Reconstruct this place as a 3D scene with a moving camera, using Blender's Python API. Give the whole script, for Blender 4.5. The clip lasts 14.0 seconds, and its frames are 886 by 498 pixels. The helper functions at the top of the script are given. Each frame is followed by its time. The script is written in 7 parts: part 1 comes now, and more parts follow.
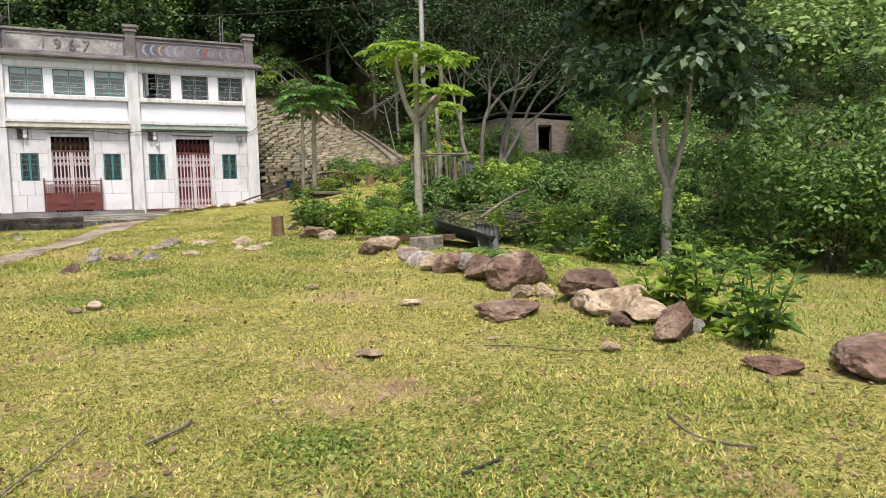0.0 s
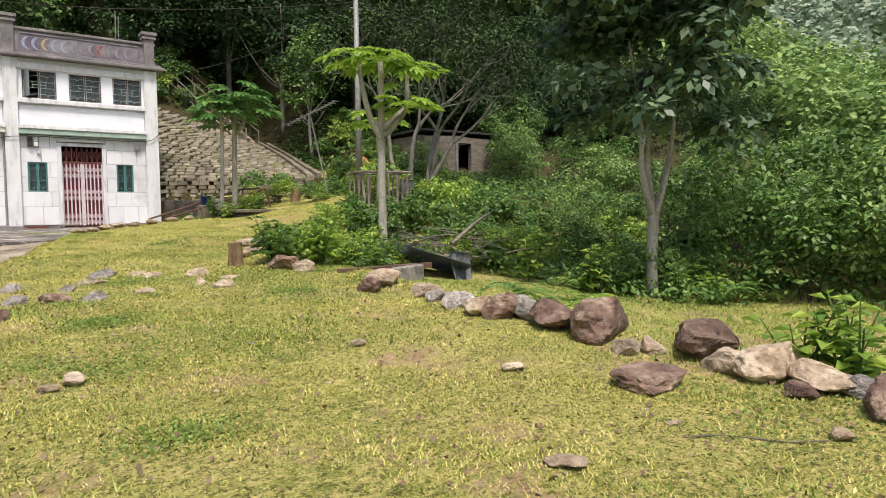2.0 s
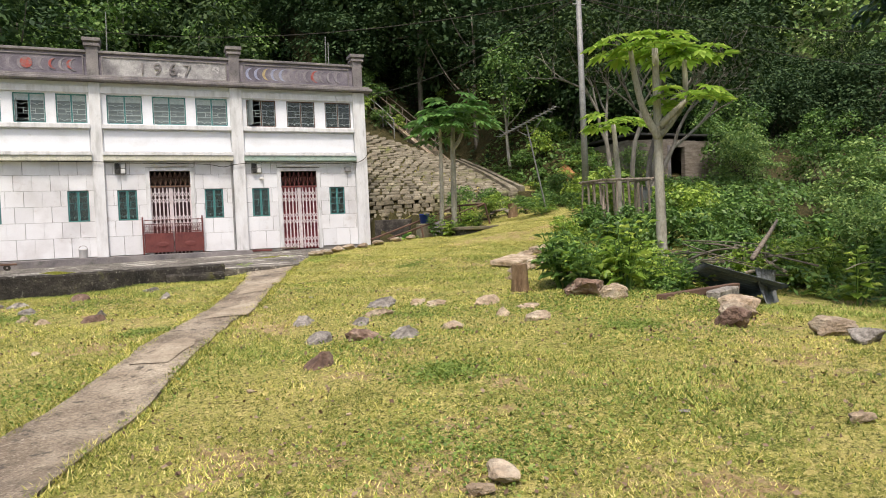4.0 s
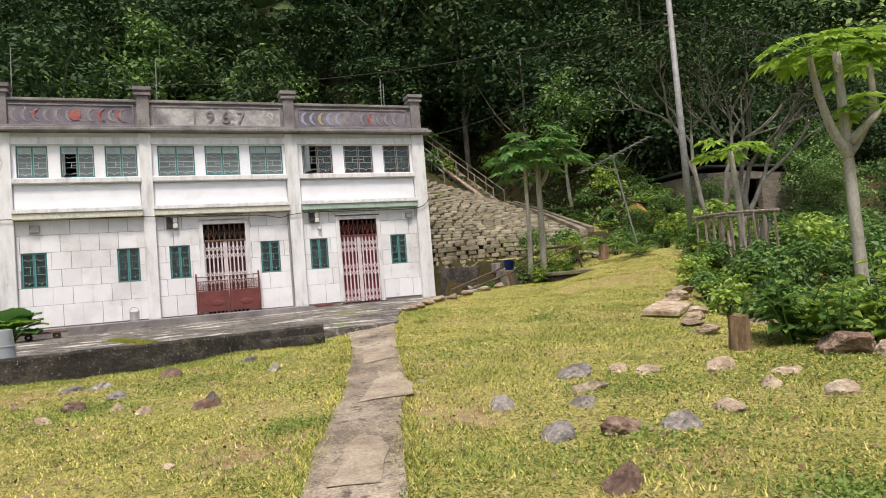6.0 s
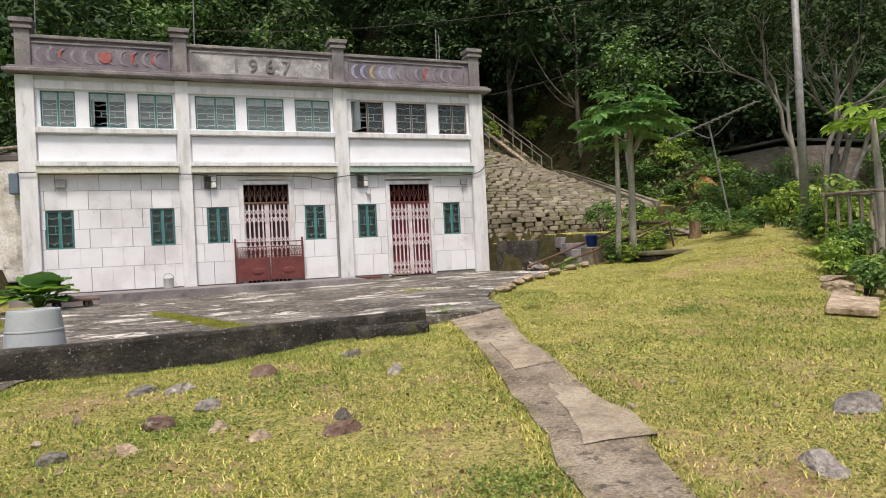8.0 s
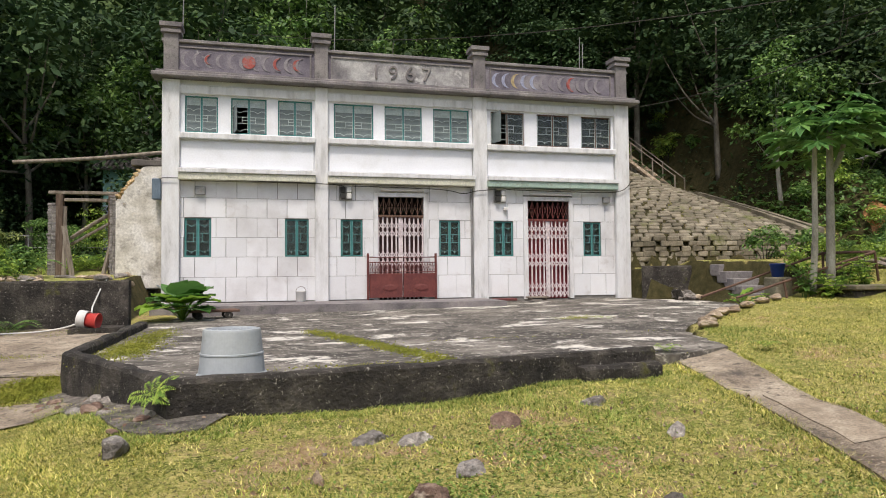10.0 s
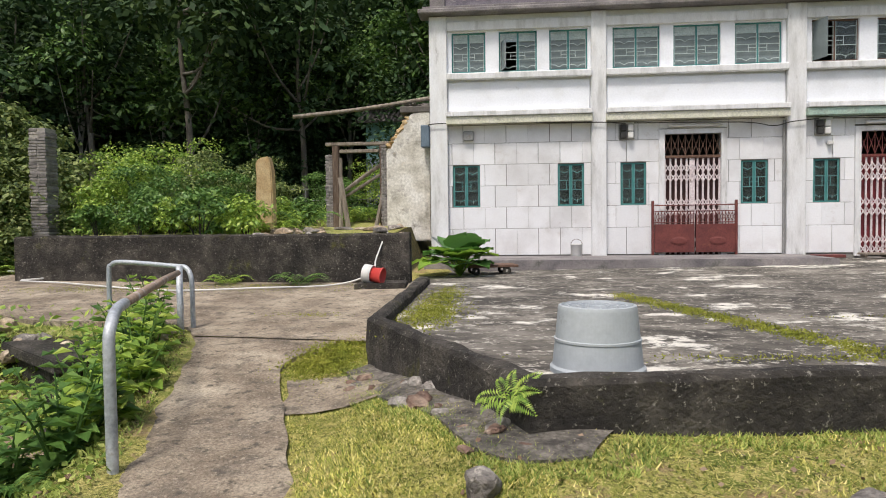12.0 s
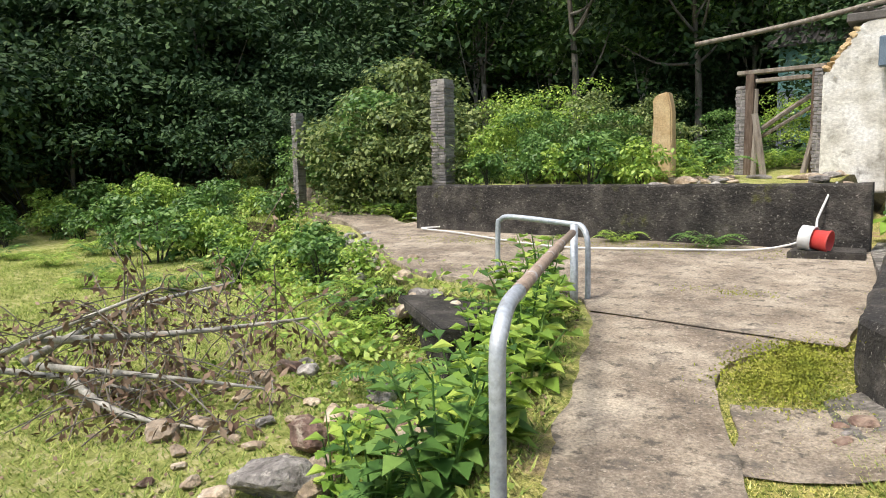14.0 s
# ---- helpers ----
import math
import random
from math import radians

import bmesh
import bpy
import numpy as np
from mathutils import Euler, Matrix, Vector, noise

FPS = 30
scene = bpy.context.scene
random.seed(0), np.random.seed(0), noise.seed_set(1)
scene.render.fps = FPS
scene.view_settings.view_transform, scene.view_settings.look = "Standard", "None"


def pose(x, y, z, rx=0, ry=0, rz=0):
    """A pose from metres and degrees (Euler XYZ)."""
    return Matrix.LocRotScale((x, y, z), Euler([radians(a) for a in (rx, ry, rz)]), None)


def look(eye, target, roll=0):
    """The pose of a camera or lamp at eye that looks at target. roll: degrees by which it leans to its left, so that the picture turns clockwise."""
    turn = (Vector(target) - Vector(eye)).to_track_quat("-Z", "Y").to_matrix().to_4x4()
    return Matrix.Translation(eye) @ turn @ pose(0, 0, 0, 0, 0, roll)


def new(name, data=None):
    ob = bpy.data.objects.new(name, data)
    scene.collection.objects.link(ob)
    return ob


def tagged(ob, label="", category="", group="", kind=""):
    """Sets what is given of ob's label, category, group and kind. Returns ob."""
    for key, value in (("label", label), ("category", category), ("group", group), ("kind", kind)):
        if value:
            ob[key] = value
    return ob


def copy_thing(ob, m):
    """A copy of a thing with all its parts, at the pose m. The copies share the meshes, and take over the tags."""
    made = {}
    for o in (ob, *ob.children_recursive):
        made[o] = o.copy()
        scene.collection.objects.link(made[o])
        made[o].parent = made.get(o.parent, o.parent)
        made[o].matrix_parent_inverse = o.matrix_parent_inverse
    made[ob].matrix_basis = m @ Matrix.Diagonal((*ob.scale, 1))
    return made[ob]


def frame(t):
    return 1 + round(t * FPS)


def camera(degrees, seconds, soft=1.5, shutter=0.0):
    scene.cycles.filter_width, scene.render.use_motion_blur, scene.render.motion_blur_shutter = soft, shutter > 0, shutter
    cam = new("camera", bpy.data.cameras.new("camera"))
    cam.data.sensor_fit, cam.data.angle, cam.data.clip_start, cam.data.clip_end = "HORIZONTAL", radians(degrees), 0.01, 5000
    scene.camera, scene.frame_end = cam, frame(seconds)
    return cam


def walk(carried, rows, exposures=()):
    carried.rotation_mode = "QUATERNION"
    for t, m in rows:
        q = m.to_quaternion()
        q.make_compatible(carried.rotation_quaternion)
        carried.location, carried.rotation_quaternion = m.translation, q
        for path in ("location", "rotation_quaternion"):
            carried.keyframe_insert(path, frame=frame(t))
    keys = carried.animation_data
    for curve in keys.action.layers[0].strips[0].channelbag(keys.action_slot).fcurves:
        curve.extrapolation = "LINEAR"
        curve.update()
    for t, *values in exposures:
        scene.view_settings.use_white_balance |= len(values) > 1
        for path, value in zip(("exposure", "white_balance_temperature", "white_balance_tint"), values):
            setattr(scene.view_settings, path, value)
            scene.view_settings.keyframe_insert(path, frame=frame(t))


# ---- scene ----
cam = camera(67.1, 14.0, soft=1.0)
PATH = [
    (0, (0.549, 0.214, 1.115), (1.424, 2.007, 0.973), -1.6),
    (0.5, (0.298, 0.689, 1.127), (1.307, 2.414, 1.044), 1.8),
    (1, (0.074, 1.215, 1.223), (1.093, 2.933, 1.117), 2.7),
    (1.5, (-0.109, 1.769, 1.334), (0.948, 3.462, 1.213), 0.3),
    (2, (-0.344, 2.235, 1.323), (0.839, 3.844, 1.219), -0.8),
    (2.5, (-0.508, 2.783, 1.352), (0.867, 4.236, 1.347), -1.0),
    (3, (-0.786, 3.431, 1.307), (0.495, 4.966, 1.304), -1.9),
    (3.5, (-1.042, 4.016, 1.329), (0.001, 5.722, 1.357), -0.0),
    (4, (-1.188, 4.648, 1.383), (-0.415, 6.492, 1.337), -2.6),
    (4.2, (-1.324, 4.886, 1.375), (-0.561, 6.735, 1.367), -1.4),
    (6.3, (-2.469, 7.344, 1.538), (-1.748, 9.207, 1.633), -5.3),
    (6.5, (-2.636, 7.527, 1.533), (-1.925, 9.395, 1.618), -5.5),
    (7, (-2.862, 7.994, 1.569), (-2.102, 9.838, 1.72), -3.6),
    (7.2, (-2.851, 8.349, 1.627), (-2.102, 10.203, 1.659), -4.3),
    (9.3, (-3.892, 10.482, 1.834), (-3.225, 12.367, 1.826), 0.1),
    (9.5, (-3.967, 10.693, 1.843), (-3.33, 12.588, 1.814), -1.5),
    (10, (-4.291, 11.207, 1.864), (-3.794, 13.143, 1.933), -0.5),
    (10.5, (-4.519, 11.711, 1.852), (-4.242, 13.691, 1.91), -1.3),
    (11, (-4.808, 12.203, 1.885), (-4.63, 14.193, 1.975), -1.4),
    (11.5, (-4.97, 12.661, 1.916), (-4.76, 14.649, 1.945), -0.2),
    (12, (-5.246, 13.198, 1.903), (-5.427, 15.189, 1.829), -0.7),
    (12.5, (-5.507, 13.638, 1.911), (-6.002, 15.573, 1.793), -3.2),
    (13, (-5.695, 14.071, 1.932), (-6.227, 15.997, 1.835), -0.4),
    (13.5, (-5.926, 14.466, 1.978), (-6.837, 16.237, 1.795), -1.9),
    (14, (-6.238, 14.782, 1.935), (-7.421, 16.38, 1.72), -1.0),
]
EXPOSURES = [(0, 0.45, 6750, 12), (2.3, 0.45, 6700, 12), (2.6, 0.62, 6300, 8), (3.0, 0.82, 5150, 1), (3.4, 0.5, 6200, 8), (4.0, 0.4, 6800, 12), (7.2, 0.25, 6800, 13), (9.5, 0.18, 6700, 12), (12.5, 0.23, 6500, 10), (13.4, 0.6, 6400, 9), (14, 0.73, 6450, 9)]
walk(cam, [(t, look(eye, target, roll)) for t, eye, target, roll in PATH], EXPOSURES)

# ---- world, sun, exposure ----
SUN_EL, SUN_AZ = radians(63), radians(200)
world = bpy.data.worlds.new("world")
scene.world = world
world.use_nodes = True
wn = world.node_tree
sky = wn.nodes.new("ShaderNodeTexSky")
sky.sky_type, sky.sun_disc = "NISHITA", False
sky.sun_elevation, sky.sun_rotation = SUN_EL, SUN_AZ
sky.air_density, sky.dust_density = 1.0, 4.0
wn.links.new(sky.outputs[0], wn.nodes["Background"].inputs[0])
wn.nodes["Background"].inputs[1].default_value = 0.13
sun = new("sun", bpy.data.lights.new("sun", "SUN"))
sun.data.energy, sun.data.angle, sun.data.color = 2.6, radians(10), (1.0, 0.96, 0.9)
sun.matrix_world = look((math.sin(SUN_AZ) * 60, math.cos(SUN_AZ) * 60, 60 * math.tan(SUN_EL)), (0, 0, 0))
scene.view_settings.exposure = 0.15


# ---- materials ----
def mat(name, cols, scale=2.0, fine=40.0, rough=0.8, bump=0.3, metal=0.0, vary=0.0, island=False, stretch=(1, 1, 1),
        contrast=0.25, translucent=0.0, dirt=None, spec=0.4, bump_dist=0.02):
    """Principled surface: large noise over a ramp of cols, fine grain, bump; dirt = (colour, scale, low, high)."""
    m = bpy.data.materials.new(name)
    m.use_nodes = True
    nt = m.node_tree
    N, L = nt.nodes, nt.links
    b = N["Principled BSDF"]
    geo = N.new("ShaderNodeNewGeometry")
    mp = N.new("ShaderNodeMapping")
    mp.inputs["Scale"].default_value = stretch
    L.new(geo.outputs["Position"], mp.inputs[0])

    def noise_at(s, d=4.0, r=0.6):
        n = N.new("ShaderNodeTexNoise")
        n.inputs["Scale"].default_value, n.inputs["Detail"].default_value, n.inputs["Roughness"].default_value = s, d, r
        L.new(mp.outputs[0], n.inputs["Vector"])
        return n.outputs["Fac"]

    def mix(kind, fac, a, c):
        x = N.new("ShaderNodeMix")
        x.data_type, x.blend_type = "RGBA", kind
        for sock, v in ((x.inputs[0], fac), (x.inputs[6], a), (x.inputs[7], c)):
            if hasattr(v, "is_linked"):
                L.new(v, sock)
            else:
                sock.default_value = v if not isinstance(v, tuple) else (*v, 1.0)
        return x.outputs[2]

    ramp = N.new("ShaderNodeValToRGB")
    while len(ramp.color_ramp.elements) < len(cols):
        ramp.color_ramp.elements.new(0.5)
    for i, c in enumerate(cols):
        e = ramp.color_ramp.elements[i]
        e.position = 0.3 + 0.4 * i / max(1, len(cols) - 1)
        e.color = (*c, 1.0)
    src = geo.outputs["Random Per Island"] if island else noise_at(scale)
    if island:
        for i in range(len(cols)):
            ramp.color_ramp.elements[i].position = i / max(1, len(cols) - 1)
    L.new(src, ramp.inputs[0])
    col = ramp.outputs[0]
    f = noise_at(fine, 5.0, 0.65)
    g = N.new("ShaderNodeMapRange")
    g.inputs[1].default_value, g.inputs[2].default_value = 0.3, 0.7
    g.inputs[3].default_value, g.inputs[4].default_value = 1 - contrast, 1 + contrast
    L.new(f, g.inputs[0])
    col = mix("MULTIPLY", 1.0, col, g.outputs[0])
    if vary:
        oi = N.new("ShaderNodeObjectInfo")
        v = N.new("ShaderNodeMapRange")
        v.inputs[3].default_value, v.inputs[4].default_value = 1 - vary, 1 + vary
        L.new(oi.outputs["Random"], v.inputs[0])
        col = mix("MULTIPLY", 1.0, col, v.outputs[0])
    for dcol, ds, lo, hi in dirt or []:
        d = noise_at(ds, 8.0, 0.7)
        r = N.new("ShaderNodeMapRange")
        r.inputs[1].default_value, r.inputs[2].default_value = lo, hi
        L.new(d, r.inputs[0])
        col = mix("MIX", r.outputs[0], col, dcol)
    L.new(col, b.inputs["Base Color"])
    b.inputs["Roughness"].default_value, b.inputs["Metallic"].default_value = rough, metal
    b.inputs["Specular IOR Level"].default_value = spec
    if bump:
        bp = N.new("ShaderNodeBump")
        bp.inputs["Strength"].default_value, bp.inputs["Distance"].default_value = bump, bump_dist
        L.new(f, bp.inputs["Height"])
        L.new(bp.outputs[0], b.inputs["Normal"])
    if translucent:
        tr = N.new("ShaderNodeBsdfTranslucent")
        L.new(col, tr.inputs[0])
        ms = N.new("ShaderNodeMixShader")
        ms.inputs[0].default_value = translucent
        L.new(b.outputs[0], ms.inputs[1])
        L.new(tr.outputs[0], ms.inputs[2])
        L.new(ms.outputs[0], N["Material Output"].inputs[0])
    return m


M_WHITE = mat("white_paint", [(0.72, 0.73, 0.75), (0.8, 0.82, 0.86), (0.83, 0.85, 0.9)], 1.2, 25, 0.75, 0.25, contrast=0.05,
              dirt=[((0.4, 0.38, 0.35), 3.0, 0.66, 0.85)])
M_TILE = mat("wall_tile", [(0.62, 0.61, 0.61), (0.75, 0.75, 0.76), (0.79, 0.8, 0.82)], 0.9, 30, 0.6, 0.15, vary=0.06, contrast=0.05,
             dirt=[((0.45, 0.4, 0.36), 1.6, 0.58, 0.8), ((0.36, 0.33, 0.3), 7.0, 0.66, 0.8)])
M_JOINT = mat("joint", [(0.16, 0.15, 0.14), (0.25, 0.24, 0.22)], 3, 40, 0.9)
M_PILASTER = mat("pilaster_paint", [(0.52, 0.52, 0.51), (0.7, 0.7, 0.7), (0.77, 0.78, 0.79)], 1.5, 25, 0.8, 0.3, contrast=0.08,
                 stretch=(3, 3, 0.7), dirt=[((0.2, 0.19, 0.17), 2.0, 0.6, 0.8)])
M_CEMENT = mat("weathered_cement", [(0.13, 0.12, 0.125), (0.22, 0.2, 0.2), (0.34, 0.32, 0.3)], 2.0, 30, 0.9, 0.5,
               dirt=[((0.05, 0.05, 0.045), 4.0, 0.5, 0.75)])
M_PARAPET = mat("parapet_plaster", [(0.11, 0.1, 0.125), (0.19, 0.17, 0.2), (0.3, 0.28, 0.29)], 1.6, 30, 0.9, 0.4,
                dirt=[((0.5, 0.49, 0.47), 3.0, 0.62, 0.72)])
M_PARAPET_PALE = mat("parapet_flaked", [(0.14, 0.13, 0.14), (0.28, 0.27, 0.27), (0.46, 0.45, 0.44)], 2.2, 30, 0.9, 0.4,
                     dirt=[((0.56, 0.55, 0.53), 3.5, 0.55, 0.66)])
M_MOSS_CEMENT = mat("mossy_black_concrete", [(0.018, 0.016, 0.014), (0.042, 0.037, 0.031), (0.095, 0.084, 0.07)], 3.5, 22, 0.95, 1.0,
                    dirt=[((0.3, 0.28, 0.24), 26.0, 0.59, 0.67), ((0.1, 0.1, 0.02), 1.9, 0.6, 0.72)], bump_dist=0.04)
M_FLOOR = mat("terrace_concrete", [(0.06, 0.054, 0.045), (0.14, 0.125, 0.105), (0.3, 0.275, 0.235)], 1.1, 24, 0.9, 0.5, stretch=(0.8, 1.0, 1),
              dirt=[((0.05, 0.045, 0.038), 1.7, 0.48, 0.6), ((0.66, 0.63, 0.56), 1.05, 0.55, 0.6), ((0.46, 0.43, 0.37), 12.0, 0.56, 0.62), ((0.06, 0.055, 0.045), 5.0, 0.56, 0.62)])
M_PATH = mat("path_concrete", [(0.15, 0.115, 0.082), (0.3, 0.245, 0.18), (0.46, 0.39, 0.295)], 1.7, 46, 0.92, 1.0,
             dirt=[((0.11, 0.092, 0.075), 2.6, 0.52, 0.7), ((0.46, 0.39, 0.3), 26, 0.56, 0.66), ((0.1, 0.085, 0.065), 9, 0.54, 0.64)], contrast=0.5)
M_FOOTING = mat("broken_dark_concrete", [(0.06, 0.054, 0.047), (0.15, 0.135, 0.115), (0.28, 0.25, 0.215)], 6, 30, 0.95, 1.0, contrast=0.5, bump_dist=0.05,
                dirt=[((0.3, 0.27, 0.23), 18, 0.58, 0.68), ((0.13, 0.13, 0.03), 2.4, 0.57, 0.68)])
M_PATH_PALE = mat("pale_path_concrete", [(0.24, 0.19, 0.135), (0.37, 0.305, 0.225), (0.48, 0.41, 0.31)], 2.4, 40, 0.92, 0.8, contrast=0.35, dirt=[((0.2, 0.165, 0.12), 5, 0.54, 0.66)])
M_GREEN = mat("green_paint", [(0.035, 0.17, 0.16), (0.065, 0.25, 0.24)], 4, 40, 0.55, 0.1, contrast=0.15)
M_GREEN_PALE = mat("pale_green_trim", [(0.3, 0.42, 0.36), (0.42, 0.52, 0.44)], 3, 30, 0.7, 0.1, dirt=[((0.2, 0.19, 0.16), 5, 0.55, 0.75)])
M_CREAM = mat("cream_trim", [(0.55, 0.55, 0.42), (0.66, 0.64, 0.55)], 3, 30, 0.7, 0.1, dirt=[((0.2, 0.19, 0.16), 5, 0.55, 0.75)])
M_IRON_PALE = mat("pale_iron", [(0.6, 0.5, 0.51), (0.75, 0.68, 0.68)], 5, 40, 0.55, 0.1, dirt=[((0.25, 0.12, 0.08), 7, 0.58, 0.75)])
M_GRILLE = mat("grille_iron", [(0.32, 0.4, 0.4), (0.48, 0.55, 0.54)], 5, 40, 0.6, 0.1)
M_GRILLE_TEAL = mat("teal_grille_iron", [(0.1, 0.27, 0.27), (0.16, 0.36, 0.36)], 5, 40, 0.6, 0.1)
M_RUST = mat("red_brown_iron", [(0.11, 0.03, 0.028), (0.18, 0.05, 0.042)], 3, 30, 0.6, 0.2, dirt=[((0.3, 0.12, 0.06), 4, 0.6, 0.75)])
M_RUSTY = mat("rusted_steel", [(0.09, 0.05, 0.035), (0.17, 0.1, 0.07)], 4, 40, 0.85, 0.4)
M_MAROON = mat("maroon_door", [(0.13, 0.02, 0.028), (0.2, 0.035, 0.04)], 4, 30, 0.6, 0.1)
# near-black: shade of rooms and well painted in; also a dark roof, meters
M_DARK = mat("near_black_and_shade", [(0.03, 0.03, 0.03), (0.05, 0.05, 0.045)], 2, 20, 0.9)
M_ROOF = mat("flat_roof", [(0.2, 0.19, 0.18), (0.28, 0.27, 0.25)], 1, 20, 0.9)


def glass(name, tint):
    m = bpy.data.materials.new(name)
    m.use_nodes = True
    nt = m.node_tree
    b = nt.nodes["Principled BSDF"]
    n = nt.nodes.new("ShaderNodeTexNoise")
    n.inputs["Scale"].default_value = 3
    r = nt.nodes.new("ShaderNodeMapRange")
    r.inputs[3].default_value, r.inputs[4].default_value = 0.08, 0.35
    nt.links.new(n.outputs[0], r.inputs[0])
    nt.links.new(r.outputs[0], b.inputs["Roughness"])
    b.inputs["Base Color"].default_value = (*tint, 1)
    b.inputs["Transmission Weight"].default_value = 0.92
    return m


M_GLASS = glass("old_window_glass", (0.35, 0.42, 0.4))
M_GLASS_FROST = mat("frosted_grey_pane", [(0.14, 0.17, 0.17), (0.22, 0.26, 0.26)], 1.2, 30, 0.25, 0.05, contrast=0.1)

# ---- mesh helpers ----
I4 = Matrix.Identity(4)


def part(name, bm, material, parent=None, label="", smooth=False):
    """Links a bmesh as one mesh object, under parent."""
    me = bpy.data.meshes.new(name)
    bm.to_mesh(me)
    bm.free()
    me.materials.append(material)
    if smooth:
        me.polygons.foreach_set("use_smooth", [True] * len(me.polygons))
    ob = new(name, me)
    ob.parent = parent
    if label:
        ob["label"] = label
    return ob


def shared(name, me, parent, m):
    ob = new(name, me)
    ob.parent = parent
    ob.matrix_basis = m
    return ob


def empty(name, loc=(0, 0, 0), label="", category="", group="", kind=""):
    ob = new(name)
    ob.location = loc
    ob.empty_display_size = 0.1
    return tagged(ob, label, category, group, kind)


def box(bm, x0, x1, y0, y1, z0, z1, m=I4):
    v = [bm.verts.new(m @ Vector(p)) for p in ((x0, y0, z0), (x1, y0, z0), (x1, y1, z0), (x0, y1, z0),
                                               (x0, y0, z1), (x1, y0, z1), (x1, y1, z1), (x0, y1, z1))]
    for f in ((0, 3, 2, 1), (4, 5, 6, 7), (0, 1, 5, 4), (1, 2, 6, 5), (2, 3, 7, 6), (3, 0, 4, 7)):
        bm.faces.new([v[i] for i in f])
    return v


def bev(bm, w=0.01, seg=1):
    bmesh.ops.bevel(bm, geom=bm.edges[:], offset=w, segments=seg, affect="EDGES", profile=0.5)
    return bm


def boxbm(x0, x1, y0, y1, z0, z1, w=0.0, m=I4):
    bm = bmesh.new()
    box(bm, x0, x1, y0, y1, z0, z1, m)
    return bev(bm, w) if w else bm


def tube(bm, pts, r, n=8, caps=True):
    """A round bar along pts; r one radius or one for each point."""
    pts = [Vector(p) for p in pts]
    rs = r if isinstance(r, (list, tuple)) else [r] * len(pts)
    up = None
    rings = []
    for i, p in enumerate(pts):
        d = (pts[min(i + 1, len(pts) - 1)] - pts[max(i - 1, 0)]).normalized()
        a = up - d * up.dot(d) if up else d.orthogonal()
        if a.length < 1e-4:
            a = d.orthogonal()
        a.normalize()
        up = a
        c = d.cross(a)
        rings.append([bm.verts.new(p + rs[i] * (math.cos(k * math.tau / n) * a + math.sin(k * math.tau / n) * c)) for k in range(n)])
    for a, b in zip(rings, rings[1:]):
        for k in range(n):
            bm.faces.new((a[k], a[(k + 1) % n], b[(k + 1) % n], b[k]))
    if caps:
        bm.faces.new(rings[0][::-1])
        bm.faces.new(rings[-1])
    return bm


def bent(pts, steps=6):
    """A smooth line through pts (Catmull-Rom)."""
    pts = [Vector(p) for p in pts]
    out = []
    for i in range(len(pts) - 1):
        p0, p1, p2, p3 = pts[max(i - 1, 0)], pts[i], pts[i + 1], pts[min(i + 2, len(pts) - 1)]
        for k in range(steps):
            t = k / steps
            out.append(0.5 * (2 * p1 + (p2 - p0) * t + (2 * p0 - 5 * p1 + 4 * p2 - p3) * t * t + (3 * p1 - p0 - 3 * p2 + p3) * t ** 3))
    return out + [pts[-1]]


def lathe(bm, prof, n=24, m=I4):
    """Turns (radius, z) pairs round the z axis."""
    rings = [[bm.verts.new(m @ Vector((r * math.cos(k * math.tau / n), r * math.sin(k * math.tau / n), z))) for k in range(n)] for r, z in prof]
    for a, b in zip(rings, rings[1:]):
        for k in range(n):
            bm.faces.new((a[k], a[(k + 1) % n], b[(k + 1) % n], b[k]))
    return rings


def raw(name, verts, faces, material, parent=None, smooth=False):
    """A mesh from numpy arrays: verts (n, 3), faces (m, 3 or 4)."""
    me = bpy.data.meshes.new(name)
    verts, faces = np.asarray(verts, np.float32), np.asarray(faces, np.int32)
    k = faces.shape[1]
    me.vertices.add(len(verts))
    me.vertices.foreach_set("co", verts.ravel())
    me.loops.add(faces.size)
    me.loops.foreach_set("vertex_index", faces.ravel())
    me.polygons.add(len(faces))
    me.polygons.foreach_set("loop_start", np.arange(0, faces.size, k, dtype=np.int32))
    if smooth:
        me.polygons.foreach_set("use_smooth", np.ones(len(faces), bool))
    me.update(calc_edges=True)
    me.materials.append(material)
    ob = new(name, me)
    ob.parent = parent
    return ob

# ---- ground ----
def ss(t):
    t = np.clip(t, 0, 1)
    return t * t * (3 - 2 * t)


LEFT_EDGE = [(-5.6, 11.0), (-6.6, 14.0), (-7.55, 17.0), (-8.1, 18.6), (-8.72, 20.4), (-9.35, 21.3), (-11.9, 21.7), (-14.2, 23.4), (-17.7, 26.0), (-24, 28.5), (-40, 31)]
ROCK_ROW = [(6.2, -6), (5.3, 0.5), (4.75, 2.6), (4.35, 3.9), (4.75, 5.3), (4.55, 6.6), (4.35, 7.6), (4.5, 9.0), (4.6, 10.8), (4.2, 12.6), (5.2, 15.5), (7.2, 18.2), (9.0, 21.0), (13, 26)]


def side(x, y, line):
    """Signed distance to a line of points: above 0 to the right of its way."""
    best = np.full(np.shape(x), 1e9)
    sign = np.ones(np.shape(x))
    for (ax, ay), (bx, by) in zip(line, line[1:]):
        dx, dy = bx - ax, by - ay
        t = np.clip(((x - ax) * dx + (y - ay) * dy) / (dx * dx + dy * dy), 0, 1)
        d = np.hypot(x - ax - t * dx, y - ay - t * dy)
        s = np.sign((x - ax) * dy - (y - ay) * dx)
        near = d < best
        sign = np.where(near, s, sign)
        best = np.where(near, d, best)
    return best * sign


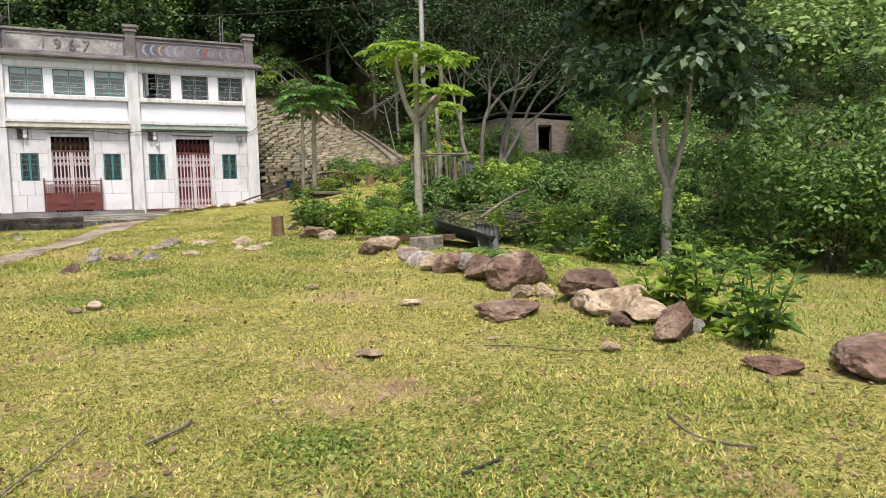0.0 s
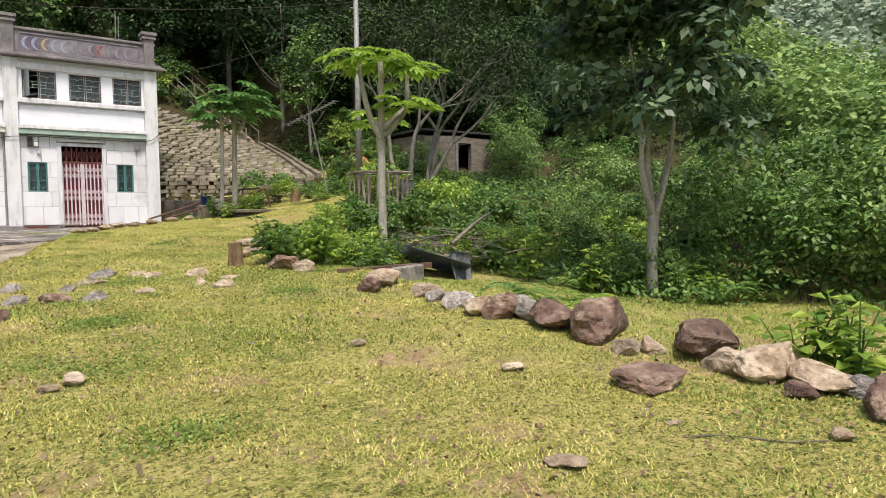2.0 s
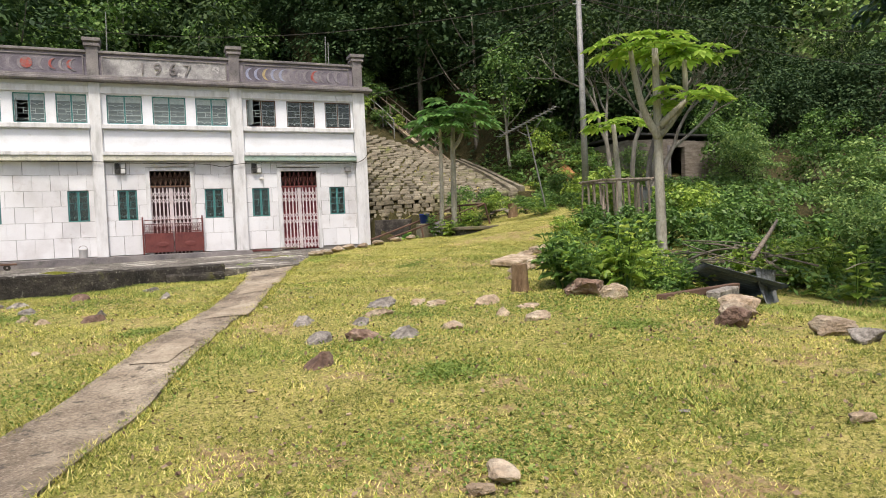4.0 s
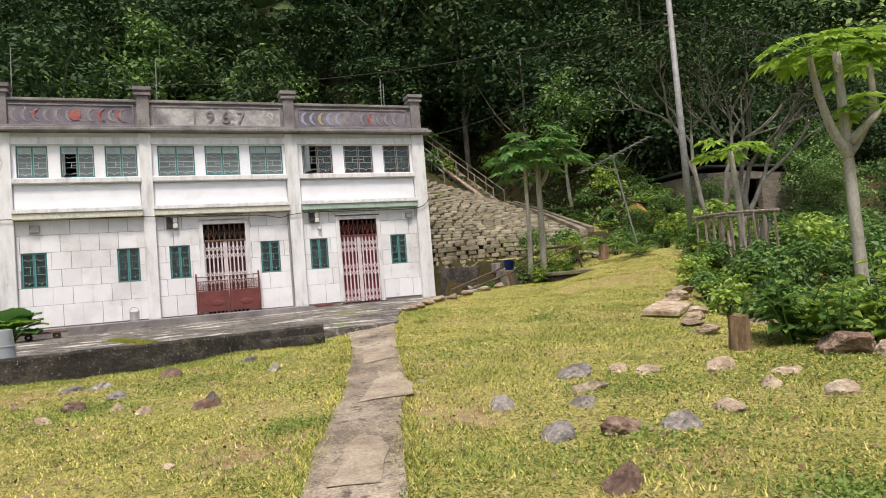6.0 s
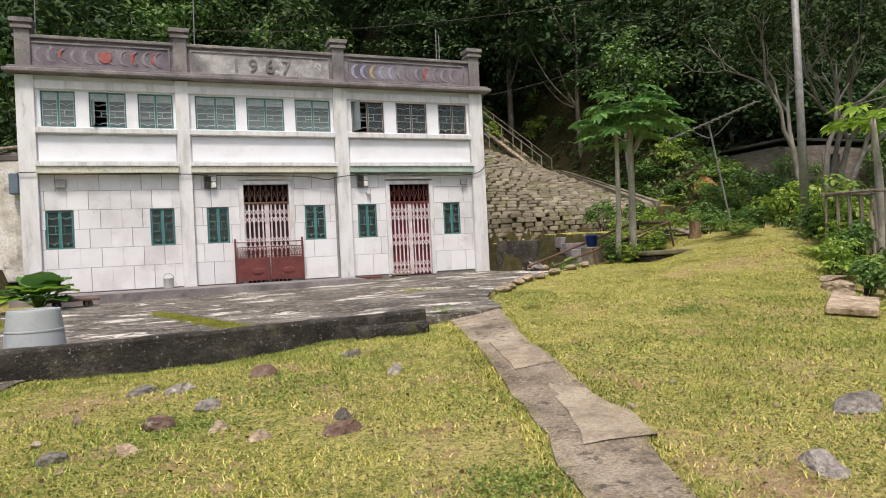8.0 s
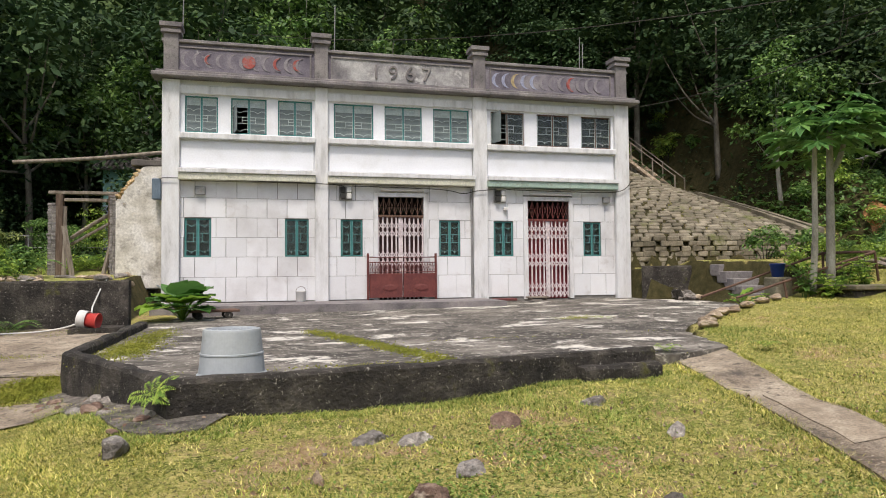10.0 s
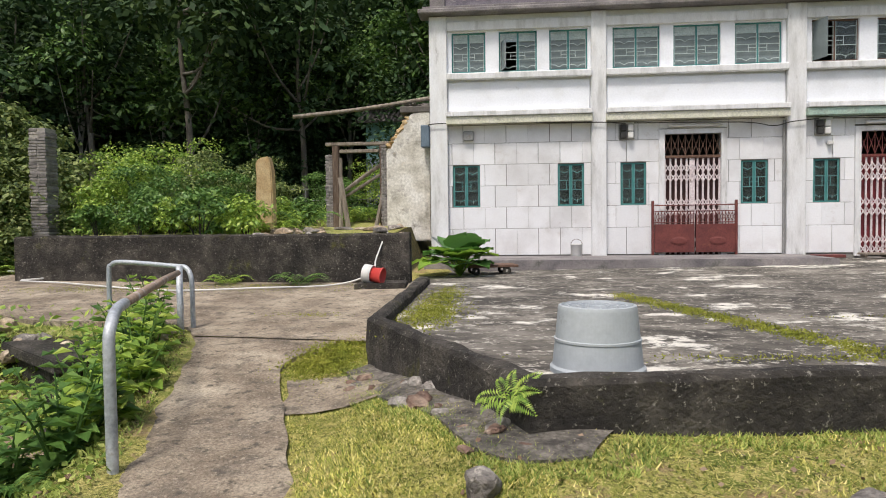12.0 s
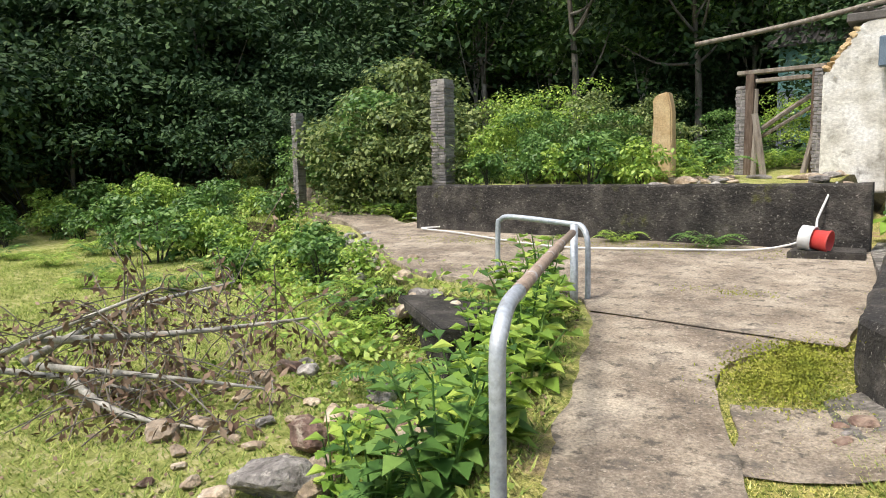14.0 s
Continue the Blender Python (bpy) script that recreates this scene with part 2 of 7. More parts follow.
def wob(x, y, s, seed=0.0):
    return (np.sin(x * s + 1.3 * seed) * np.cos(y * s * 1.17 + seed) + 0.5 * np.sin(x * s * 2.3 + y * s * 1.9 + seed * 2.1))


def slope_foot(x):
    """Where the upright foot of the stone slope runs."""
    return np.interp(x, [6.4, 9.0, 12.8], [30.0, 28.9, 28.1])


def slope_rate(x):
    return np.interp(x, [6.4, 12.6], [0.66, 0.28])


def height(x, y):
    x, y = np.asarray(x, float), np.asarray(y, float)
    lawn = -0.31 + 0.034 * x + 0.0608 * y - 0.05 * np.exp(-((x + 0.5) ** 2 + (y - 16.5) ** 2) / 8)
    z = lawn + 0.025 * wob(x, y, 1.1) + 0.012 * wob(x, y, 3.1, 2)
    # lower ground past the row of rocks
    d = side(x, y, ROCK_ROW)
    z = z - np.where(d > 0, 0.2 * ss(d / 0.6) + 0.125 * np.clip(d, 0, 6.5), 0) * (1 - ss((y - 14) / 8))
    z = z + 0.17 * np.exp(-((x + 5.1) ** 2 + (y - 17.1) ** 2) / 1.2)
    z = z + 0.6 * np.exp(-((x - 10.2) ** 2 + (y - 20.5) ** 2) / 9) + 0.08 * np.clip(y - 19, 0, 9) * ss((x - 12) / 3)
    # meadow below the path on the far side
    e = -side(x, y, LEFT_EDGE)
    zm = -0.12 + 0.05 * wob(x, y, 0.5, 1) + 0.035 * wob(x, y, 1.6, 4) + 0.012 * np.clip(-x - 14, 0, 60) + 0.05 * np.clip(y - 21, 0, 60)
    z = np.where(e > 0, z + (zm - z) * ss((e - 0.05) / 1.3), z)
    # the path climbs slowly round the terrace
    p = 0.40 + 0.055 * (y - 17)
    w = ss((-x - 5.9) / 0.8) * (1 - ss((e + 0.15) / 0.3)) * ss((y - 12) / 3)
    z = z * (1 - w) + (p - 0.03) * w
    # under the terrace and the house
    inn = ss((x + 6.5) / 0.3) * ss((6.6 - x) / 0.4) * ss((y - 19.9) / 0.5)
    edge = -side(x, y, [(-0.3, 18.05), (1.35, 18.75), (2.0, 20.35), (3.2, 21.45), (5.4, 22.75), (8.3, 23.4)])
    inn = np.maximum(inn * ss((1.0 - x) / 0.5), ss(edge / 0.2) * ss((x + 0.5) / 0.3) * ss((8.4 - x) / 0.3) * np.maximum(ss((27.0 + 1.5 * ss((7.6 - x) / 0.3) - y) / 0.6), ss((6.4 - x) / 0.3)))
    z = np.where(inn > 0, np.minimum(z, z * (1 - inn) + 0.72 * inn), z)
    # shelf with the ruins
    r = ss((y - 25.75 - 0.0 * x) / 0.25) * ss((-7.2 - x) / 0.3)
    shelf = 1.72 + 0.06 * np.clip(y - 27, 0, 30) + 0.05 * wob(x, y, 1.4, 3)
    shelf = shelf - 0.9 * ss((-14.6 - x) / 0.8) * (1 - ss((y - 28.0) / 3))
    z = z * (1 - r) + shelf * r
    # the hill behind
    y0 = 26.7 + 9.0 * ss((6.8 - x) / 0.5) + 5.0 * ss((-x - 7) / 4)
    hill = np.clip(y - y0, 0, None) * (1 - 0.9 * ss((x - 1.35 * y - 6) / 24) * ss((x - 30) / 20))
    rise = 0.64 - 0.34 * ss((-x - 5) / 6) * (1 - ss((y - 44) / 10)) - 0.25 * ss((x - 14) / 6) * (1 - ss((y - 40) / 10))
    z0 = z + 0.5 * ss((x - 6.6) / 1.0) * ss((y - 20.5) / 6.0)
    z = z0 + np.where(hill > 0, rise * hill ** 2 / (hill + 0.6), 0) * (1 - 0.35 * ss((y - 70) / 60))
    # the stone-faced slope beside the house: ledge, low upright wall, then a rising face
    d = y - slope_foot(x)
    w = ss((x - 6.2) / 0.25) * (1 - ss((x - 13.1) / 1.6)) * ss((y - 26.6) / 0.4)
    face = z0 + (1.95 - z0) * ss((d + 1.3) / 0.25) + 0.95 * ss(d / 0.2) + slope_rate(x) * np.clip(d - 0.2, 0, None)
    face = face + 0.55 * np.clip(y - 36.6, 0, None)
    z = z * (1 - w) + face * w
    # hills further off, on both hands
    z = z + (0.5 * np.clip(x - 92, 0, 90) + 0.06 * np.clip(x - 52, 0, 40)) * ss((y + 40) / 60) + 0.3 * np.clip(-x - 34, 0, 150) * ss((y + 20) / 50)
    far = np.hypot(x, y)
    z = z + 0.05 * np.clip(far - 120, 0, 200) + ss((far - 40) / 40) * (3.0 * wob(x, y, 0.05, 1) + 1.0 * wob(x, y, 0.13, 2))
    return z


def H(x, y):
    return float(height(x, y))


def ground_material():
    m = bpy.data.materials.new("lawn_ground")
    m.use_nodes = True
    nt = m.node_tree
    N, L = nt.nodes, nt.links
    b = N["Principled BSDF"]
    geo = N.new("ShaderNodeNewGeometry")

    def nz(s, d=6, r=0.65):
        n = N.new("ShaderNodeTexNoise")
        n.inputs["Scale"].default_value, n.inputs["Detail"].default_value, n.inputs["Roughness"].default_value = s, d, r
        L.new(geo.outputs["Position"], n.inputs["Vector"])
        return n.outputs["Fac"]

    def ramp(src, stops):
        r = N.new("ShaderNodeValToRGB")
        while len(r.color_ramp.elements) < len(stops):
            r.color_ramp.elements.new(0.5)
        for e, (p, c) in zip(r.color_ramp.elements, stops):
            e.position, e.color = p, (*c, 1)
        L.new(src, r.inputs[0])
        return r.outputs[0]

    def mix(fac, a, c, kind="MIX"):
        x = N.new("ShaderNodeMix")
        x.data_type, x.blend_type = "RGBA", kind
        L.new(fac, x.inputs[0]) if hasattr(fac, "is_linked") else setattr(x.inputs[0], "default_value", fac)
        L.new(a, x.inputs[6])
        L.new(c, x.inputs[7]) if hasattr(c, "is_linked") else setattr(x.inputs[7], "default_value", (*c, 1))
        return x.outputs[2]

    def rng(src, a, c, lo=0.0, hi=1.0):
        r = N.new("ShaderNodeMapRange")
        for i, v in enumerate((a, c, lo, hi)):
            r.inputs[i + 1].default_value = v
        L.new(src, r.inputs[0])
        return r.outputs[0]

    grass = ramp(nz(0.5), [(0.3, (0.2, 0.24, 0.045)), (0.5, (0.36, 0.35, 0.09)), (0.7, (0.52, 0.44, 0.17))])
    grass = mix(rng(nz(1.7, 6, 0.7), 0.5, 0.64, 0.0, 0.75), grass, (0.13, 0.19, 0.03))
    grass = mix(rng(nz(9, 6, 0.75), 0.5, 0.58, 0.0, 0.75), grass, (0.64, 0.53, 0.2))
    grass = mix(rng(nz(26, 5, 0.8), 0.5, 0.58, 0.0, 0.9), grass, (0.075, 0.085, 0.02))
    grass = mix(rng(nz(60, 3, 0.8), 0.54, 0.62, 0.0, 0.9), grass, (0.7, 0.62, 0.24))
    soil = ramp(nz(6.0, 7, 0.75), [(0.3, (0.24, 0.15, 0.08)), (0.5, (0.46, 0.32, 0.18)), (0.7, (0.6, 0.47, 0.3))])
    soil = mix(rng(nz(40, 4, 0.8), 0.52, 0.6, 0.0, 0.7), soil, (0.2, 0.13, 0.07))
    col = mix(rng(nz(0.8, 10, 0.8), 0.53, 0.6), grass, soil)
    # greener meadow below the path
    place = N.new("ShaderNodeSeparateXYZ")
    L.new(geo.outputs["Position"], place.inputs[0])
    meadow = ramp(nz(6.0, 7, 0.75), [(0.35, (0.17, 0.2, 0.045)), (0.5, (0.33, 0.35, 0.1)), (0.65, (0.52, 0.45, 0.25))])
    col = mix(rng(place.outputs[0], -7.6, -9.2), col, meadow)
    # woodland floor on the slopes: leaf litter
    sep = N.new("ShaderNodeSeparateXYZ")
    L.new(geo.outputs["Normal"], sep.inputs[0])
    litter = ramp(nz(5.0), [(0.3, (0.03, 0.032, 0.012)), (0.6, (0.07, 0.06, 0.025)), (0.8, (0.12, 0.08, 0.04))])
    where = N.new("ShaderNodeSeparateXYZ")
    L.new(geo.outputs["Position"], where.inputs[0])
    wood = rng(where.outputs[1], 29.5, 33.0)
    for other in (rng(where.outputs[0], 14.5, 18.0), rng(sep.outputs[2], 0.93, 0.87)):
        mx = N.new("ShaderNodeMath")
        mx.operation = "MAXIMUM"
        L.new(wood, mx.inputs[0])
        L.new(other, mx.inputs[1])
        wood = mx.outputs[0]
    # far hill floor lightened to a green, along with its brightened woods
    litter = mix(rng(where.outputs[0], 40.0, 62.0), litter, (0.1, 0.15, 0.055))
    col = mix(wood, col, litter)
    L.new(col, b.inputs["Base Color"])
    b.inputs["Roughness"].default_value = 0.95
    b.inputs["Specular IOR Level"].default_value = 0.15
    bp = N.new("ShaderNodeBump")
    bp.inputs["Strength"].default_value, bp.inputs["Distance"].default_value = 1.0, 0.05
    L.new(nz(35), bp.inputs["Height"])
    L.new(bp.outputs[0], b.inputs["Normal"])
    return m


def axis(lo, a, b, hi, fine, n):
    g = np.linspace(0, 1, n + 1)[1:] ** 2.2
    return np.concatenate([(a - (a - lo) * g)[::-1], np.arange(a, b + fine / 2, fine), b + (hi - b) * g])


gx, gy = axis(-420, -24, 20, 420, 0.22, 46), axis(-300, -3, 38, 460, 0.22, 46)
X, Y = np.meshgrid(gx, gy)
verts = np.stack([X.ravel(), Y.ravel(), height(X, Y).ravel()], 1)
w_ = len(gx)
i_ = (np.arange(len(gy) - 1)[:, None] * w_ + np.arange(w_ - 1)[None]).ravel()
ground = raw("ground", verts, np.stack([i_, i_ + 1, i_ + 1 + w_, i_ + w_], 1), ground_material(), smooth=True)
tagged(ground, "short yellow-green lawn with bare earth patches and wooded slopes", "ground", kind="structure")

# ---- house ----
FY = 29.35
UP = [(-6.45, -5.64), (-5.32, -4.42), (-4.13, -3.24), (-2.66, -1.58), (-1.27, -0.21), (0.11, 1.16), (1.81, 2.84), (3.23, 4.26), (4.64, 5.62)]
LOW = [(-6.45, -5.8), (-3.95, -3.33), (-2.48, -1.89), (0.26, 0.87), (1.87, 2.46), (4.67, 5.24)]
DOORS = [(-1.47, -0.19), (2.9, 4.2)]
PIL = [(-6.98, -6.56), (-3.17, -2.82), (1.24, 1.66), (5.69, 6.15)]
WZ, UZ = (2.31, 3.3), (5.52, 6.47)
house = empty("house", (0, FY, 1.0), "two-storey white village house, weathered grey parapet dated 1967", "house")
hm = Matrix.Translation((0, -FY, -1.0))


def hpart(name, bm, material, parent=None, label="", smooth=False):
    bm.transform(hm)
    return part(name, bm, material, parent or house, label, smooth)


def wall_grid(x0, x1, z0, z1, y0, y1, holes):
    bm = bmesh.new()
    xs = sorted({x0, x1, *[h[0] for h in holes], *[h[1] for h in holes]})
    zs = sorted({z0, z1, *[h[2] for h in holes], *[h[3] for h in holes]})
    for a, b in zip(xs, xs[1:]):
        for c, d in zip(zs, zs[1:]):
            if not any(h[0] <= a and b <= h[1] and h[2] <= c and d <= h[3] for h in holes):
                box(bm, a, b, y0, y1, c, d)
    bmesh.ops.remove_doubles(bm, verts=bm.verts[:], dist=0.0005)
    inner = [f for f in bm.faces if all(len(e.link_faces) > 2 for e in f.edges) and abs(f.normal.y) < 0.5]
    bmesh.ops.delete(bm, geom=inner, context="FACES_ONLY")
    return bm


holes = [(a, b, *WZ) for a, b in LOW] + [(a, b, 1.05, 3.95) for a, b in DOORS]
wall = hpart("wall", wall_grid(-6.98, 6.17, 0.7, 4.3, FY + 0.012, FY + 0.25, holes), M_JOINT, label="white tiled ground-floor front wall")
hpart("wall", wall_grid(-6.98, 6.17, 4.3, 6.86, FY - 0.02, FY + 0.22, [(a, b, *UZ) for a, b in UP]), M_WHITE, label="white upper front wall")
side_wall = boxbm(5.95, 6.17, FY + 0.25, 36.5, 0.7, 7.0)
hpart("wall", side_wall, M_WHITE, label="white side wall")
hpart("wall", boxbm(-6.98, -6.76, FY + 0.25, 36.5, 0.7, 7.0), M_WHITE, label="white side wall")
hpart("wall", boxbm(-6.76, 5.95, 36.28, 36.5, 0.7, 7.0), M_WHITE, label="plain back wall")
# inner slabs and walls are coloured near-black so the rooms look unlit
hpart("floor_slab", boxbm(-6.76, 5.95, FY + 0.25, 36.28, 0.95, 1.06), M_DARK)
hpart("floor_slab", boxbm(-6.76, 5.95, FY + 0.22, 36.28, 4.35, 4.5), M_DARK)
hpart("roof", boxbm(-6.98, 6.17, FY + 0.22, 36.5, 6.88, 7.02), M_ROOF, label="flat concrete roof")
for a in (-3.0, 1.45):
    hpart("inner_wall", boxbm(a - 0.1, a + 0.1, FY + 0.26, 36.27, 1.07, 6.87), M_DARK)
for a, b in PIL:
    hpart("pilaster", boxbm(a, b, FY - 0.14, FY + 0.02, 0.75, 6.84, 0.012), M_PILASTER, label="weathered grey-white pilaster")
for i, (a, b) in enumerate(zip([p[1] for p in PIL], [p[0] for p in PIL[1:]])):
    hpart("band", boxbm(a - 0.02, b + 0.02, FY - 0.26, FY + 0.015, 4.27, 4.44, 0.01), M_GREEN_PALE if i == 2 else M_CREAM, label="stained ledge over the ground floor")
    hpart("band", boxbm(a - 0.02, b + 0.02, FY - 0.3, FY - 0.02, 4.445, 4.56, 0.012), M_PILASTER, label="white moulding with black streaks")
    hpart("spandrel", boxbm(a + 0.03, b - 0.03, FY - 0.07, FY - 0.015, 4.6, 5.28, 0.008), M_WHITE, label="bright white panel")
    hpart("window_sill", boxbm(a - 0.01, b + 0.01, FY - 0.2, FY + 0.0, 5.33, 5.48, 0.015), M_PILASTER, label="flaking white sill ledge")
    hpart("lintel", boxbm(a - 0.01, b + 0.01, FY - 0.1, FY - 0.015, 6.5, 6.72, 0.01), M_PILASTER)
bm = boxbm(-7.22, 6.42, FY - 0.36, FY + 0.25, 6.865, 6.97, 0.02)
hpart("cornice", bm, M_CEMENT, label="blackened cement cornice")
hpart("cornice", boxbm(-7.12, 6.32, FY - 0.28, FY + 0.2, 6.972, 7.04, 0.01), M_CEMENT, label="blackened cement moulding")
hpart("parapet", boxbm(-6.95, 6.1, FY - 0.06, FY + 0.12, 7.04, 7.8), M_PARAPET, label="grey-purple weathered parapet")
hpart("coping", boxbm(-7.0, 6.15, FY - 0.13, FY + 0.18, 7.8, 7.89, 0.015), M_CEMENT)
for a, b in PIL:
    c = (a + b) / 2
    bm = boxbm(c - 0.18, c + 0.18, FY - 0.15, FY + 0.2, 7.045, 8.02, 0.012)
    box(bm, c - 0.24, c + 0.24, FY - 0.21, FY + 0.26, 8.02, 8.1)
    box(bm, c - 0.2, c + 0.2, FY - 0.17, FY + 0.22, 8.1, 8.17)
    box(bm, c - 0.27, c + 0.27, FY - 0.24, FY + 0.29, 8.17, 8.28)
    hpart("parapet_post", bm, M_CEMENT, label="mossy cement post with stepped cap")
# wall tiles
ROWS_Z = [1.14, 1.78, 2.3, 2.81, 3.32, 3.83, 4.26]
tile_meshes = {}


def tile_mesh(w, h):
    key = (round(w, 2), round(h, 2))
    if key not in tile_meshes:
        bm = boxbm(0.004, key[0] - 0.004, -0.012, 0.012, 0.004, key[1] - 0.004)
        bmesh.ops.bevel(bm, geom=[e for e in bm.edges if all(v.co.y < 0 for v in e.verts)], offset=0.004, segments=1, affect="EDGES")
        me = bpy.data.meshes.new("wall_tile")
        bm.to_mesh(me)
        bm.free()
        me.materials.append(M_TILE)
        tile_meshes[key] = me
    return tile_meshes[key]


TILES = []
for r, (z0, z1) in enumerate(zip(ROWS_Z, ROWS_Z[1:])):
    cut = [(a, b) for a, b in PIL] + [(a, b) for a, b in LOW if r in (2, 3)] + [(a - 0.13, b + 0.13) for a, b in DOORS]
    x = -6.98 + (0.27 if r % 2 else 0.0)
    edges = [-6.98] + [x + 0.515 * k for k in range(27)] + [6.15]
    for a, b in zip(edges, edges[1:]):
        spans = [(a, min(b, 6.15))]
        for c, d in cut:
            spans = [s for p, q in spans for s in ((p, min(q, c)), (max(p, d), q)) if s[1] - s[0] > 0.03]
        TILES += [(p, q, z0, z1) for p, q in spans]
for k, (a, b) in enumerate(DOORS):
    TILES.append((a - 0.13, b + 0.13, 4.07, 4.26))


def window(a, b, z0, z1, y, style, open_leaf=None):
    """A two-leaf steel window with patterned bars. style: 'low' green, 'up' grey-green with a rolled blind above, 'bare' dark."""
    w = empty("window", (a, y, z0))
    w.parent = house
    w.matrix_basis = hm @ w.matrix_basis
    wd, ht = b - a, z1 - z0
    green = M_GREEN
    bm = bmesh.new()
    t = 0.035
    box(bm, 0, t, 0, 0.06, 0, ht)
    box(bm, wd - t, wd, 0, 0.06, 0, ht)
    box(bm, t, wd - t, 0, 0.06, 0, t)
    box(bm, t, wd - t, 0, 0.06, ht - t, ht)
    box(bm, wd / 2 - 0.022, wd / 2 + 0.022, 0, 0.06, t, ht - t)
    part("frame", bm, green if style != "bare" else M_RUSTY, w, "dark green steel frame" if style != "bare" else "rusted steel frame")
    lid = 0.0
    if style == "up":
        lid = 0.2
        bm = bmesh.new()
        for k in range(5):
            box(bm, t, wd - t, 0.002 + 0.004 * (k % 2), 0.05, ht - t - 0.04 * (k + 1), ht - t - 0.04 * k - 0.004)
        part("blind", bm, M_GRILLE, w, "grey slatted blind")
    for h, (p, q) in enumerate(((t, wd / 2 - 0.022), (wd / 2 + 0.022, wd - t))):
        bars = bmesh.new()
        zz = [t + (ht - lid - 2 * t) * s for s in (0.0, 0.14, 0.38, 0.62, 0.86, 1.0)]
        for z in zz[2:4]:
            tube(bars, [(p, -0.012, z), (q, -0.012, z)], 0.009, 4)
        mid = (p + q) / 2
        for z in (zz[1], zz[4]):
            tube(bars, [(p, -0.012, z), (mid - 0.09, -0.012, z), (mid, -0.012, z - 0.05), (mid + 0.09, -0.012, z), (q, -0.012, z)], 0.009, 4)
        s = mid + (0.05 if h == 0 else -0.05)
        tube(bars, [(s, -0.012, zz[2]), (s, -0.012, zz[3])], 0.009, 4)
        tube(bars, [(s, -0.012, (zz[2] + zz[3]) / 2), (p if h == 1 else q, -0.012, (zz[2] + zz[3]) / 2)], 0.009, 4)
        tube(bars, [(p + 0.008, -0.012, t), (p + 0.008, -0.012, ht - lid - t)], 0.009, 4)
        tube(bars, [(q - 0.008, -0.012, t), (q - 0.008, -0.012, ht - lid - t)], 0.009, 4)
        part("grille", bars, M_GRILLE if style != "low" else M_GRILLE_TEAL, w, "patterned iron window grille")
        leaf = boxbm(p, q, 0.022, 0.03, t, ht - t - lid)
        if open_leaf == h:
            hinge = p if h == 0 else q
            leaf.transform(Matrix.Translation((hinge, 0, 0)) @ Matrix.Rotation(radians(-75 if h == 0 else 75), 4, "Z") @ Matrix.Translation((-hinge, 0, 0)))
            part("pane", leaf, M_GLASS_FROST, w, "open green casement pane")
        else:
            part("pane", leaf, M_GLASS_FROST if style == "up" else M_GLASS, w)
    return w


for i, (a, b) in enumerate(UP):
    window(a, b, UZ[0], UZ[1], FY + 0.05, "up" if i < 6 else "bare", {1: 0, 6: 0}.get(i))
for i, (a, b) in enumerate(LOW):
    window(a, b, WZ[0], WZ[1], FY + 0.03, "low")


M_DARK_DOOR = mat("dark_door", [(0.03, 0.012, 0.012), (0.06, 0.022, 0.02)], 4, 30, 0.6, 0.1)


def gate_door(a, b, z0, z1, zt):
    """A folding lattice gate of pale iron before a maroon panelled door, with a barred transom."""
    d = empty("door", (a, FY, z0))
    d.parent = house
    d.matrix_basis = hm @ d.matrix_basis
    w, h, t = b - a, z1 - z0, zt - z0
    bm = bmesh.new()
    for x0, x1, q0, q1 in ((-0.13, 0.0, 0, h + 0.02), (w, w + 0.13, 0, h + 0.02), (-0.13, w + 0.13, h + 0.02, h + 0.13)):
        box(bm, x0, x1, -0.05, 0.12, q0, q1)
    part("door_frame", bm, M_PILASTER, d, "grey-white rendered surround")
    part("door_leaf", boxbm(0, w / 2 - 0.01, 0.14, 0.19, 0, t, 0.004), M_MAROON if a > 0 else M_DARK_DOOR, d, "maroon wooden leaf" if a > 0 else "dark brown wooden leaf")
    part("door_leaf", boxbm(w / 2 + 0.01, w, 0.14, 0.19, 0, t, 0.004), M_MAROON if a > 0 else M_DARK_DOOR, d, "maroon wooden leaf" if a > 0 else "dark brown wooden leaf")
    bm = bmesh.new()
    box(bm, 0, w, 0.0, 0.06, t - 0.03, t + 0.03)
    for k in range(9):
        x = w * k / 8
        tube(bm, [(x, 0.03, t), (x, 0.03, h)], 0.012, 4)
    for k in range(8):
        x0, x1 = w * k / 8, w * (k + 1) / 8
        tube(bm, [(x0, 0.02, t + 0.04), (x1, 0.02, h - 0.02)], 0.008, 4)
        tube(bm, [(x1, 0.02, t + 0.04), (x0, 0.02, h - 0.02)], 0.008, 4)
    part("transom_grille", bm, M_RUST if a > 0 else M_RUSTY, d, "barred fanlight grille")
    bm = bmesh.new()
    n = 11
    for k in range(n):
        x = 0.02 + (w - 0.04) * k / (n - 1)
        r = 0.02 if k != n // 2 else 0.06
        box(bm, x - r, x + r, 0.03, 0.055, 0.03, t - 0.04)
    for z in (0.05, 0.27, 0.92, 1.14, 1.72, 1.94):
        z = z * t / 2.3
        for k in range(n - 1):
            x0, x1 = 0.02 + (w - 0.04) * k / (n - 1), 0.02 + (w - 0.04) * (k + 1) / (n - 1)
            for za, zb in ((z, z + 0.2), (z + 0.2, z)):
                tube(bm, [(x0, 0.02, za), (x1, 0.02, zb)], 0.014, 4)
    part("lattice_gate", bm, M_IRON_PALE, d, "pale pink folding lattice gate, closed")
    return d


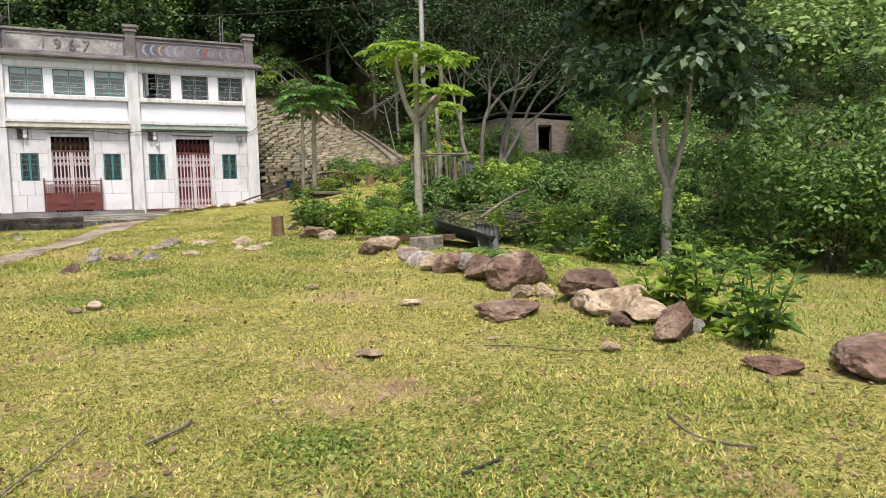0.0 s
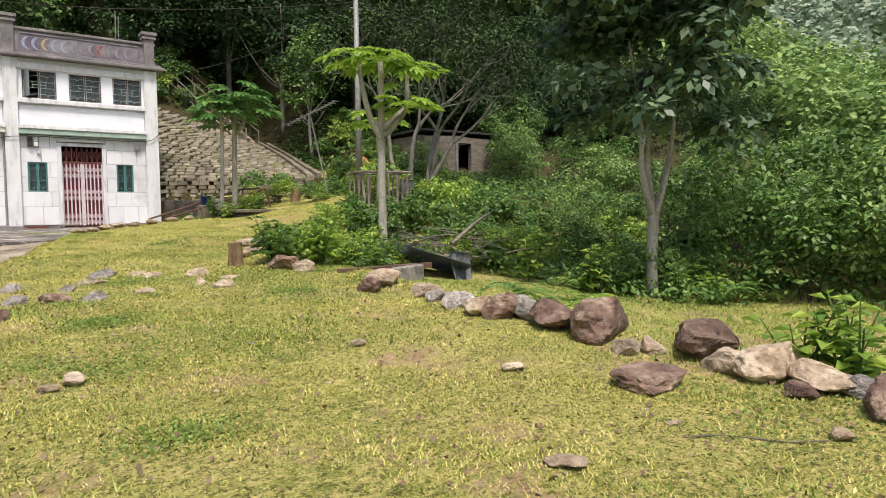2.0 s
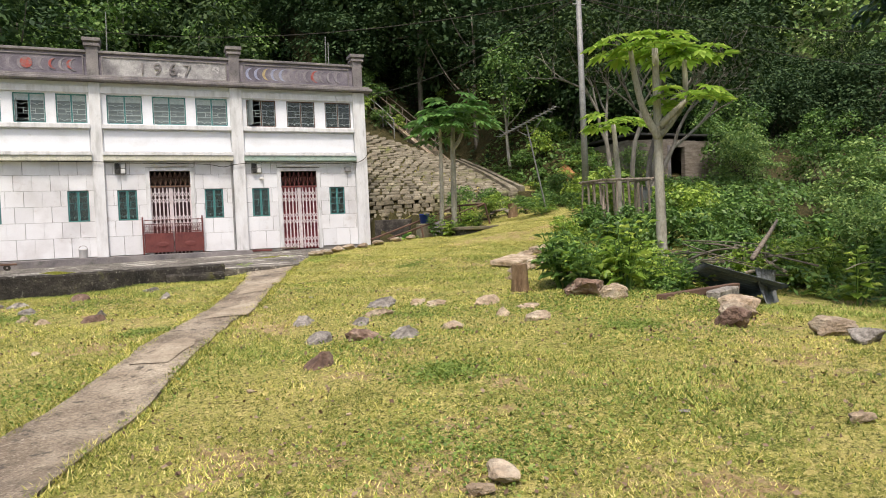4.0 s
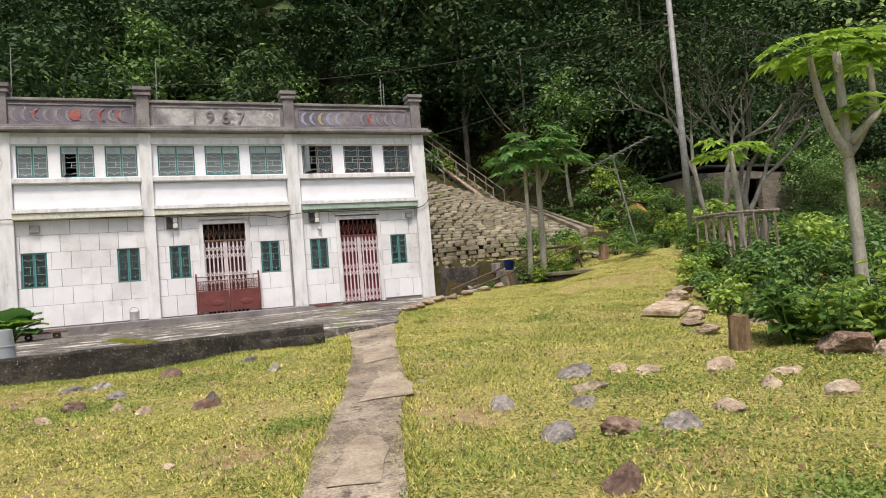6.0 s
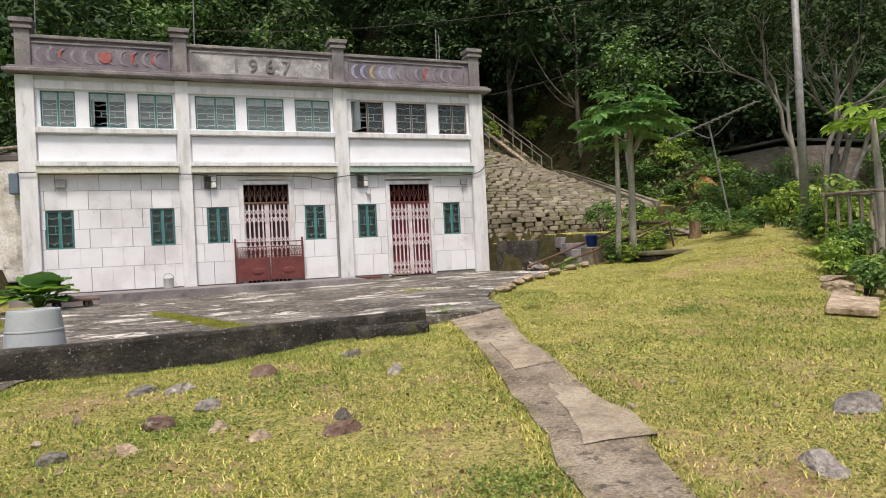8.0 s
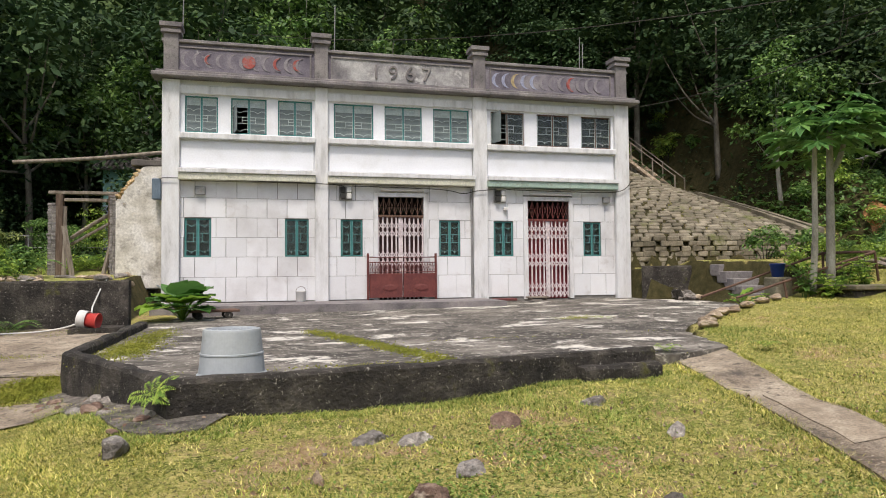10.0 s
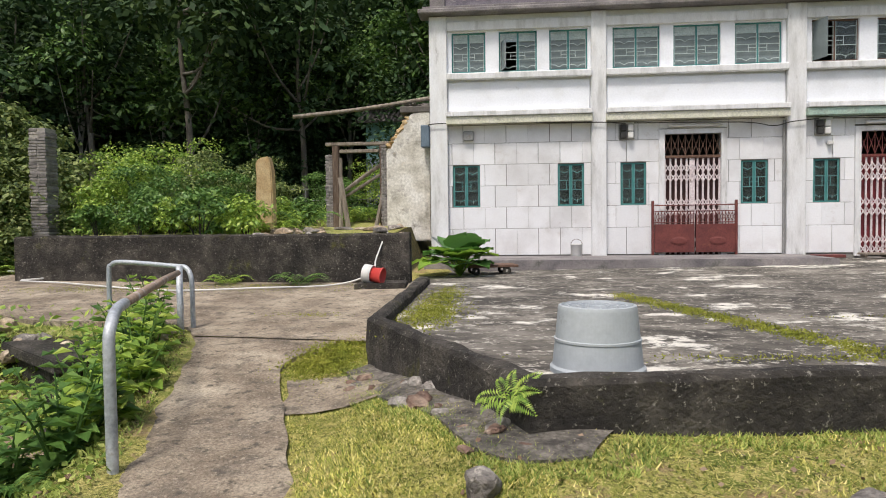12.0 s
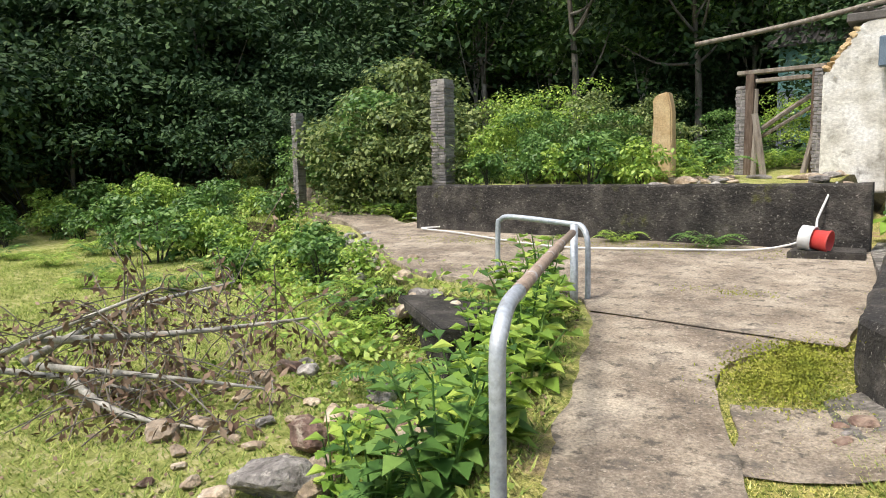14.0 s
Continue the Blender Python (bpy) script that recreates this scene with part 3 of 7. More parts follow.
d1 = gate_door(*DOORS[0], 1.1, 3.93, 3.42)
gate_door(*DOORS[1], 1.07, 3.9, 3.36)
low_gate = empty("low_gate", (-1.74, FY - 0.13, 1.12))
low_gate.parent = house
low_gate.matrix_basis = hm @ low_gate.matrix_basis
for k in range(2):
    o = k * 0.94
    bm = boxbm(o + 0.015, o + 0.92, 0, 0.03, 0.06, 0.72, 0.004)
    lathe(bm, [(0.19, 0.0), (0.19, 0.012), (0.12, 0.022), (0.0, 0.022)], 20, Matrix.Translation((o + 0.45 + (0.12 if k == 0 else 0.06), 0, 0.33)) @ Matrix.Rotation(radians(90), 4, "X") @ Matrix.Scale(0.5, 4, (0, 1, 0)))
    part("gate_panel", bm, M_RUST, low_gate, "red-brown sheet steel leaf")
    bm = bmesh.new()
    for z in (0.76, 1.02, 1.16):
        tube(bm, [(o + 0.015, 0.015, z), (o + 0.92, 0.015, z)], 0.013, 5)
    for j in range(13):
        x = o + 0.03 + 0.875 * j / 12
        tube(bm, [(x, 0.015, 0.7), (x, 0.015, 1.02)], 0.008, 4)
        if j < 12:
            tube(bm, [(x, 0.015, 0.78), (x + 0.073, 0.015, 1.0)], 0.006, 4)
            tube(bm, [(x + 0.073, 0.015, 0.78), (x, 0.015, 1.0)], 0.006, 4)
    part("gate_rail", bm, M_RUST, low_gate, "scrolled iron top rail")
    part("gate_post", boxbm(-0.05 + k * 1.89, 0.0 + k * 1.89, -0.02, 0.06, 0, 1.27, 0.006), M_RUST, low_gate)

# ---- terrace ----
PA, PB, C = (-6.43, 19.72), (-5.03, 17.2), (-0.15, 18.08)
D0 = (-6.52, 24.65)


def slab(name, pts, zt, zb, material, label, category, w=0.015, kind="structure"):
    bm = bmesh.new()
    top = [bm.verts.new((x, y, zt if not callable(zt) else zt(x, y))) for x, y in pts]
    bot = [bm.verts.new((x, y, zb if not callable(zb) else zb(x, y))) for x, y in pts]
    bm.faces.new(top)
    bm.faces.new(bot[::-1])
    n = len(pts)
    for i in range(n):
        bm.faces.new((bot[i], bot[(i + 1) % n], top[(i + 1) % n], top[i]))
    bmesh.ops.recalc_face_normals(bm, faces=bm.faces[:])
    if w:
        bevel = [e for e in bm.edges if all(v in top for v in e.verts)]
        bmesh.ops.bevel(bm, geom=bevel, offset=w, segments=2, affect="EDGES")
    return tagged(part(name, bm, material), label, category, kind=kind)


def floor_z(x, y):
    return 0.88 + 0.17 * float(ss((x - 0.2) / 1.6)) * (y - 18) / 11


fpts = [(-6.35, 19.78), (-4.95, 17.4), (-0.25, 18.25), (0.3, 18.1), (1.35, 18.6), (2.0, 20.2), (3.2, 21.3), (5.4, 22.6), (8.2, 23.25), (8.4, 26.6), (7.5, 26.9), (7.5, 28.25), (6.4, 28.8), (6.4, 29.3), (6.2, 29.5), (-6.9, 29.5), (-6.9, 25.0)]
slab("terrace_floor", fpts, floor_z, 0.4, M_FLOOR, "stained concrete terrace with pale worn patches and moss", "terrace floor", 0.0)


def kerb(name, line, wd, z0, z1, material, label, seed=0):
    """A low wall with a rough top along line; its thickness lies on the right of its way."""
    line = [Vector((*p, 0)) for p in line]
    dirs = [(b - a).normalized() for a, b in zip(line, line[1:])]
    nr = [Vector((d.y, -d.x, 0)) for d in dirs]
    bm = bmesh.new()
    rows = []
    for s, (p, q) in enumerate(zip(line, line[1:])):
        n = max(2, int((q - p).length / 0.12))
        for i in range(n + (1 if s == len(dirs) - 1 else 0)):
            c = p.lerp(q, i / n)
            off = nr[s]
            if i == 0 and s:
                off = (nr[s - 1] + nr[s]).normalized() / max(0.5, (nr[s - 1] + nr[s]).length / 2)
            j = lambda k: 0.02 * noise.noise(Vector((c.x * 3 + k * 7, c.y * 3, seed))) + 0.012 * noise.noise(Vector((c.x * 9, c.y * 9, k)))
            zm = (z0 + z1) / 2
            prof = [(0.0, z0), (0.0, z1 - 0.03), (0.025, z1), (wd - 0.03, z1), (wd, z1 - 0.035), (wd + 0.005, zm + 0.15), (wd, zm), (wd + 0.01, zm - 0.15), (wd, z0)]
            rows.append([bm.verts.new(c + off * (a + j(k)) + Vector((0, 0, z + (j(k + 9) if k in (1, 2, 3, 4) else 0)))) for k, (a, z) in enumerate(prof)])
    for a, b in zip(rows, rows[1:]):
        for k in range(len(a) - 1):
            bm.faces.new((a[k], a[k + 1], b[k + 1], b[k]))
    bm.faces.new(rows[0])
    bm.faces.new(rows[-1][::-1])
    bmesh.ops.recalc_face_normals(bm, faces=bm.faces[:])
    return tagged(part(name, bm, material), label, "retaining wall", kind="structure")


kerb("terrace_wall", [D0, PA, (-5.02, 17.2), C], 0.17, 0.1, 1.0, M_MOSS_CEMENT, "black mossy concrete edge wall of the terrace", 1)
kerb("terrace_step", [(-1.2, 17.86), (-0.2, 18.03)], 0.3, 0.4, 0.86, M_MOSS_CEMENT, "mossy concrete step at the terrace edge", 4)
slab("porch", [(-6.95, 27.4), (1.55, 27.4), (1.55, 29.36), (-6.95, 29.36)], 1.12, 0.6, M_CEMENT, "grey concrete porch step before the doors", "step", 0.02)

# ---- paths ----
def strip(name, left, right, material, label, dz=0.025, n=5, flat=None):
    L, R = bent([(*p, 0) for p in left], 8), bent([(*p, 0) for p in right], 8)
    bm = bmesh.new()
    rows = []
    for i, (a, b) in enumerate(zip(L, R)):
        row = []
        for k in range(n + 1):
            p = a.lerp(b, k / n)
            e = 0.05 * noise.noise(Vector((p.x * 2.5, p.y * 2.5, k))) if k in (0, n) else 0
            z = (flat(p.x, p.y) if flat else H(p.x, p.y)) + dz + 0.008 * noise.noise(p * 3)
            row.append(bm.verts.new((p.x + e, p.y + e * 0.4, z)))
        lo = [bm.verts.new((v.co.x, v.co.y, v.co.z - 0.2)) for v in (row[0], row[-1])]
        rows.append([lo[0], *row, lo[1]])
    for a, b in zip(rows, rows[1:]):
        for k in range(len(a) - 1):
            bm.faces.new((a[k], a[k + 1], b[k + 1], b[k]))
    bmesh.ops.recalc_face_normals(bm, faces=bm.faces[:])
    return tagged(part(name, bm, material, smooth=False), label, "path", kind="structure")


strip("path", [(-4.2, 4.5), (-2.35, 9.2), (-1.32, 12.15), (-0.65, 14.2), (0.1, 17.0), (0.35, 18.4)], [(-3.6, 4.1), (-1.75, 8.75), (-0.8, 11.8), (0.0, 14.2), (0.8, 17.0), (1.35, 18.7)],
      M_PATH, "narrow cracked brown concrete path across the lawn")


def walk_z(x, y):
    return 0.40 + 0.055 * (y - 17)


strip("path", [(-5.6, 11.0), (-6.55, 14.0), (-7.55, 17.0), (-8.06, 18.5), (-8.45, 19.7), (-8.85, 20.7)], [(-4.5, 11.3), (-5.45, 14.0), (-6.47, 16.9), (-7.0, 18.3), (-7.4, 19.6), (-7.0, 20.6)],
      M_PATH, "rough brown concrete path beside the terrace", 0.015, 6, walk_z)
strip("path", [(-8.85, 20.7), (-9.6, 21.4), (-11.9, 21.75), (-14.2, 23.5), (-17.7, 26.2), (-23, 28.6)], [(-6.75, 20.45), (-6.7, 22.5), (-7.4, 25.5), (-14.6, 25.75), (-17.9, 27.8), (-23, 30)],
      M_PATH, "rough earth-stained concrete path to the ruins", 0.03, 8, lambda x, y: max(walk_z(x, y), H(x, y) - 0.02))
kerb("ruin_wall", [(-6.9, 25.15), (-14.6, 25.65), (-14.75, 29.5)][::-1], 0.2, 0.3, 1.76, M_MOSS_CEMENT, "black stained concrete retaining wall below the ruins", 7)
strip("apron", [(-6.97, 18.15), (-7.08, 18.6), (-7.2, 19.05)], [(-6.0, 18.4), (-6.3, 18.8), (-6.5, 19.3)], M_PATH, "grey concrete patch between path and terrace", 0.02, 4)
strip("apron", [(-6.75, 19.35), (-6.36, 18.55), (-6.03, 17.96), (-5.65, 17.25), (-5.25, 16.68), (-4.8, 16.74)], [(-6.56, 19.62), (-6.2, 19.0), (-5.86, 18.4), (-5.5, 17.78), (-5.08, 17.1), (-4.6, 17.14)], M_FOOTING, "dark broken concrete footing along the terrace wall", 0.02, 6)
for ll, rr in (([(-0.78, 13.1), (-0.5, 13.75), (-0.2, 14.6)], [(-0.3, 13.0), (-0.12, 13.6), (0.02, 14.3)]), ([(-0.2, 15.2), (0.0, 15.9), (0.2, 16.6)], [(0.22, 15.2), (0.42, 15.8), (0.5, 16.5)]), ([(-1.5, 11.1), (-1.25, 11.7), (-1.05, 12.1)], [(-1.2, 11.0), (-1.0, 11.5), (-0.9, 11.9)])):
    strip("path_slab", ll, rr, M_PATH_PALE, "pale worn concrete patch in the path", 0.034, 3)

# ---- plants ----
# LEAF_DARK: colour lowered so that it carries the slope's own shade
LEAF_DARK = mat("leaf_dark_shaded", [(0.019, 0.044, 0.018), (0.04, 0.083, 0.029), (0.082, 0.135, 0.048)], 2, 30, 0.7, 0.0, island=True, translucent=0.15, contrast=0.1, spec=0.2)
LEAF_FOREST = mat("leaf_forest", [(0.014, 0.034, 0.012), (0.033, 0.066, 0.02), (0.08, 0.125, 0.035)], 2, 30, 0.65, 0.0, island=True, translucent=0.15, contrast=0.1, spec=0.2)
# LEAF_BIG: greyish leaf highlights are painted into the ramp's pale end, besides the gloss
LEAF_BIG = mat("leaf_big_glossy", [(0.03, 0.07, 0.032), (0.08, 0.15, 0.07), (0.22, 0.3, 0.17)], 2, 30, 0.42, 0.0, island=True, translucent=0.2, contrast=0.1)
LEAF_MID = mat("leaf_mid", [(0.052, 0.123, 0.026), (0.105, 0.210, 0.044), (0.210, 0.333, 0.079)], 2, 30, 0.5, 0.0, island=True, translucent=0.3, contrast=0.1)
# LEAF_FAR: green brightened to stand in for sunlit far foliage; some bushes too
LEAF_FAR = mat("leaf_brightened", [(0.09, 0.18, 0.05), (0.19, 0.32, 0.09), (0.38, 0.5, 0.15)], 2, 30, 0.6, 0.0, island=True, translucent=0.3, contrast=0.1)
# LEAF_HAZE: pale bluish green, the distance haze mixed into the colour
LEAF_HAZE = mat("leaf_haze_tinted", [(0.2, 0.29, 0.22), (0.31, 0.4, 0.29), (0.44, 0.5, 0.36)], 2, 30, 0.7, 0.0, island=True, translucent=0.3, contrast=0.1, spec=0.2)
LEAF_VINE = mat("leaf_vine", [(0.06, 0.1, 0.03), (0.16, 0.22, 0.06), (0.32, 0.36, 0.12)], 2, 30, 0.6, 0.0, island=True, translucent=0.3, contrast=0.15)
LEAF_LIGHT = mat("leaf_light", [(0.123, 0.228, 0.035), (0.263, 0.403, 0.061), (0.490, 0.595, 0.123)], 2, 30, 0.5, 0.0, island=True, translucent=0.35, contrast=0.1)
LEAF_PAPAYA = mat("leaf_papaya", [(0.175, 0.325, 0.037), (0.275, 0.450, 0.062), (0.425, 0.550, 0.100)], 2, 30, 0.45, 0.0, island=True, translucent=0.4, contrast=0.1)
LEAF_PAPAYA_D = mat("leaf_papaya_dark", [(0.062, 0.163, 0.037), (0.112, 0.250, 0.062), (0.188, 0.350, 0.088)], 2, 30, 0.45, 0.0, island=True, translucent=0.3, contrast=0.1)
LEAF_DRY = mat("leaf_dry", [(0.120, 0.070, 0.045), (0.200, 0.130, 0.080), (0.300, 0.220, 0.150)], 2, 30, 0.8, 0.0, island=True, contrast=0.15)
BARK = mat("bark", [(0.09, 0.075, 0.06), (0.16, 0.14, 0.11), (0.26, 0.24, 0.2)], 5, 40, 0.9, 0.6, stretch=(1, 1, 0.3))
BARK_PALE = mat("pale_bark", [(0.2, 0.19, 0.16), (0.34, 0.32, 0.27), (0.45, 0.43, 0.38)], 4, 40, 0.9, 0.4, stretch=(1, 1, 0.4))
BARK_GREY = mat("grey_bark", [(0.11, 0.1, 0.085), (0.2, 0.185, 0.155), (0.33, 0.31, 0.27)], 4, 40, 0.9, 0.5, stretch=(1, 1, 0.4))
BARK_DARK = mat("dark_bark", [(0.03, 0.027, 0.022), (0.06, 0.055, 0.045)], 4, 40, 0.9, 0.4)
WOOD_GREY = mat("grey_wood", [(0.14, 0.11, 0.085), (0.24, 0.2, 0.16), (0.33, 0.29, 0.24)], 3, 50, 0.9, 0.6, stretch=(4, 4, 0.6))
rng = np.random.default_rng(7)


def unit(a):
    return a / np.maximum(np.linalg.norm(a, axis=-1, keepdims=True), 1e-6)


def leaf_quads(P, N, size, aspect=0.5, droop=0.3, fold=0.18):
    """Folded leaf blades at P, facing N."""
    n = len(P)
    t = unit(np.cross(N, rng.normal(size=(n, 3))))
    t[:, 2] -= droop
    t = unit(t)
    s = unit(np.cross(t, N))
    size = np.broadcast_to(size, n)[:, None]
    up = unit(np.cross(s, t))
    V = np.stack([P, P + t * size * 0.5 + s * size * aspect * 0.5 + up * size * fold * 0.4, P + t * size, P + t * size * 0.5 - s * size * aspect * 0.5 + up * size * fold * 0.4], 1)
    return V.reshape(-1, 3), np.arange(4 * n).reshape(-1, 4)


def clump_cloud(centres, radii, per, flat=0.75):
    """Points and normals on the outer shells of leafy clumps."""
    c = np.repeat(centres, per, 0)
    r = np.repeat(radii, per)[:, None]
    d = unit(rng.normal(size=(len(c), 3)))
    d[:, 2] = np.where(rng.random(len(c)) < 0.75, np.abs(d[:, 2]), d[:, 2])
    k = r * (0.55 + 0.5 * rng.random((len(c), 1)))
    P = c + d * k * np.array([1, 1, flat])
    N = unit(d * 0.7 + np.array([0, 0, 0.7]) + 0.45 * rng.normal(size=d.shape))
    return P, N


def crown_centres(n, rx, rz, z0, taper=0.3):
    d = unit(rng.normal(size=(n, 3)))
    k = rng.random((n, 1)) ** 0.4
    p = d * k * np.array([rx, rx, rz])
    p[:, :2] *= (1 - taper * np.clip(p[:, 2:3] / rz, -1, 1))
    p[:, 2] += z0
    return p


def tree_proto(label, category, group, height_, rx, rz, nclump, per, leaf, leafmat, barkmat, r0, lean=0.0, fork=0.35, stems=1, clump=0.9, aspect=0.5, limbs=9):
    """A tree at the origin: tapered trunk, limbs to the clumps, leafy crown."""
    t = empty("tree", (0, 0, 0), label, category, group)
    cc = crown_centres(nclump, rx, rz, height_ - rz)
    cc[:, 0] += lean * cc[:, 2]
    bm = bmesh.new()
    for s in range(stems):
        a = s * 2.4 + rng.random()
        o = Vector((0.25 * math.cos(a), 0.25 * math.sin(a), -0.3)) if stems > 1 else Vector((0, 0, -0.3))
        top = Vector((lean * height_ * 0.75 + (rx * 0.45 * math.cos(a) if stems > 1 else 0), rx * 0.45 * math.sin(a) if stems > 1 else 0, height_ * 0.78))
        mid = o.lerp(top, fork) + Vector(rng.normal(size=3) * 0.12 * (1 if height_ > 4 else 0.4))
        ln = bent([o, mid, o.lerp(top, (fork + 1) / 2) + Vector(rng.normal(size=3) * 0.15), top], 5)
        tube(bm, ln, [r0 * (1 - 0.85 * i / (len(ln) - 1)) for i in range(len(ln))], 7)
        for j in range(limbs // stems):
            c = Vector(cc[(s * 7 + j * 3) % len(cc)])
            b = ln[min(len(ln) - 2, int(len(ln) * (fork * 0.8 + 0.45 * rng.random())))]
            m2 = b.lerp(c, 0.5) + Vector((0, 0, -0.12 * (c - b).length))
            tube(bm, bent([b, m2, c], 4), [r0 * 0.42 * (1 - 0.11 * i) for i in range(9)], 5)
    part("trunk", bm, barkmat, t, smooth=True)
    P, N = clump_cloud(cc, clump * (0.6 + 0.7 * rng.random(len(cc))), per)
    v, f = leaf_quads(P, N, leaf * (0.6 + 0.8 * rng.random(len(P))), aspect)
    raw("crown", v, f, leafmat, t)
    return t


def bush_proto(name, label, category, group, r, h, nclump, per, leaf, leafmat, aspect=0.5, clump=0.35):
    t = empty(name, (0, 0, 0), label, category, group)
    cc = crown_centres(nclump, r, h * 0.5, h * 0.5, 0.25)
    cc[:, 2] = np.maximum(cc[:, 2], 0.08)
    bm = bmesh.new()
    for c in cc[:6]:
        c = Vector(c)
        tube(bm, bent([(c.x * 0.2, c.y * 0.2, -0.1), (c.x * 0.5, c.y * 0.5, c.z * 0.55), c], 3), [0.016, 0.014, 0.013, 0.011, 0.01, 0.008, 0.005], 4)
    part("stem_frame", bm, BARK_DARK, t)
    P, N = clump_cloud(cc, clump * (0.6 + 0.8 * rng.random(len(cc))), per)
    P[:, 2] = np.maximum(P[:, 2], 0.02)
    v, f = leaf_quads(P, N, leaf * (0.6 + 0.8 * rng.random(len(P))), aspect)
    raw("leaves", v, f, leafmat, t)
    return t


def sprig_proto(label, n, h, leaf, leafmat, spread=0.25):
    """An upright leafy weed: several stems with broad leaves in tiers."""
    t = empty("weed", (0, 0, 0), label, "plant", "broad-leaved weeds")
    bm = bmesh.new()
    P, D, S = [], [], []
    for s in range(n):
        a = rng.random() * math.tau
        tip = Vector((spread * math.cos(a) * (0.4 + rng.random()), spread * math.sin(a) * (0.4 + rng.random()), h * (0.6 + 0.4 * rng.random())))
        ln = bent([(tip.x * 0.15, tip.y * 0.15, -0.05), tip * 0.55, tip], 4)
        tube(bm, ln, [0.012 * (1 - 0.08 * i) for i in range(len(ln))], 5)
        k = int(tip.z / 0.05)
        for j in range(k):
            u = 0.15 + 0.85 * j / k
            p = ln[min(len(ln) - 1, int(u * (len(ln) - 1)))].lerp(tip * u, 0.3)
            b = j * 2.4 + rng.random()
            P.append((p.x, p.y, tip.z * u))
            D.append((math.cos(b), math.sin(b), 0.35 * u + 0.1 * rng.normal()))
            S.append(leaf * (1.1 - 0.45 * u) * (0.7 + 0.6 * rng.random()))
    part("stem_frame", bm, LEAF_MID, t)
    P, D, S = np.array(P), unit(np.array(D)), np.array(S)[:, None]
    sd = unit(np.cross(D, np.array([0, 0, 1.0])))
    up = np.cross(sd, D)
    b, m, e = P + D * S * 0.12, P + D * S * 0.55 + up * S * 0.08, P + D * S - np.array([0, 0, 1]) * S * 0.18
    V = np.stack([b, m + sd * S * 0.31 + up * S * 0.05, e, m - sd * S * 0.31 + up * S * 0.05], 1).reshape(-1, 3)
    raw("leaves", V, np.arange(len(V)).reshape(-1, 4), leafmat, t)
    return t


def frond(P0, a, ln, arch, n=16, w=0.3):
    """Pinnae of one fern frond as quads."""
    d = np.array([math.cos(a), math.sin(a), 0.0])
    s = np.array([-d[1], d[0], 0.0])
    V = []
    for k in range(n):
        u, u2 = (k + 0.5) / n, (k + 0.5) / n
        p = np.array(P0) + d * ln * u * (1 - 0.15 * u) + np.array([0, 0, arch * (1.9 * u - 1.75 * u * u)])
        wl = ln * w * (1 - u) ** 0.7 * min(1, 0.4 + 4 * u)
        hw = ln / n * 0.42
        for sg in (1, -1):
            tip = p + s * sg * wl + d * wl * 0.3 - np.array([0, 0, 0.22 * wl])
            V += [p - d * hw, p + s * sg * wl * 0.5 - d * hw * 0.9 + d * wl * 0.15, tip, p + s * sg * wl * 0.5 + d * hw * 1.2 + d * wl * 0.15]
    return V


def fern_proto(label, n, ln, leafmat):
    t = empty("fern", (0, 0, 0), label, "fern", "ferns")
    V = []
    for k in range(n):
        V += frond((0, 0, 0.02), k * math.tau / n + 0.5 * rng.random(), ln * (0.7 + 0.5 * rng.random()), ln * (0.35 + 0.4 * rng.random()))
    raw("fronds", np.array(V), np.arange(len(V)).reshape(-1, 4), leafmat, t)
    return t


def scatter(protos, spots, dz=0.0, smin=0.8, smax=1.2):
    for i, p in enumerate(spots):
        s = p[2] if len(p) > 2 else smin + (smax - smin) * rng.random()
        ob = protos[i % len(protos)]
        m = Matrix.Translation((p[0], p[1], H(p[0], p[1]) + dz)) @ Matrix.Rotation(rng.random() * math.tau, 4, "Z")
        c = copy_thing(ob, m)
        c.scale = (s, s, s * (0.9 + 0.2 * rng.random()))


def bin_protos(protos):
    for p in protos:
        for o in (*p.children_recursive, p):
            bpy.data.objects.remove(o)


def spots_in(n, x0, x1, y0, y1, ok=lambda x, y: True, gap=0.0):
    out = []
    for _ in range(n * 40):
        if len(out) >= n:
            break
        x, y = x0 + (x1 - x0) * rng.random(), y0 + (y1 - y0) * rng.random()
        if ok(x, y) and all((x - a) ** 2 + (y - b) ** 2 > gap * gap for a, b in out):
            out.append((x, y))
    return out


# woods on the hill
FOREST = [tree_proto("tall dark evergreen woodland tree on the hillside", "tree", "woodland trees", h, rx, rz, nc, 105, 0.27, lm, BARK, 0.13, clump=1.15, limbs=6)
          for h, rx, rz, nc, lm in ((9.5, 3.0, 3.4, 34, LEAF_FOREST), (8.0, 2.8, 2.8, 30, LEAF_DARK), (11.0, 2.8, 4.2, 36, LEAF_FOREST), (7.0, 2.6, 2.6, 26, LEAF_FOREST), (8.5, 3.2, 3.0, 34, LEAF_DARK))]
LIGHT_TREES = [tree_proto("light green woodland tree on the hillside", "tree", "woodland trees", h, rx, rz, nc, 110, 0.21, LEAF_MID, BARK_PALE, 0.12, clump=0.95, limbs=8)
               for h, rx, rz, nc in ((7.5, 2.3, 2.6, 30), (6.0, 2.0, 2.3, 26))]


def wooded(x, y):
    if -9 < x < 7.2:
        return y > 39.5
    if x <= -9:
        return y > (40.0 if x > -16 else 37.0) or (x < -30 and y > 27)
    if x < 13.6:
        return y > 38.6
    return y > 30.5


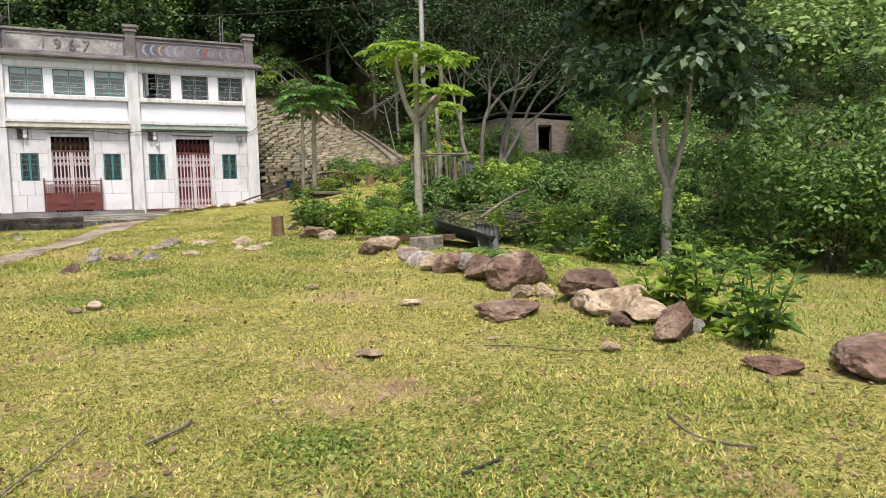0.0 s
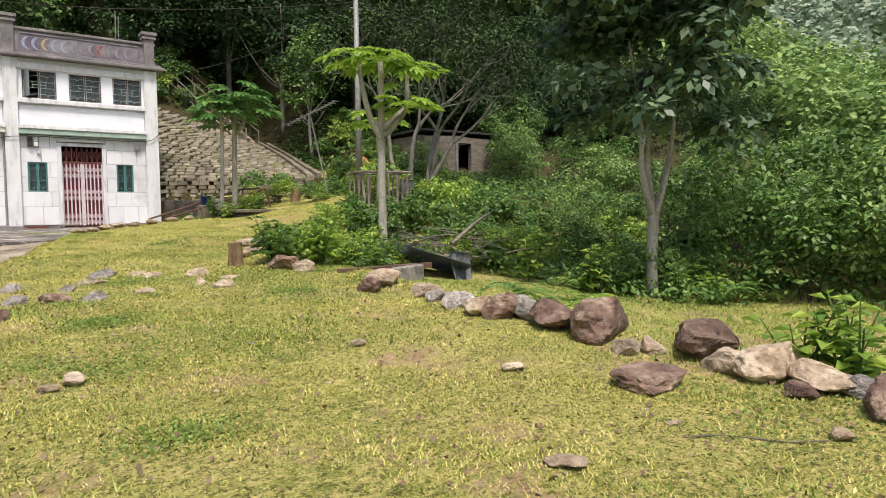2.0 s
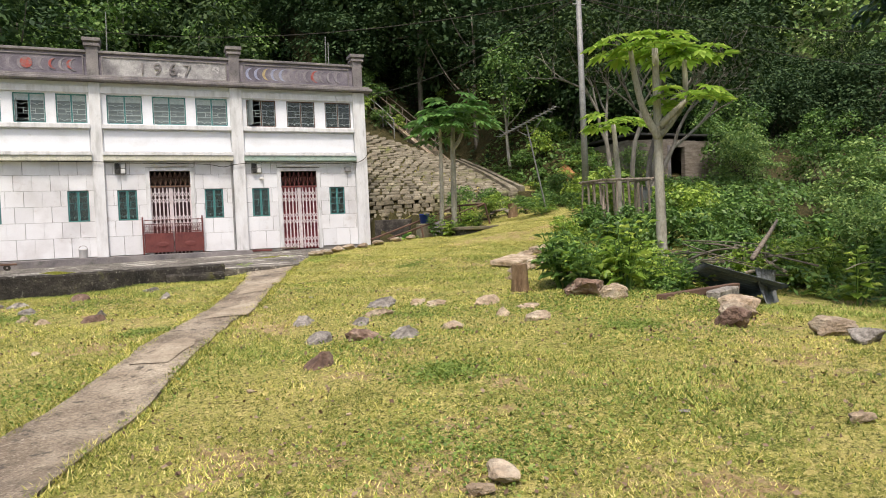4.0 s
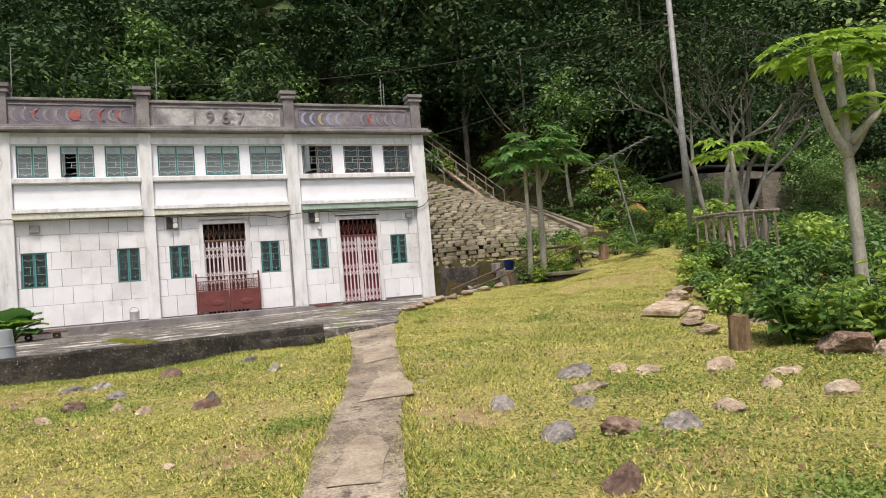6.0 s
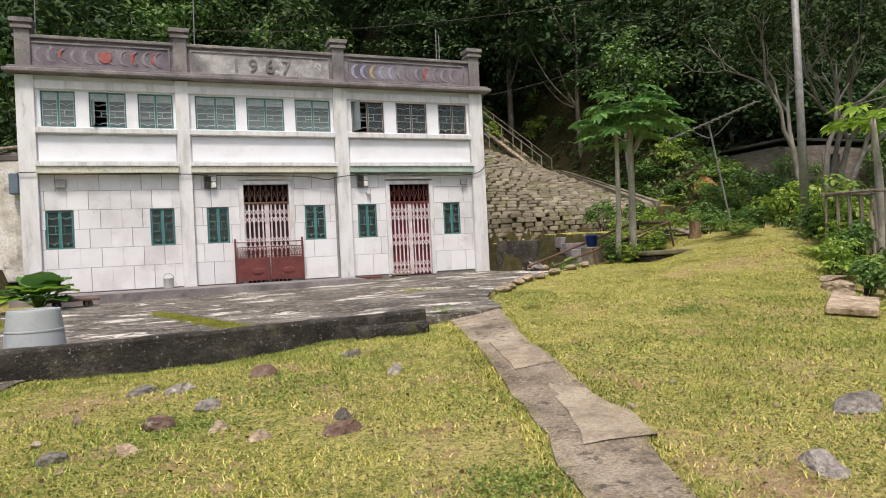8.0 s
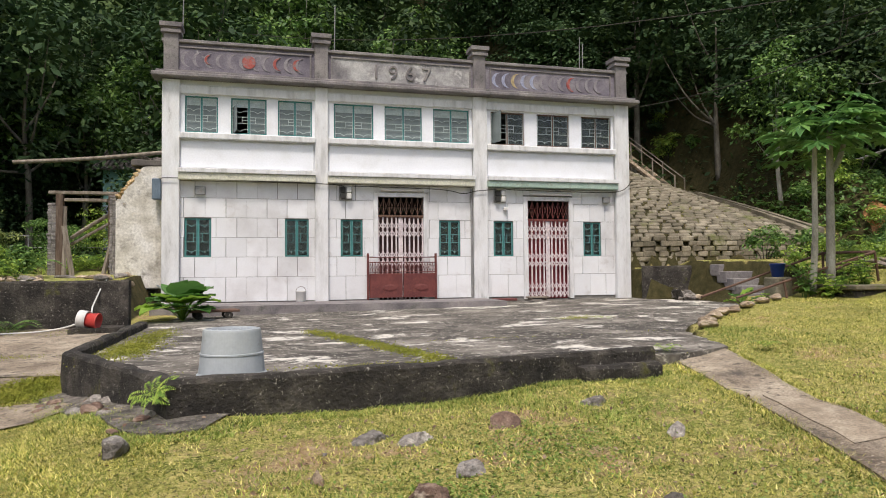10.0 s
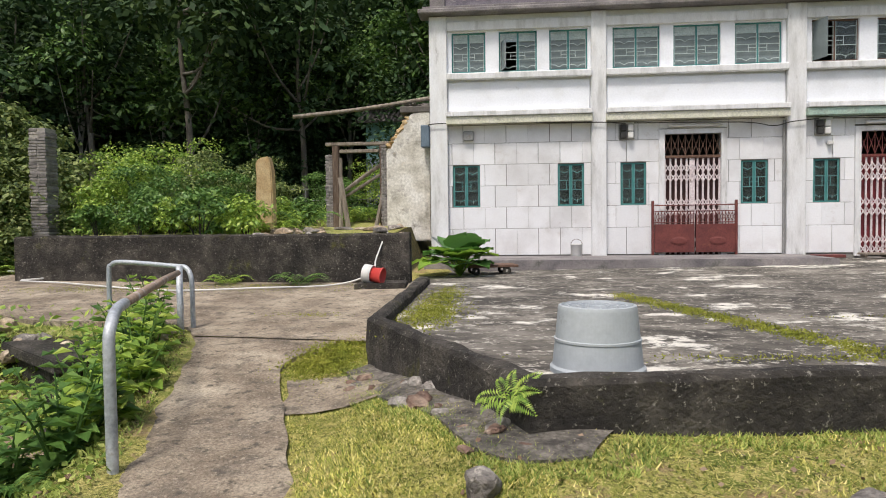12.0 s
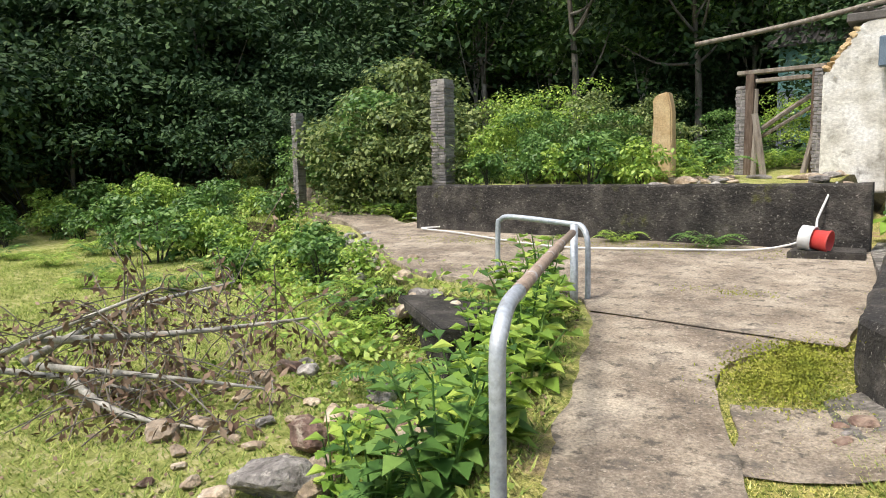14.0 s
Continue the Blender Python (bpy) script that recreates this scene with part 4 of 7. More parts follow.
woods = spots_in(150, -42, 34, 30, 62, wooded, 2.5)  + spots_in(14, -48, -29, 20, 40, lambda x, y: True, 3.6)
scatter(FOREST + FOREST + LIGHT_TREES[:1], woods, -0.1, 0.85, 1.35)
scatter(FOREST + LIGHT_TREES, spots_in(34, 26, 56, 29, 54, lambda x, y: True, 3.2), -0.1, 0.45, 0.75)
scatter(FOREST[1:2] + FOREST[4:5], spots_in(16, -44, -24, 29, 40, lambda x, y: y > 38 + (x + 24) * 0.45, 2.4), -0.3, 0.7, 1.1)
scatter(LIGHT_TREES, [(-7.5, 41.5, 1.1), (-1.2, 40.5, 1.1), (-4.6, 43.0, 1.2), (-19.5, 40.5, 1.1), (13.6, 31.5, 0.8), (-12.5, 44.0, 1.2), (2.5, 44, 1.2), (-15.5, 41.0, 1.2), (-22, 38.5, 1.0), (-9.5, 46, 1.3), (-3, 47, 1.4), (-18, 45, 1.3)], -0.1)
bin_protos(FOREST + LIGHT_TREES)


def far_woods(name, n, region, size, leafmat, label, per=26, leaf=0.35):
    """Treetops of the wooded hills further off: clumps of leaves over the whole slope."""
    x, y = region(n)
    r = size * (0.7 + 0.8 * rng.random(n))
    c = np.stack([x, y, height(x, y) + r * 1.3], 1)
    P, N = clump_cloud(c, r, per, 1.0)
    v, f = leaf_quads(P, N, np.repeat(r, per) * leaf * (1 + 1.1 * rng.random(len(P))), 0.75, 0.1)
    return tagged(raw(name, v, f, leafmat), label, "woods", kind="stuff")


def ring(x0, x1, y0, y1, ok):
    def go(n):
        x = x0 + (x1 - x0) * rng.random(n * 6)
        y = y0 + (y1 - y0) * rng.random(n * 6)
        k = np.flatnonzero(ok(x, y))[:n]
        return np.resize(x[k], n), np.resize(y[k], n)
    return go


far_woods("far_woods", 3000, ring(-70, 70, 44, 110, lambda x, y: (y > 46)), 2.2, LEAF_FOREST, "dense dark green woods covering the hillside")
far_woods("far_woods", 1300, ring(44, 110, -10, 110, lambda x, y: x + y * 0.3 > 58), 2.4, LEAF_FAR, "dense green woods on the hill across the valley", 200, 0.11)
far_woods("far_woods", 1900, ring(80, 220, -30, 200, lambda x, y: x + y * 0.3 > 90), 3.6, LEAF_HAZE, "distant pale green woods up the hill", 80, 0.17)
far_woods("far_woods", 900, ring(-120, -34, 5, 110, lambda x, y: x < -38), 2.6, LEAF_DARK, "dense dark woods beyond the meadow")
far_woods("far_woods", 700, ring(-160, 160, -150, -14, lambda x, y: y < -16), 3.0, LEAF_FOREST, "woods behind the lawn")

# undergrowth over the slopes
def cover(n, region, size, leafmat, label):
    x, y = region(n)
    P = np.stack([x, y, height(x, y) + 0.05 + 0.35 * rng.random(n)], 1)
    v, f = leaf_quads(P, unit(np.array([0, -0.3, 1.0]) + 0.5 * rng.normal(size=(n, 3))), size * (0.6 + 0.8 * rng.random(n)), 0.5)
    return tagged(raw("undergrowth", v, f, leafmat), label, "undergrowth", kind="stuff")


def bare(x, y):
    return (x > 6.3) & (y > 26.8) & (x < 13.0) & (y < 36.4)


cover(30000, ring(-40, 52, 29.5, 54, lambda x, y: ~((x > -9) & (x < 7) & (y < 37)) & ~bare(x, y) & ((x > 0) | (y > 34)) & ((y > 31) | (x > 23))), 0.3, LEAF_FOREST, "low dark undergrowth on the wooded slope")
cover(9000, ring(8, 22, 21, 34, lambda x, y: ~bare(x, y) & (x > 12.8 - 0.0 * y) & ~((x > 17) & (x < 22.5) & (y > 25.8))), 0.18, LEAF_MID, "weeds and creepers on the bank")
cover(7000, ring(5, 14, 8.5, 21, lambda x, y: (side(x, y, ROCK_ROW) > 0.5) & ~((x < 8.6) & (y < 12.9) & (y > 8.2))), 0.12, LEAF_MID, "low weeds behind the row of rocks")
cover(9000, ring(-21, -9, 26, 33, lambda x, y: (y > 27.2) & ~((x > -10.2) & (y < 30.5))), 0.14, LEAF_LIGHT, "creepers and weeds over the ruins")
cover(5000, ring(-30, -9.2, 19, 29, lambda x, y: (-side(x, y, LEFT_EDGE) > 0.2) & (-side(x, y, LEFT_EDGE) < 2.2)), 0.1, LEAF_LIGHT, "low weeds on the path's bank")
cover(16000, ring(-45, 45, 38, 62, lambda x, y: True), 0.5, LEAF_DARK, "dark shrubby undergrowth under the trees")
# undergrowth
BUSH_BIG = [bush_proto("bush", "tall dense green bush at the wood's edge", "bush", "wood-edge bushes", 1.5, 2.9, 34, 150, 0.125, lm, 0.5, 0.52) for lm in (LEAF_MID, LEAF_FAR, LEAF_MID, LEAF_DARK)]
BUSH_VINE = [bush_proto("bush", "mound of light green creepers over a ruin", "bush", "overgrown mounds", 1.2, 2.0, 30, 190, 0.085, lm, 0.55, 0.4) for lm in (LEAF_LIGHT, LEAF_MID, LEAF_VINE)]
BUSH_SMALL = [bush_proto("shrub", "small leafy green shrub", "shrub", "small shrubs", 0.4, 0.75, 16, 55, 0.09, lm, 0.5, 0.2) for lm in (LEAF_MID, LEAF_LIGHT, LEAF_MID)]
WEEDS = [sprig_proto("upright broad-leaved green weed", n, h, lf, lm) for n, h, lf, lm in ((6, 0.75, 0.21, LEAF_MID), (7, 0.55, 0.24, LEAF_LIGHT), (5, 0.95, 0.2, LEAF_LIGHT))]
FERNS = [fern_proto("clump of arching yellow-green fern fronds", n, ln, lm) for n, ln, lm in ((11, 0.6, LEAF_LIGHT), (9, 0.75, LEAF_MID), (13, 0.5, LEAF_LIGHT))]

# the thicket beside the lawn
scatter(BUSH_BIG[:3], [(12.6, 8.2, 1.0), (14.0, 6.6, 1.1), (13.6, 10.0, 1.15), (15.4, 8.4, 1.3), (15.6, 5.6, 1.2), (17.2, 7.2, 1.05), (16.8, 10.6, 1.0), (14.8, 12.2, 0.85), (18.8, 9.0, 1.1), (19.0, 5.0, 1.1), (15.8, 3.4, 1.0), (17.6, 2.0, 1.1), (17.8, 13.4, 1.0),
                   (20.5, 12.0, 1.15), (20.5, 15.5, 1.1), (16.0, 15.2, 0.8), (18.4, 18.0, 1.0), (21, 19.5, 1.1), (14.2, 4.6, 0.8), (13.0, 14.5, 0.6), (22, 7, 1.25),
                   (22, 3, 1.2), (20.5, 24.5, 0.8), (23.5, 23.5, 1.0), (12.4, 25.6, 0.5)])
right_bed = lambda x, y: float(side(np.array(x), np.array(y), ROCK_ROW)) > 0.35 and not (4.2 < x < 8.6 and 8.0 < y < 13.1)
scatter(BUSH_SMALL, spots_in(34, 4.6, 14, 9.5, 21, right_bed, 0.6), 0, 0.7, 1.5)
scatter(FERNS, spots_in(40, 4.6, 13.5, 8.5, 20.5, right_bed, 0.5), 0, 0.8, 1.5)
scatter(WEEDS, spots_in(44, 4.6, 13.0, 8.5, 21, right_bed, 0.4), 0, 0.7, 1.3)
scatter(FERNS, [(5.4, 7.7, 1.6), (5.7, 8.2, 1.4), (5.0, 7.3, 1.0)])
scatter(WEEDS, [(3.75, 12.3, 1.2), (3.95, 12.0, 1.1), (4.2, 11.6, 1.2), (3.6, 11.7, 0.9), (4.5, 12.3, 1.1), (4.9, 12.0, 0.9), (5.2, 11.7, 0.8), (5.0, 12.6, 1.0), (5.6, 12.3, 0.8), (6.0, 12.9, 0.9), (6.6, 12.9, 0.8),
                (5.0, 4.35, 1.1), (5.25, 4.6, 1.0), (4.85, 4.7, 1.0), (5.3, 4.2, 0.9), (4.5, 3.35, 0.8), (4.68, 3.55, 0.7)])
scatter(BUSH_SMALL, [(4.0, 12.5, 1.0), (4.35, 11.9, 0.9), (5.6, 12.9, 0.8), (5.0, 11.9, 0.6)])
# round the well and the foot of the slope
scatter(WEEDS, [(6.0, 22.3, 0.9), (6.3, 22.0, 1.0), (6.7, 22.0, 0.8), (7.3, 22.2, 0.7), (5.6, 22.9, 0.7), (7.0, 21.9, 0.8)])
scatter(FERNS, [(6.5, 21.9, 0.9), (8.9, 21.4, 1.3), (9.3, 21.8, 1.1), (10.6, 24, 1.2), (11.5, 23.5, 1.1), (8.2, 24.6, 1.0), (12.2, 27.2, 1.3), (11.2, 26.3, 1.0)])
scatter(BUSH_SMALL, spots_in(34, 8.2, 16, 22.5, 31, lambda x, y: x > 13.3 or y < 27, 0.9), 0, 0.6, 1.4)
scatter(FERNS, spots_in(30, 9.5, 20, 27.5, 33, lambda x, y: x > 13.2, 0.8), 0, 0.9, 1.7)
scatter(BUSH_SMALL, spots_in(26, 6.8, 14, 36.6, 39.5, lambda x, y: x < 10.2 or x > 13.3, 0.7), 0, 0.9, 1.8)
# ruins and the far path
scatter([BUSH_VINE[2], BUSH_VINE[1], BUSH_VINE[2]], [(-17.0, 28.3, 1.5), (-18.2, 28.6, 1.7), (-19.4, 28.6, 1.65), (-17.7, 29.3, 1.85), (-20.6, 28.9, 1.4), (-19.0, 29.7, 1.8), (-16.5, 27.9, 1.0), (-21.8, 29.6, 0.9), (-23.5, 31.2, 0.9), (-25.2, 29.8, 0.8), (-26.5, 31.0, 1.0), (-22.6, 30.2, 0.7)])
scatter(BUSH_VINE, [(-14.4, 28.6, 0.95), (-13.4, 28.2, 0.85), (-12.6, 29.2, 0.95), (-13.4, 30.2, 1.05), (-11.9, 28.4, 0.7), (-11.4, 30.3, 0.85), (-15.0, 30.0, 1.0), (-10.6, 33.6, 0.8), (-24.5, 32.0, 1.0), (-10.0, 36.8, 0.9)])
scatter(FERNS, [(-15.8, 27.2, 1.4), (-16.6, 27.6, 1.5), (-17.4, 27.9, 1.5), (-18.3, 28.2, 1.4), (-19.3, 28.4, 1.3), (-11.2, 27.0, 1.1), (-10.2, 27.3, 1.3), (-9.9, 28.3, 1.4), (-10.6, 28.9, 1.2), (-8.9, 30.6, 1.5), (-8.6, 31.6, 1.5), (-9.4, 31.8, 1.3),
                (-10.3, 25.0, 0.9), (-8.9, 24.85, 0.9), (-11.4, 24.95, 0.7), (-12.8, 27.0, 1.0), (-13.6, 26.8, 0.9)])
scatter(BUSH_SMALL, spots_in(26, -14.2, -10.4, 26.3, 30, lambda x, y: True, 0.5), 0, 0.7, 1.4)
# below the path
edge_bed = lambda x, y: 0.15 < -float(side(np.array(x), np.array(y), LEFT_EDGE)) < 1.4
scatter(BUSH_SMALL, [(-15.6, 23.3, 1.3), (-16.3, 23.6, 1.2), (-14.6, 22.6, 1.2), (-17.2, 23.9, 1.0), (-18.3, 23.7, 1.2), (-16.8, 22.6, 1.0), (-19.4, 24.2, 1.1), (-20.5, 25.0, 1.2), (-21.5, 25.4, 1.3), (-24.0, 26.5, 1.4), (-25.2, 26.0, 1.5), (-22.8, 27.6, 1.2), (-19.8, 26.4, 0.9), (-27, 27, 1.5), (-29, 27.5, 1.6), (-23, 24.5, 1.0), (-13.2, 22.0, 0.8)])
scatter(FERNS, [(-11.75, 20.6, 1.2), (-12.2, 21.0, 1.2), (-11.4, 20.1, 1.0), (-12.6, 21.5, 1.0), (-10.3, 19.4, 1.0), (-8.4, 17.75, 0.9), (-8.7, 18.4, 0.9), (-14.6, 22.9, 1.0), (-17.5, 24.6, 1.0), (-19, 25.2, 1.1), (-8.35, 17.2, 0.7)])
scatter(WEEDS, [(-8.15, 17.3, 1.0), (-8.3, 17.7, 0.95), (-8.05, 17.75, 0.9), (-8.5, 18.1, 1.0), (-8.45, 18.7, 1.0), (-8.75, 19.2, 1.05), (-8.95, 19.6, 1.1), (-9.1, 20.1, 1.1), (-9.3, 20.6, 1.0), (-9.5, 21.0, 0.9), (-9.0, 18.6, 0.8), (-9.6, 19.8, 1.0), (-9.9, 20.5, 1.0), (-9.5, 18.2, 0.7), (-9.1, 17.5, 0.8), (-8.6, 17.3, 0.9), (-10.0, 21.2, 0.9)])
scatter(BUSH_BIG[3:], [(-27, 29.5, 1.5), (-29.5, 28.5, 1.9), (-32, 27.5, 2.1), (-34.5, 26.5, 2.3), (-31, 31, 2.4), (-36, 24, 2.5), (-26, 32.5, 1.7), (-35, 30, 2.8), (-38, 27, 3.0), (-23.5, 34.5, 1.7), (-28.5, 33.5, 2.3), (-40, 22, 3.0), (-24.5, 30.8, 0.9), (-22.6, 32.6, 1.1), (-21.6, 33.8, 1.3), (-38, 18, 2.6), (-41, 14, 3.0), (-37, 21, 1.8)])
scatter(BUSH_BIG[3:], spots_in(56, -8.5, 14, 38.8, 45, lambda x, y: x < 9.0 or x > 13.4 or y > 40.5, 1.5), -0.2, 1.1, 1.8)
scatter(BUSH_BIG[3:], spots_in(40, 14.5, 36, 30.5, 42, lambda x, y: x > 22.5 or y > 32, 1.6), -0.2, 1.0, 1.8)
scatter(BUSH_BIG[3:], spots_in(24, -26, -14, 41, 47, lambda x, y: True, 1.6), -0.2, 1.0, 1.5)
scatter(BUSH_BIG[3:], spots_in(30, -9, 14, 45, 52, lambda x, y: True, 1.9), -0.3, 1.6, 2.3)
scatter(BUSH_BIG[:3], [(21.9, 26.2, 0.95), (16.6, 26.6, 0.6), (22.8, 28.0, 1.2)])
scatter(BUSH_BIG[3:], [(18.5, 31.4, 1.9), (21.2, 31.4, 2.0), (16.0, 31.0, 1.8), (23.5, 30.5, 1.8)], -0.2)
scatter(BUSH_SMALL, spots_in(34, 9.2, 16, 13.5, 22, lambda x, y: (x - 9.4) ** 2 + (y - 18.5) ** 2 > 1.6, 0.55), 0, 0.8, 1.6)
scatter(FERNS, spots_in(30, 9.2, 15, 12.5, 22, lambda x, y: (x - 9.4) ** 2 + (y - 18.5) ** 2 > 1.4, 0.5), 0, 0.9, 1.6)
scatter(BUSH_SMALL, spots_in(26, -33, -20, 22.5, 28, lambda x, y: True, 0.9), 0, 0.9, 1.9)
scatter(FERNS, spots_in(22, -26, -13.5, 21.0, 25.5, lambda x, y: -float(side(np.array(x), np.array(y), LEFT_EDGE)) > 0.2, 0.6), 0, 0.7, 1.3)
bin_protos(BUSH_BIG + BUSH_VINE + BUSH_SMALL + WEEDS + FERNS)

# the big-leaved tree on the low ground
big = empty("tree", (10.05, 9.85, H(10.05, 9.85)), "round-crowned tree with large dark glossy leaves and pale trunk", "tree")
cc = crown_centres(110, 1.95, 3.5, 5.6, 0.02)
bm = bmesh.new()
tube(bm, bent([(0, 0, -0.2), (0.0, 0.02, 0.6), (0.03, 0.0, 1.5)], 5), [0.14, 0.125, 0.115, 0.11, 0.108, 0.106, 0.104, 0.102, 0.1, 0.1, 0.1], 10)
tips = [(-0.55, 0.1, 4.6), (0.1, 0.3, 6.8), (0.75, -0.1, 5.4), (0.45, 0.5, 4.4)]
for tx, ty, tz in tips:
    ln = bent([(0.03, 0, 1.42), (tx * 0.45, ty * 0.5, 2.3), (tx * 0.6 + 0.08, ty * 0.7, 3.2), (tx, ty, tz)], 5)
    tube(bm, ln, [0.075 * (1 - 0.8 * i / (len(ln) - 1)) for i in range(len(ln))], 7)
    for j in range(5):
        c = Vector(cc[rng.integers(len(cc))])
        b0 = ln[6 + 2 * j]
        if (c - b0).length < 2.6:
            tube(bm, bent([b0, b0.lerp(c, 0.5), c], 3), [0.03, 0.028, 0.025, 0.02, 0.016, 0.012, 0.008], 5)
part("trunk", bm, BARK_PALE, big, smooth=True)
Pc, Nc = clump_cloud(cc, 0.6 * (0.6 + 0.7 * rng.random(len(cc))), 150)
v, f = leaf_quads(Pc, Nc, 0.215 * (0.6 + 0.8 * rng.random(len(Pc))), 0.55)
raw("crown", v, f, LEAF_BIG, big)

# pale many-stemmed trees by the hut
def branching(bm, p, d, ln, r, level, tips):
    """One limb that bends, thins and forks, down to bare twigs."""
    pts = [p]
    for k in range(3):
        d = (d + Vector(rng.normal(size=3)) * 0.16 + Vector((0, 0, 0.06))).normalized()
        pts.append(pts[-1] + d * ln / 3)
    tube(bm, pts, [r, r * 0.88, r * 0.76, r * 0.64], 7 if level < 2 else 4, caps=False)
    if level == 4:
        tips.append(np.array(pts[-1]))
        return
    for k in range(2 if level < 1 else 3):
        q = (d + Vector(rng.normal(size=3)) * (0.24 if level < 2 else 0.5)).normalized()
        q.z = max(q.z, 0.1)
        branching(bm, pts[-1] if k < 2 else pts[-2], q, ln * (0.62 + 0.2 * rng.random()), r * 0.58, level + 1, tips)


for x, y, stems in ((14.4, 23.3, ((0.4, -0.1), (0.1, 0.2), (-0.2, 0.0))), (13.1, 22.7, ((-0.12, 0.1), (0.25, -0.1)))):
    st = empty("tree", (x, y, H(x, y)), "slender tree with several pale forking stems and thin foliage", "tree", "pale-stemmed trees")
    bm, tips = bmesh.new(), []
    for k, (dx, dy) in enumerate(stems):
        branching(bm, Vector((0.35 * k - 0.3, 0.1 * k, -0.2)), Vector((dx, dy, 1.0)).normalized(), 2.5, 0.11, 0, tips)
    part("trunk", bm, BARK_GREY, st, smooth=True)
    tips = np.array(tips)
    tips = tips[tips[:, 2] > 3.0]
    P, N = clump_cloud(tips, 0.5 + 0.3 * rng.random(len(tips)), 48)
    v, f = leaf_quads(P, N, 0.15 * (0.6 + 0.8 * rng.random(len(P))), 0.5)
    raw("crown", v, f, LEAF_FOREST, st)


def papaya(x, y, z, stems, leafmat, leaf_r, label):
    """A papaya: bare ringed stems, each with a flat head of lobed leaves on long stalks. stems: lists of points from the base."""
    t = empty("papaya_tree", (x, y, z), label, "papaya tree")
    for ln in stems:
        pts = bent(ln, 6)
        bm = tube(bmesh.new(), pts, [0.095 * (1 - 0.45 * i / (len(pts) - 1)) * (1.0 if ln is stems[0] else 0.72) + 0.004 * (i % 2) for i in range(len(pts))], 9)
        part("stem", bm, BARK_PALE, t, smooth=True)
        top = np.array(pts[-1])
        V, st = [], bmesh.new()
        n = 13 if leafmat is LEAF_PAPAYA else 20
        for k in range(n):
            a = k * 2.4 + 0.4 * rng.random()
            el = (0.55 - 0.75 * (k / n) if leafmat is LEAF_PAPAYA else 0.9 - 1.5 * (k / n)) + 0.15 * rng.normal()
            ln2 = leaf_r * (0.75 + 0.5 * rng.random())
            c = top + ln2 * np.array([math.cos(a) * math.cos(el), math.sin(a) * math.cos(el), math.sin(el) * 0.7])
            tube(st, bent([top - np.array([0, 0, 0.03 * k / n]), (top + c) / 2 + np.array([0, 0, 0.06]), c], 3), 0.009, 4)
            out = np.array([math.cos(a), math.sin(a), -0.25 + 0.2 * rng.normal()])
            sd = np.array([-math.sin(a), math.cos(a), 0.0])
            for j, b in enumerate((-2.3, -1.55, -0.95, -0.45, 0.0, 0.45, 0.95, 1.55, 2.3)):
                d = unit(out * math.cos(b) + sd * math.sin(b) + np.array([0, 0, -0.12]))
                L = leaf_r * (0.62 - 0.16 * abs(b) / 2.3) * (0.85 + 0.3 * rng.random())
                s2 = unit(np.cross(d, np.array([0, 0, 1.0])))
                w = L * 0.19
                V += [c, c + d * L * 0.55 + s2 * w + np.array([0, 0, 0.02]), c + d * L - np.array([0, 0, 0.1 * L]), c + d * L * 0.55 - s2 * w + np.array([0, 0, 0.02])]
        part("stalk_frame", st, leafmat, t)
        raw("crown", np.array(V), np.arange(len(V)).reshape(-1, 4), leafmat, t)
    return t


papaya(6.48, 13.5, 0.2, [[(0, 0, -0.1), (0.0, 0.0, 1.4), (0.02, 0.02, 2.7), (0.05, 0.05, 4.1)], [(0.02, 0.0, 2.6), (-0.2, 0.05, 3.0), (-0.32, 0.1, 3.5), (-0.4, 0.12, 4.05)], [(0.02, 0.0, 2.65), (0.34, 0.05, 2.9), (0.6, 0.0, 3.3), (0.62, 0.0, 3.95)], [(0.03, 0.0, 2.8), (0.2, -0.15, 3.0), (0.4, -0.25, 3.2)]],
       LEAF_PAPAYA, 0.52, "tall forked papaya tree with bright yellow-green leaves")
papaya(9.3, 18.3, 1.3, [[(0, 0, -0.1), (0.05, 0, 1.2), (0.0, 0.05, 2.6)]], LEAF_PAPAYA, 0.6, "young papaya tree with bright green leaves inside a fence")
papaya(6.58, 22.3, 1.15, [[(0, 0, -0.1), (0.05, 0, 1.3), (0.08, 0, 2.7), (0.2, 0.1, 3.75)], [(-0.36, 0.1, -0.1), (-0.33, 0, 1.3), (-0.3, 0, 2.7), (-0.35, -0.1, 3.3)], [(0.08, 0.0, 2.65), (0.32, 0.0, 2.95), (0.5, 0.0, 3.45)]], LEAF_PAPAYA_D, 0.72, "twin-stemmed papaya tree with deep green leaves")

# ---- stones ----
ROCK_BROWN = mat("brown_rock", [(0.1, 0.06, 0.045), (0.19, 0.12, 0.09), (0.36, 0.27, 0.2)], 4.5, 16, 0.9, 1.0, contrast=0.4, bump_dist=0.05, vary=0.2, dirt=[((0.42, 0.36, 0.28), 4.0, 0.58, 0.7)])
ROCK_TAN = mat("tan_rock", [(0.22, 0.16, 0.1), (0.4, 0.31, 0.22), (0.54, 0.46, 0.35)], 4.5, 16, 0.9, 1.0, contrast=0.4, bump_dist=0.05, vary=0.25)
ROCK_GREY = mat("grey_rock", [(0.13, 0.115, 0.1), (0.26, 0.235, 0.21), (0.42, 0.39, 0.35)], 5.0, 22, 0.95, 1.0, contrast=0.45, vary=0.3, bump_dist=0.04, dirt=[((0.5, 0.46, 0.4), 9, 0.58, 0.68)])
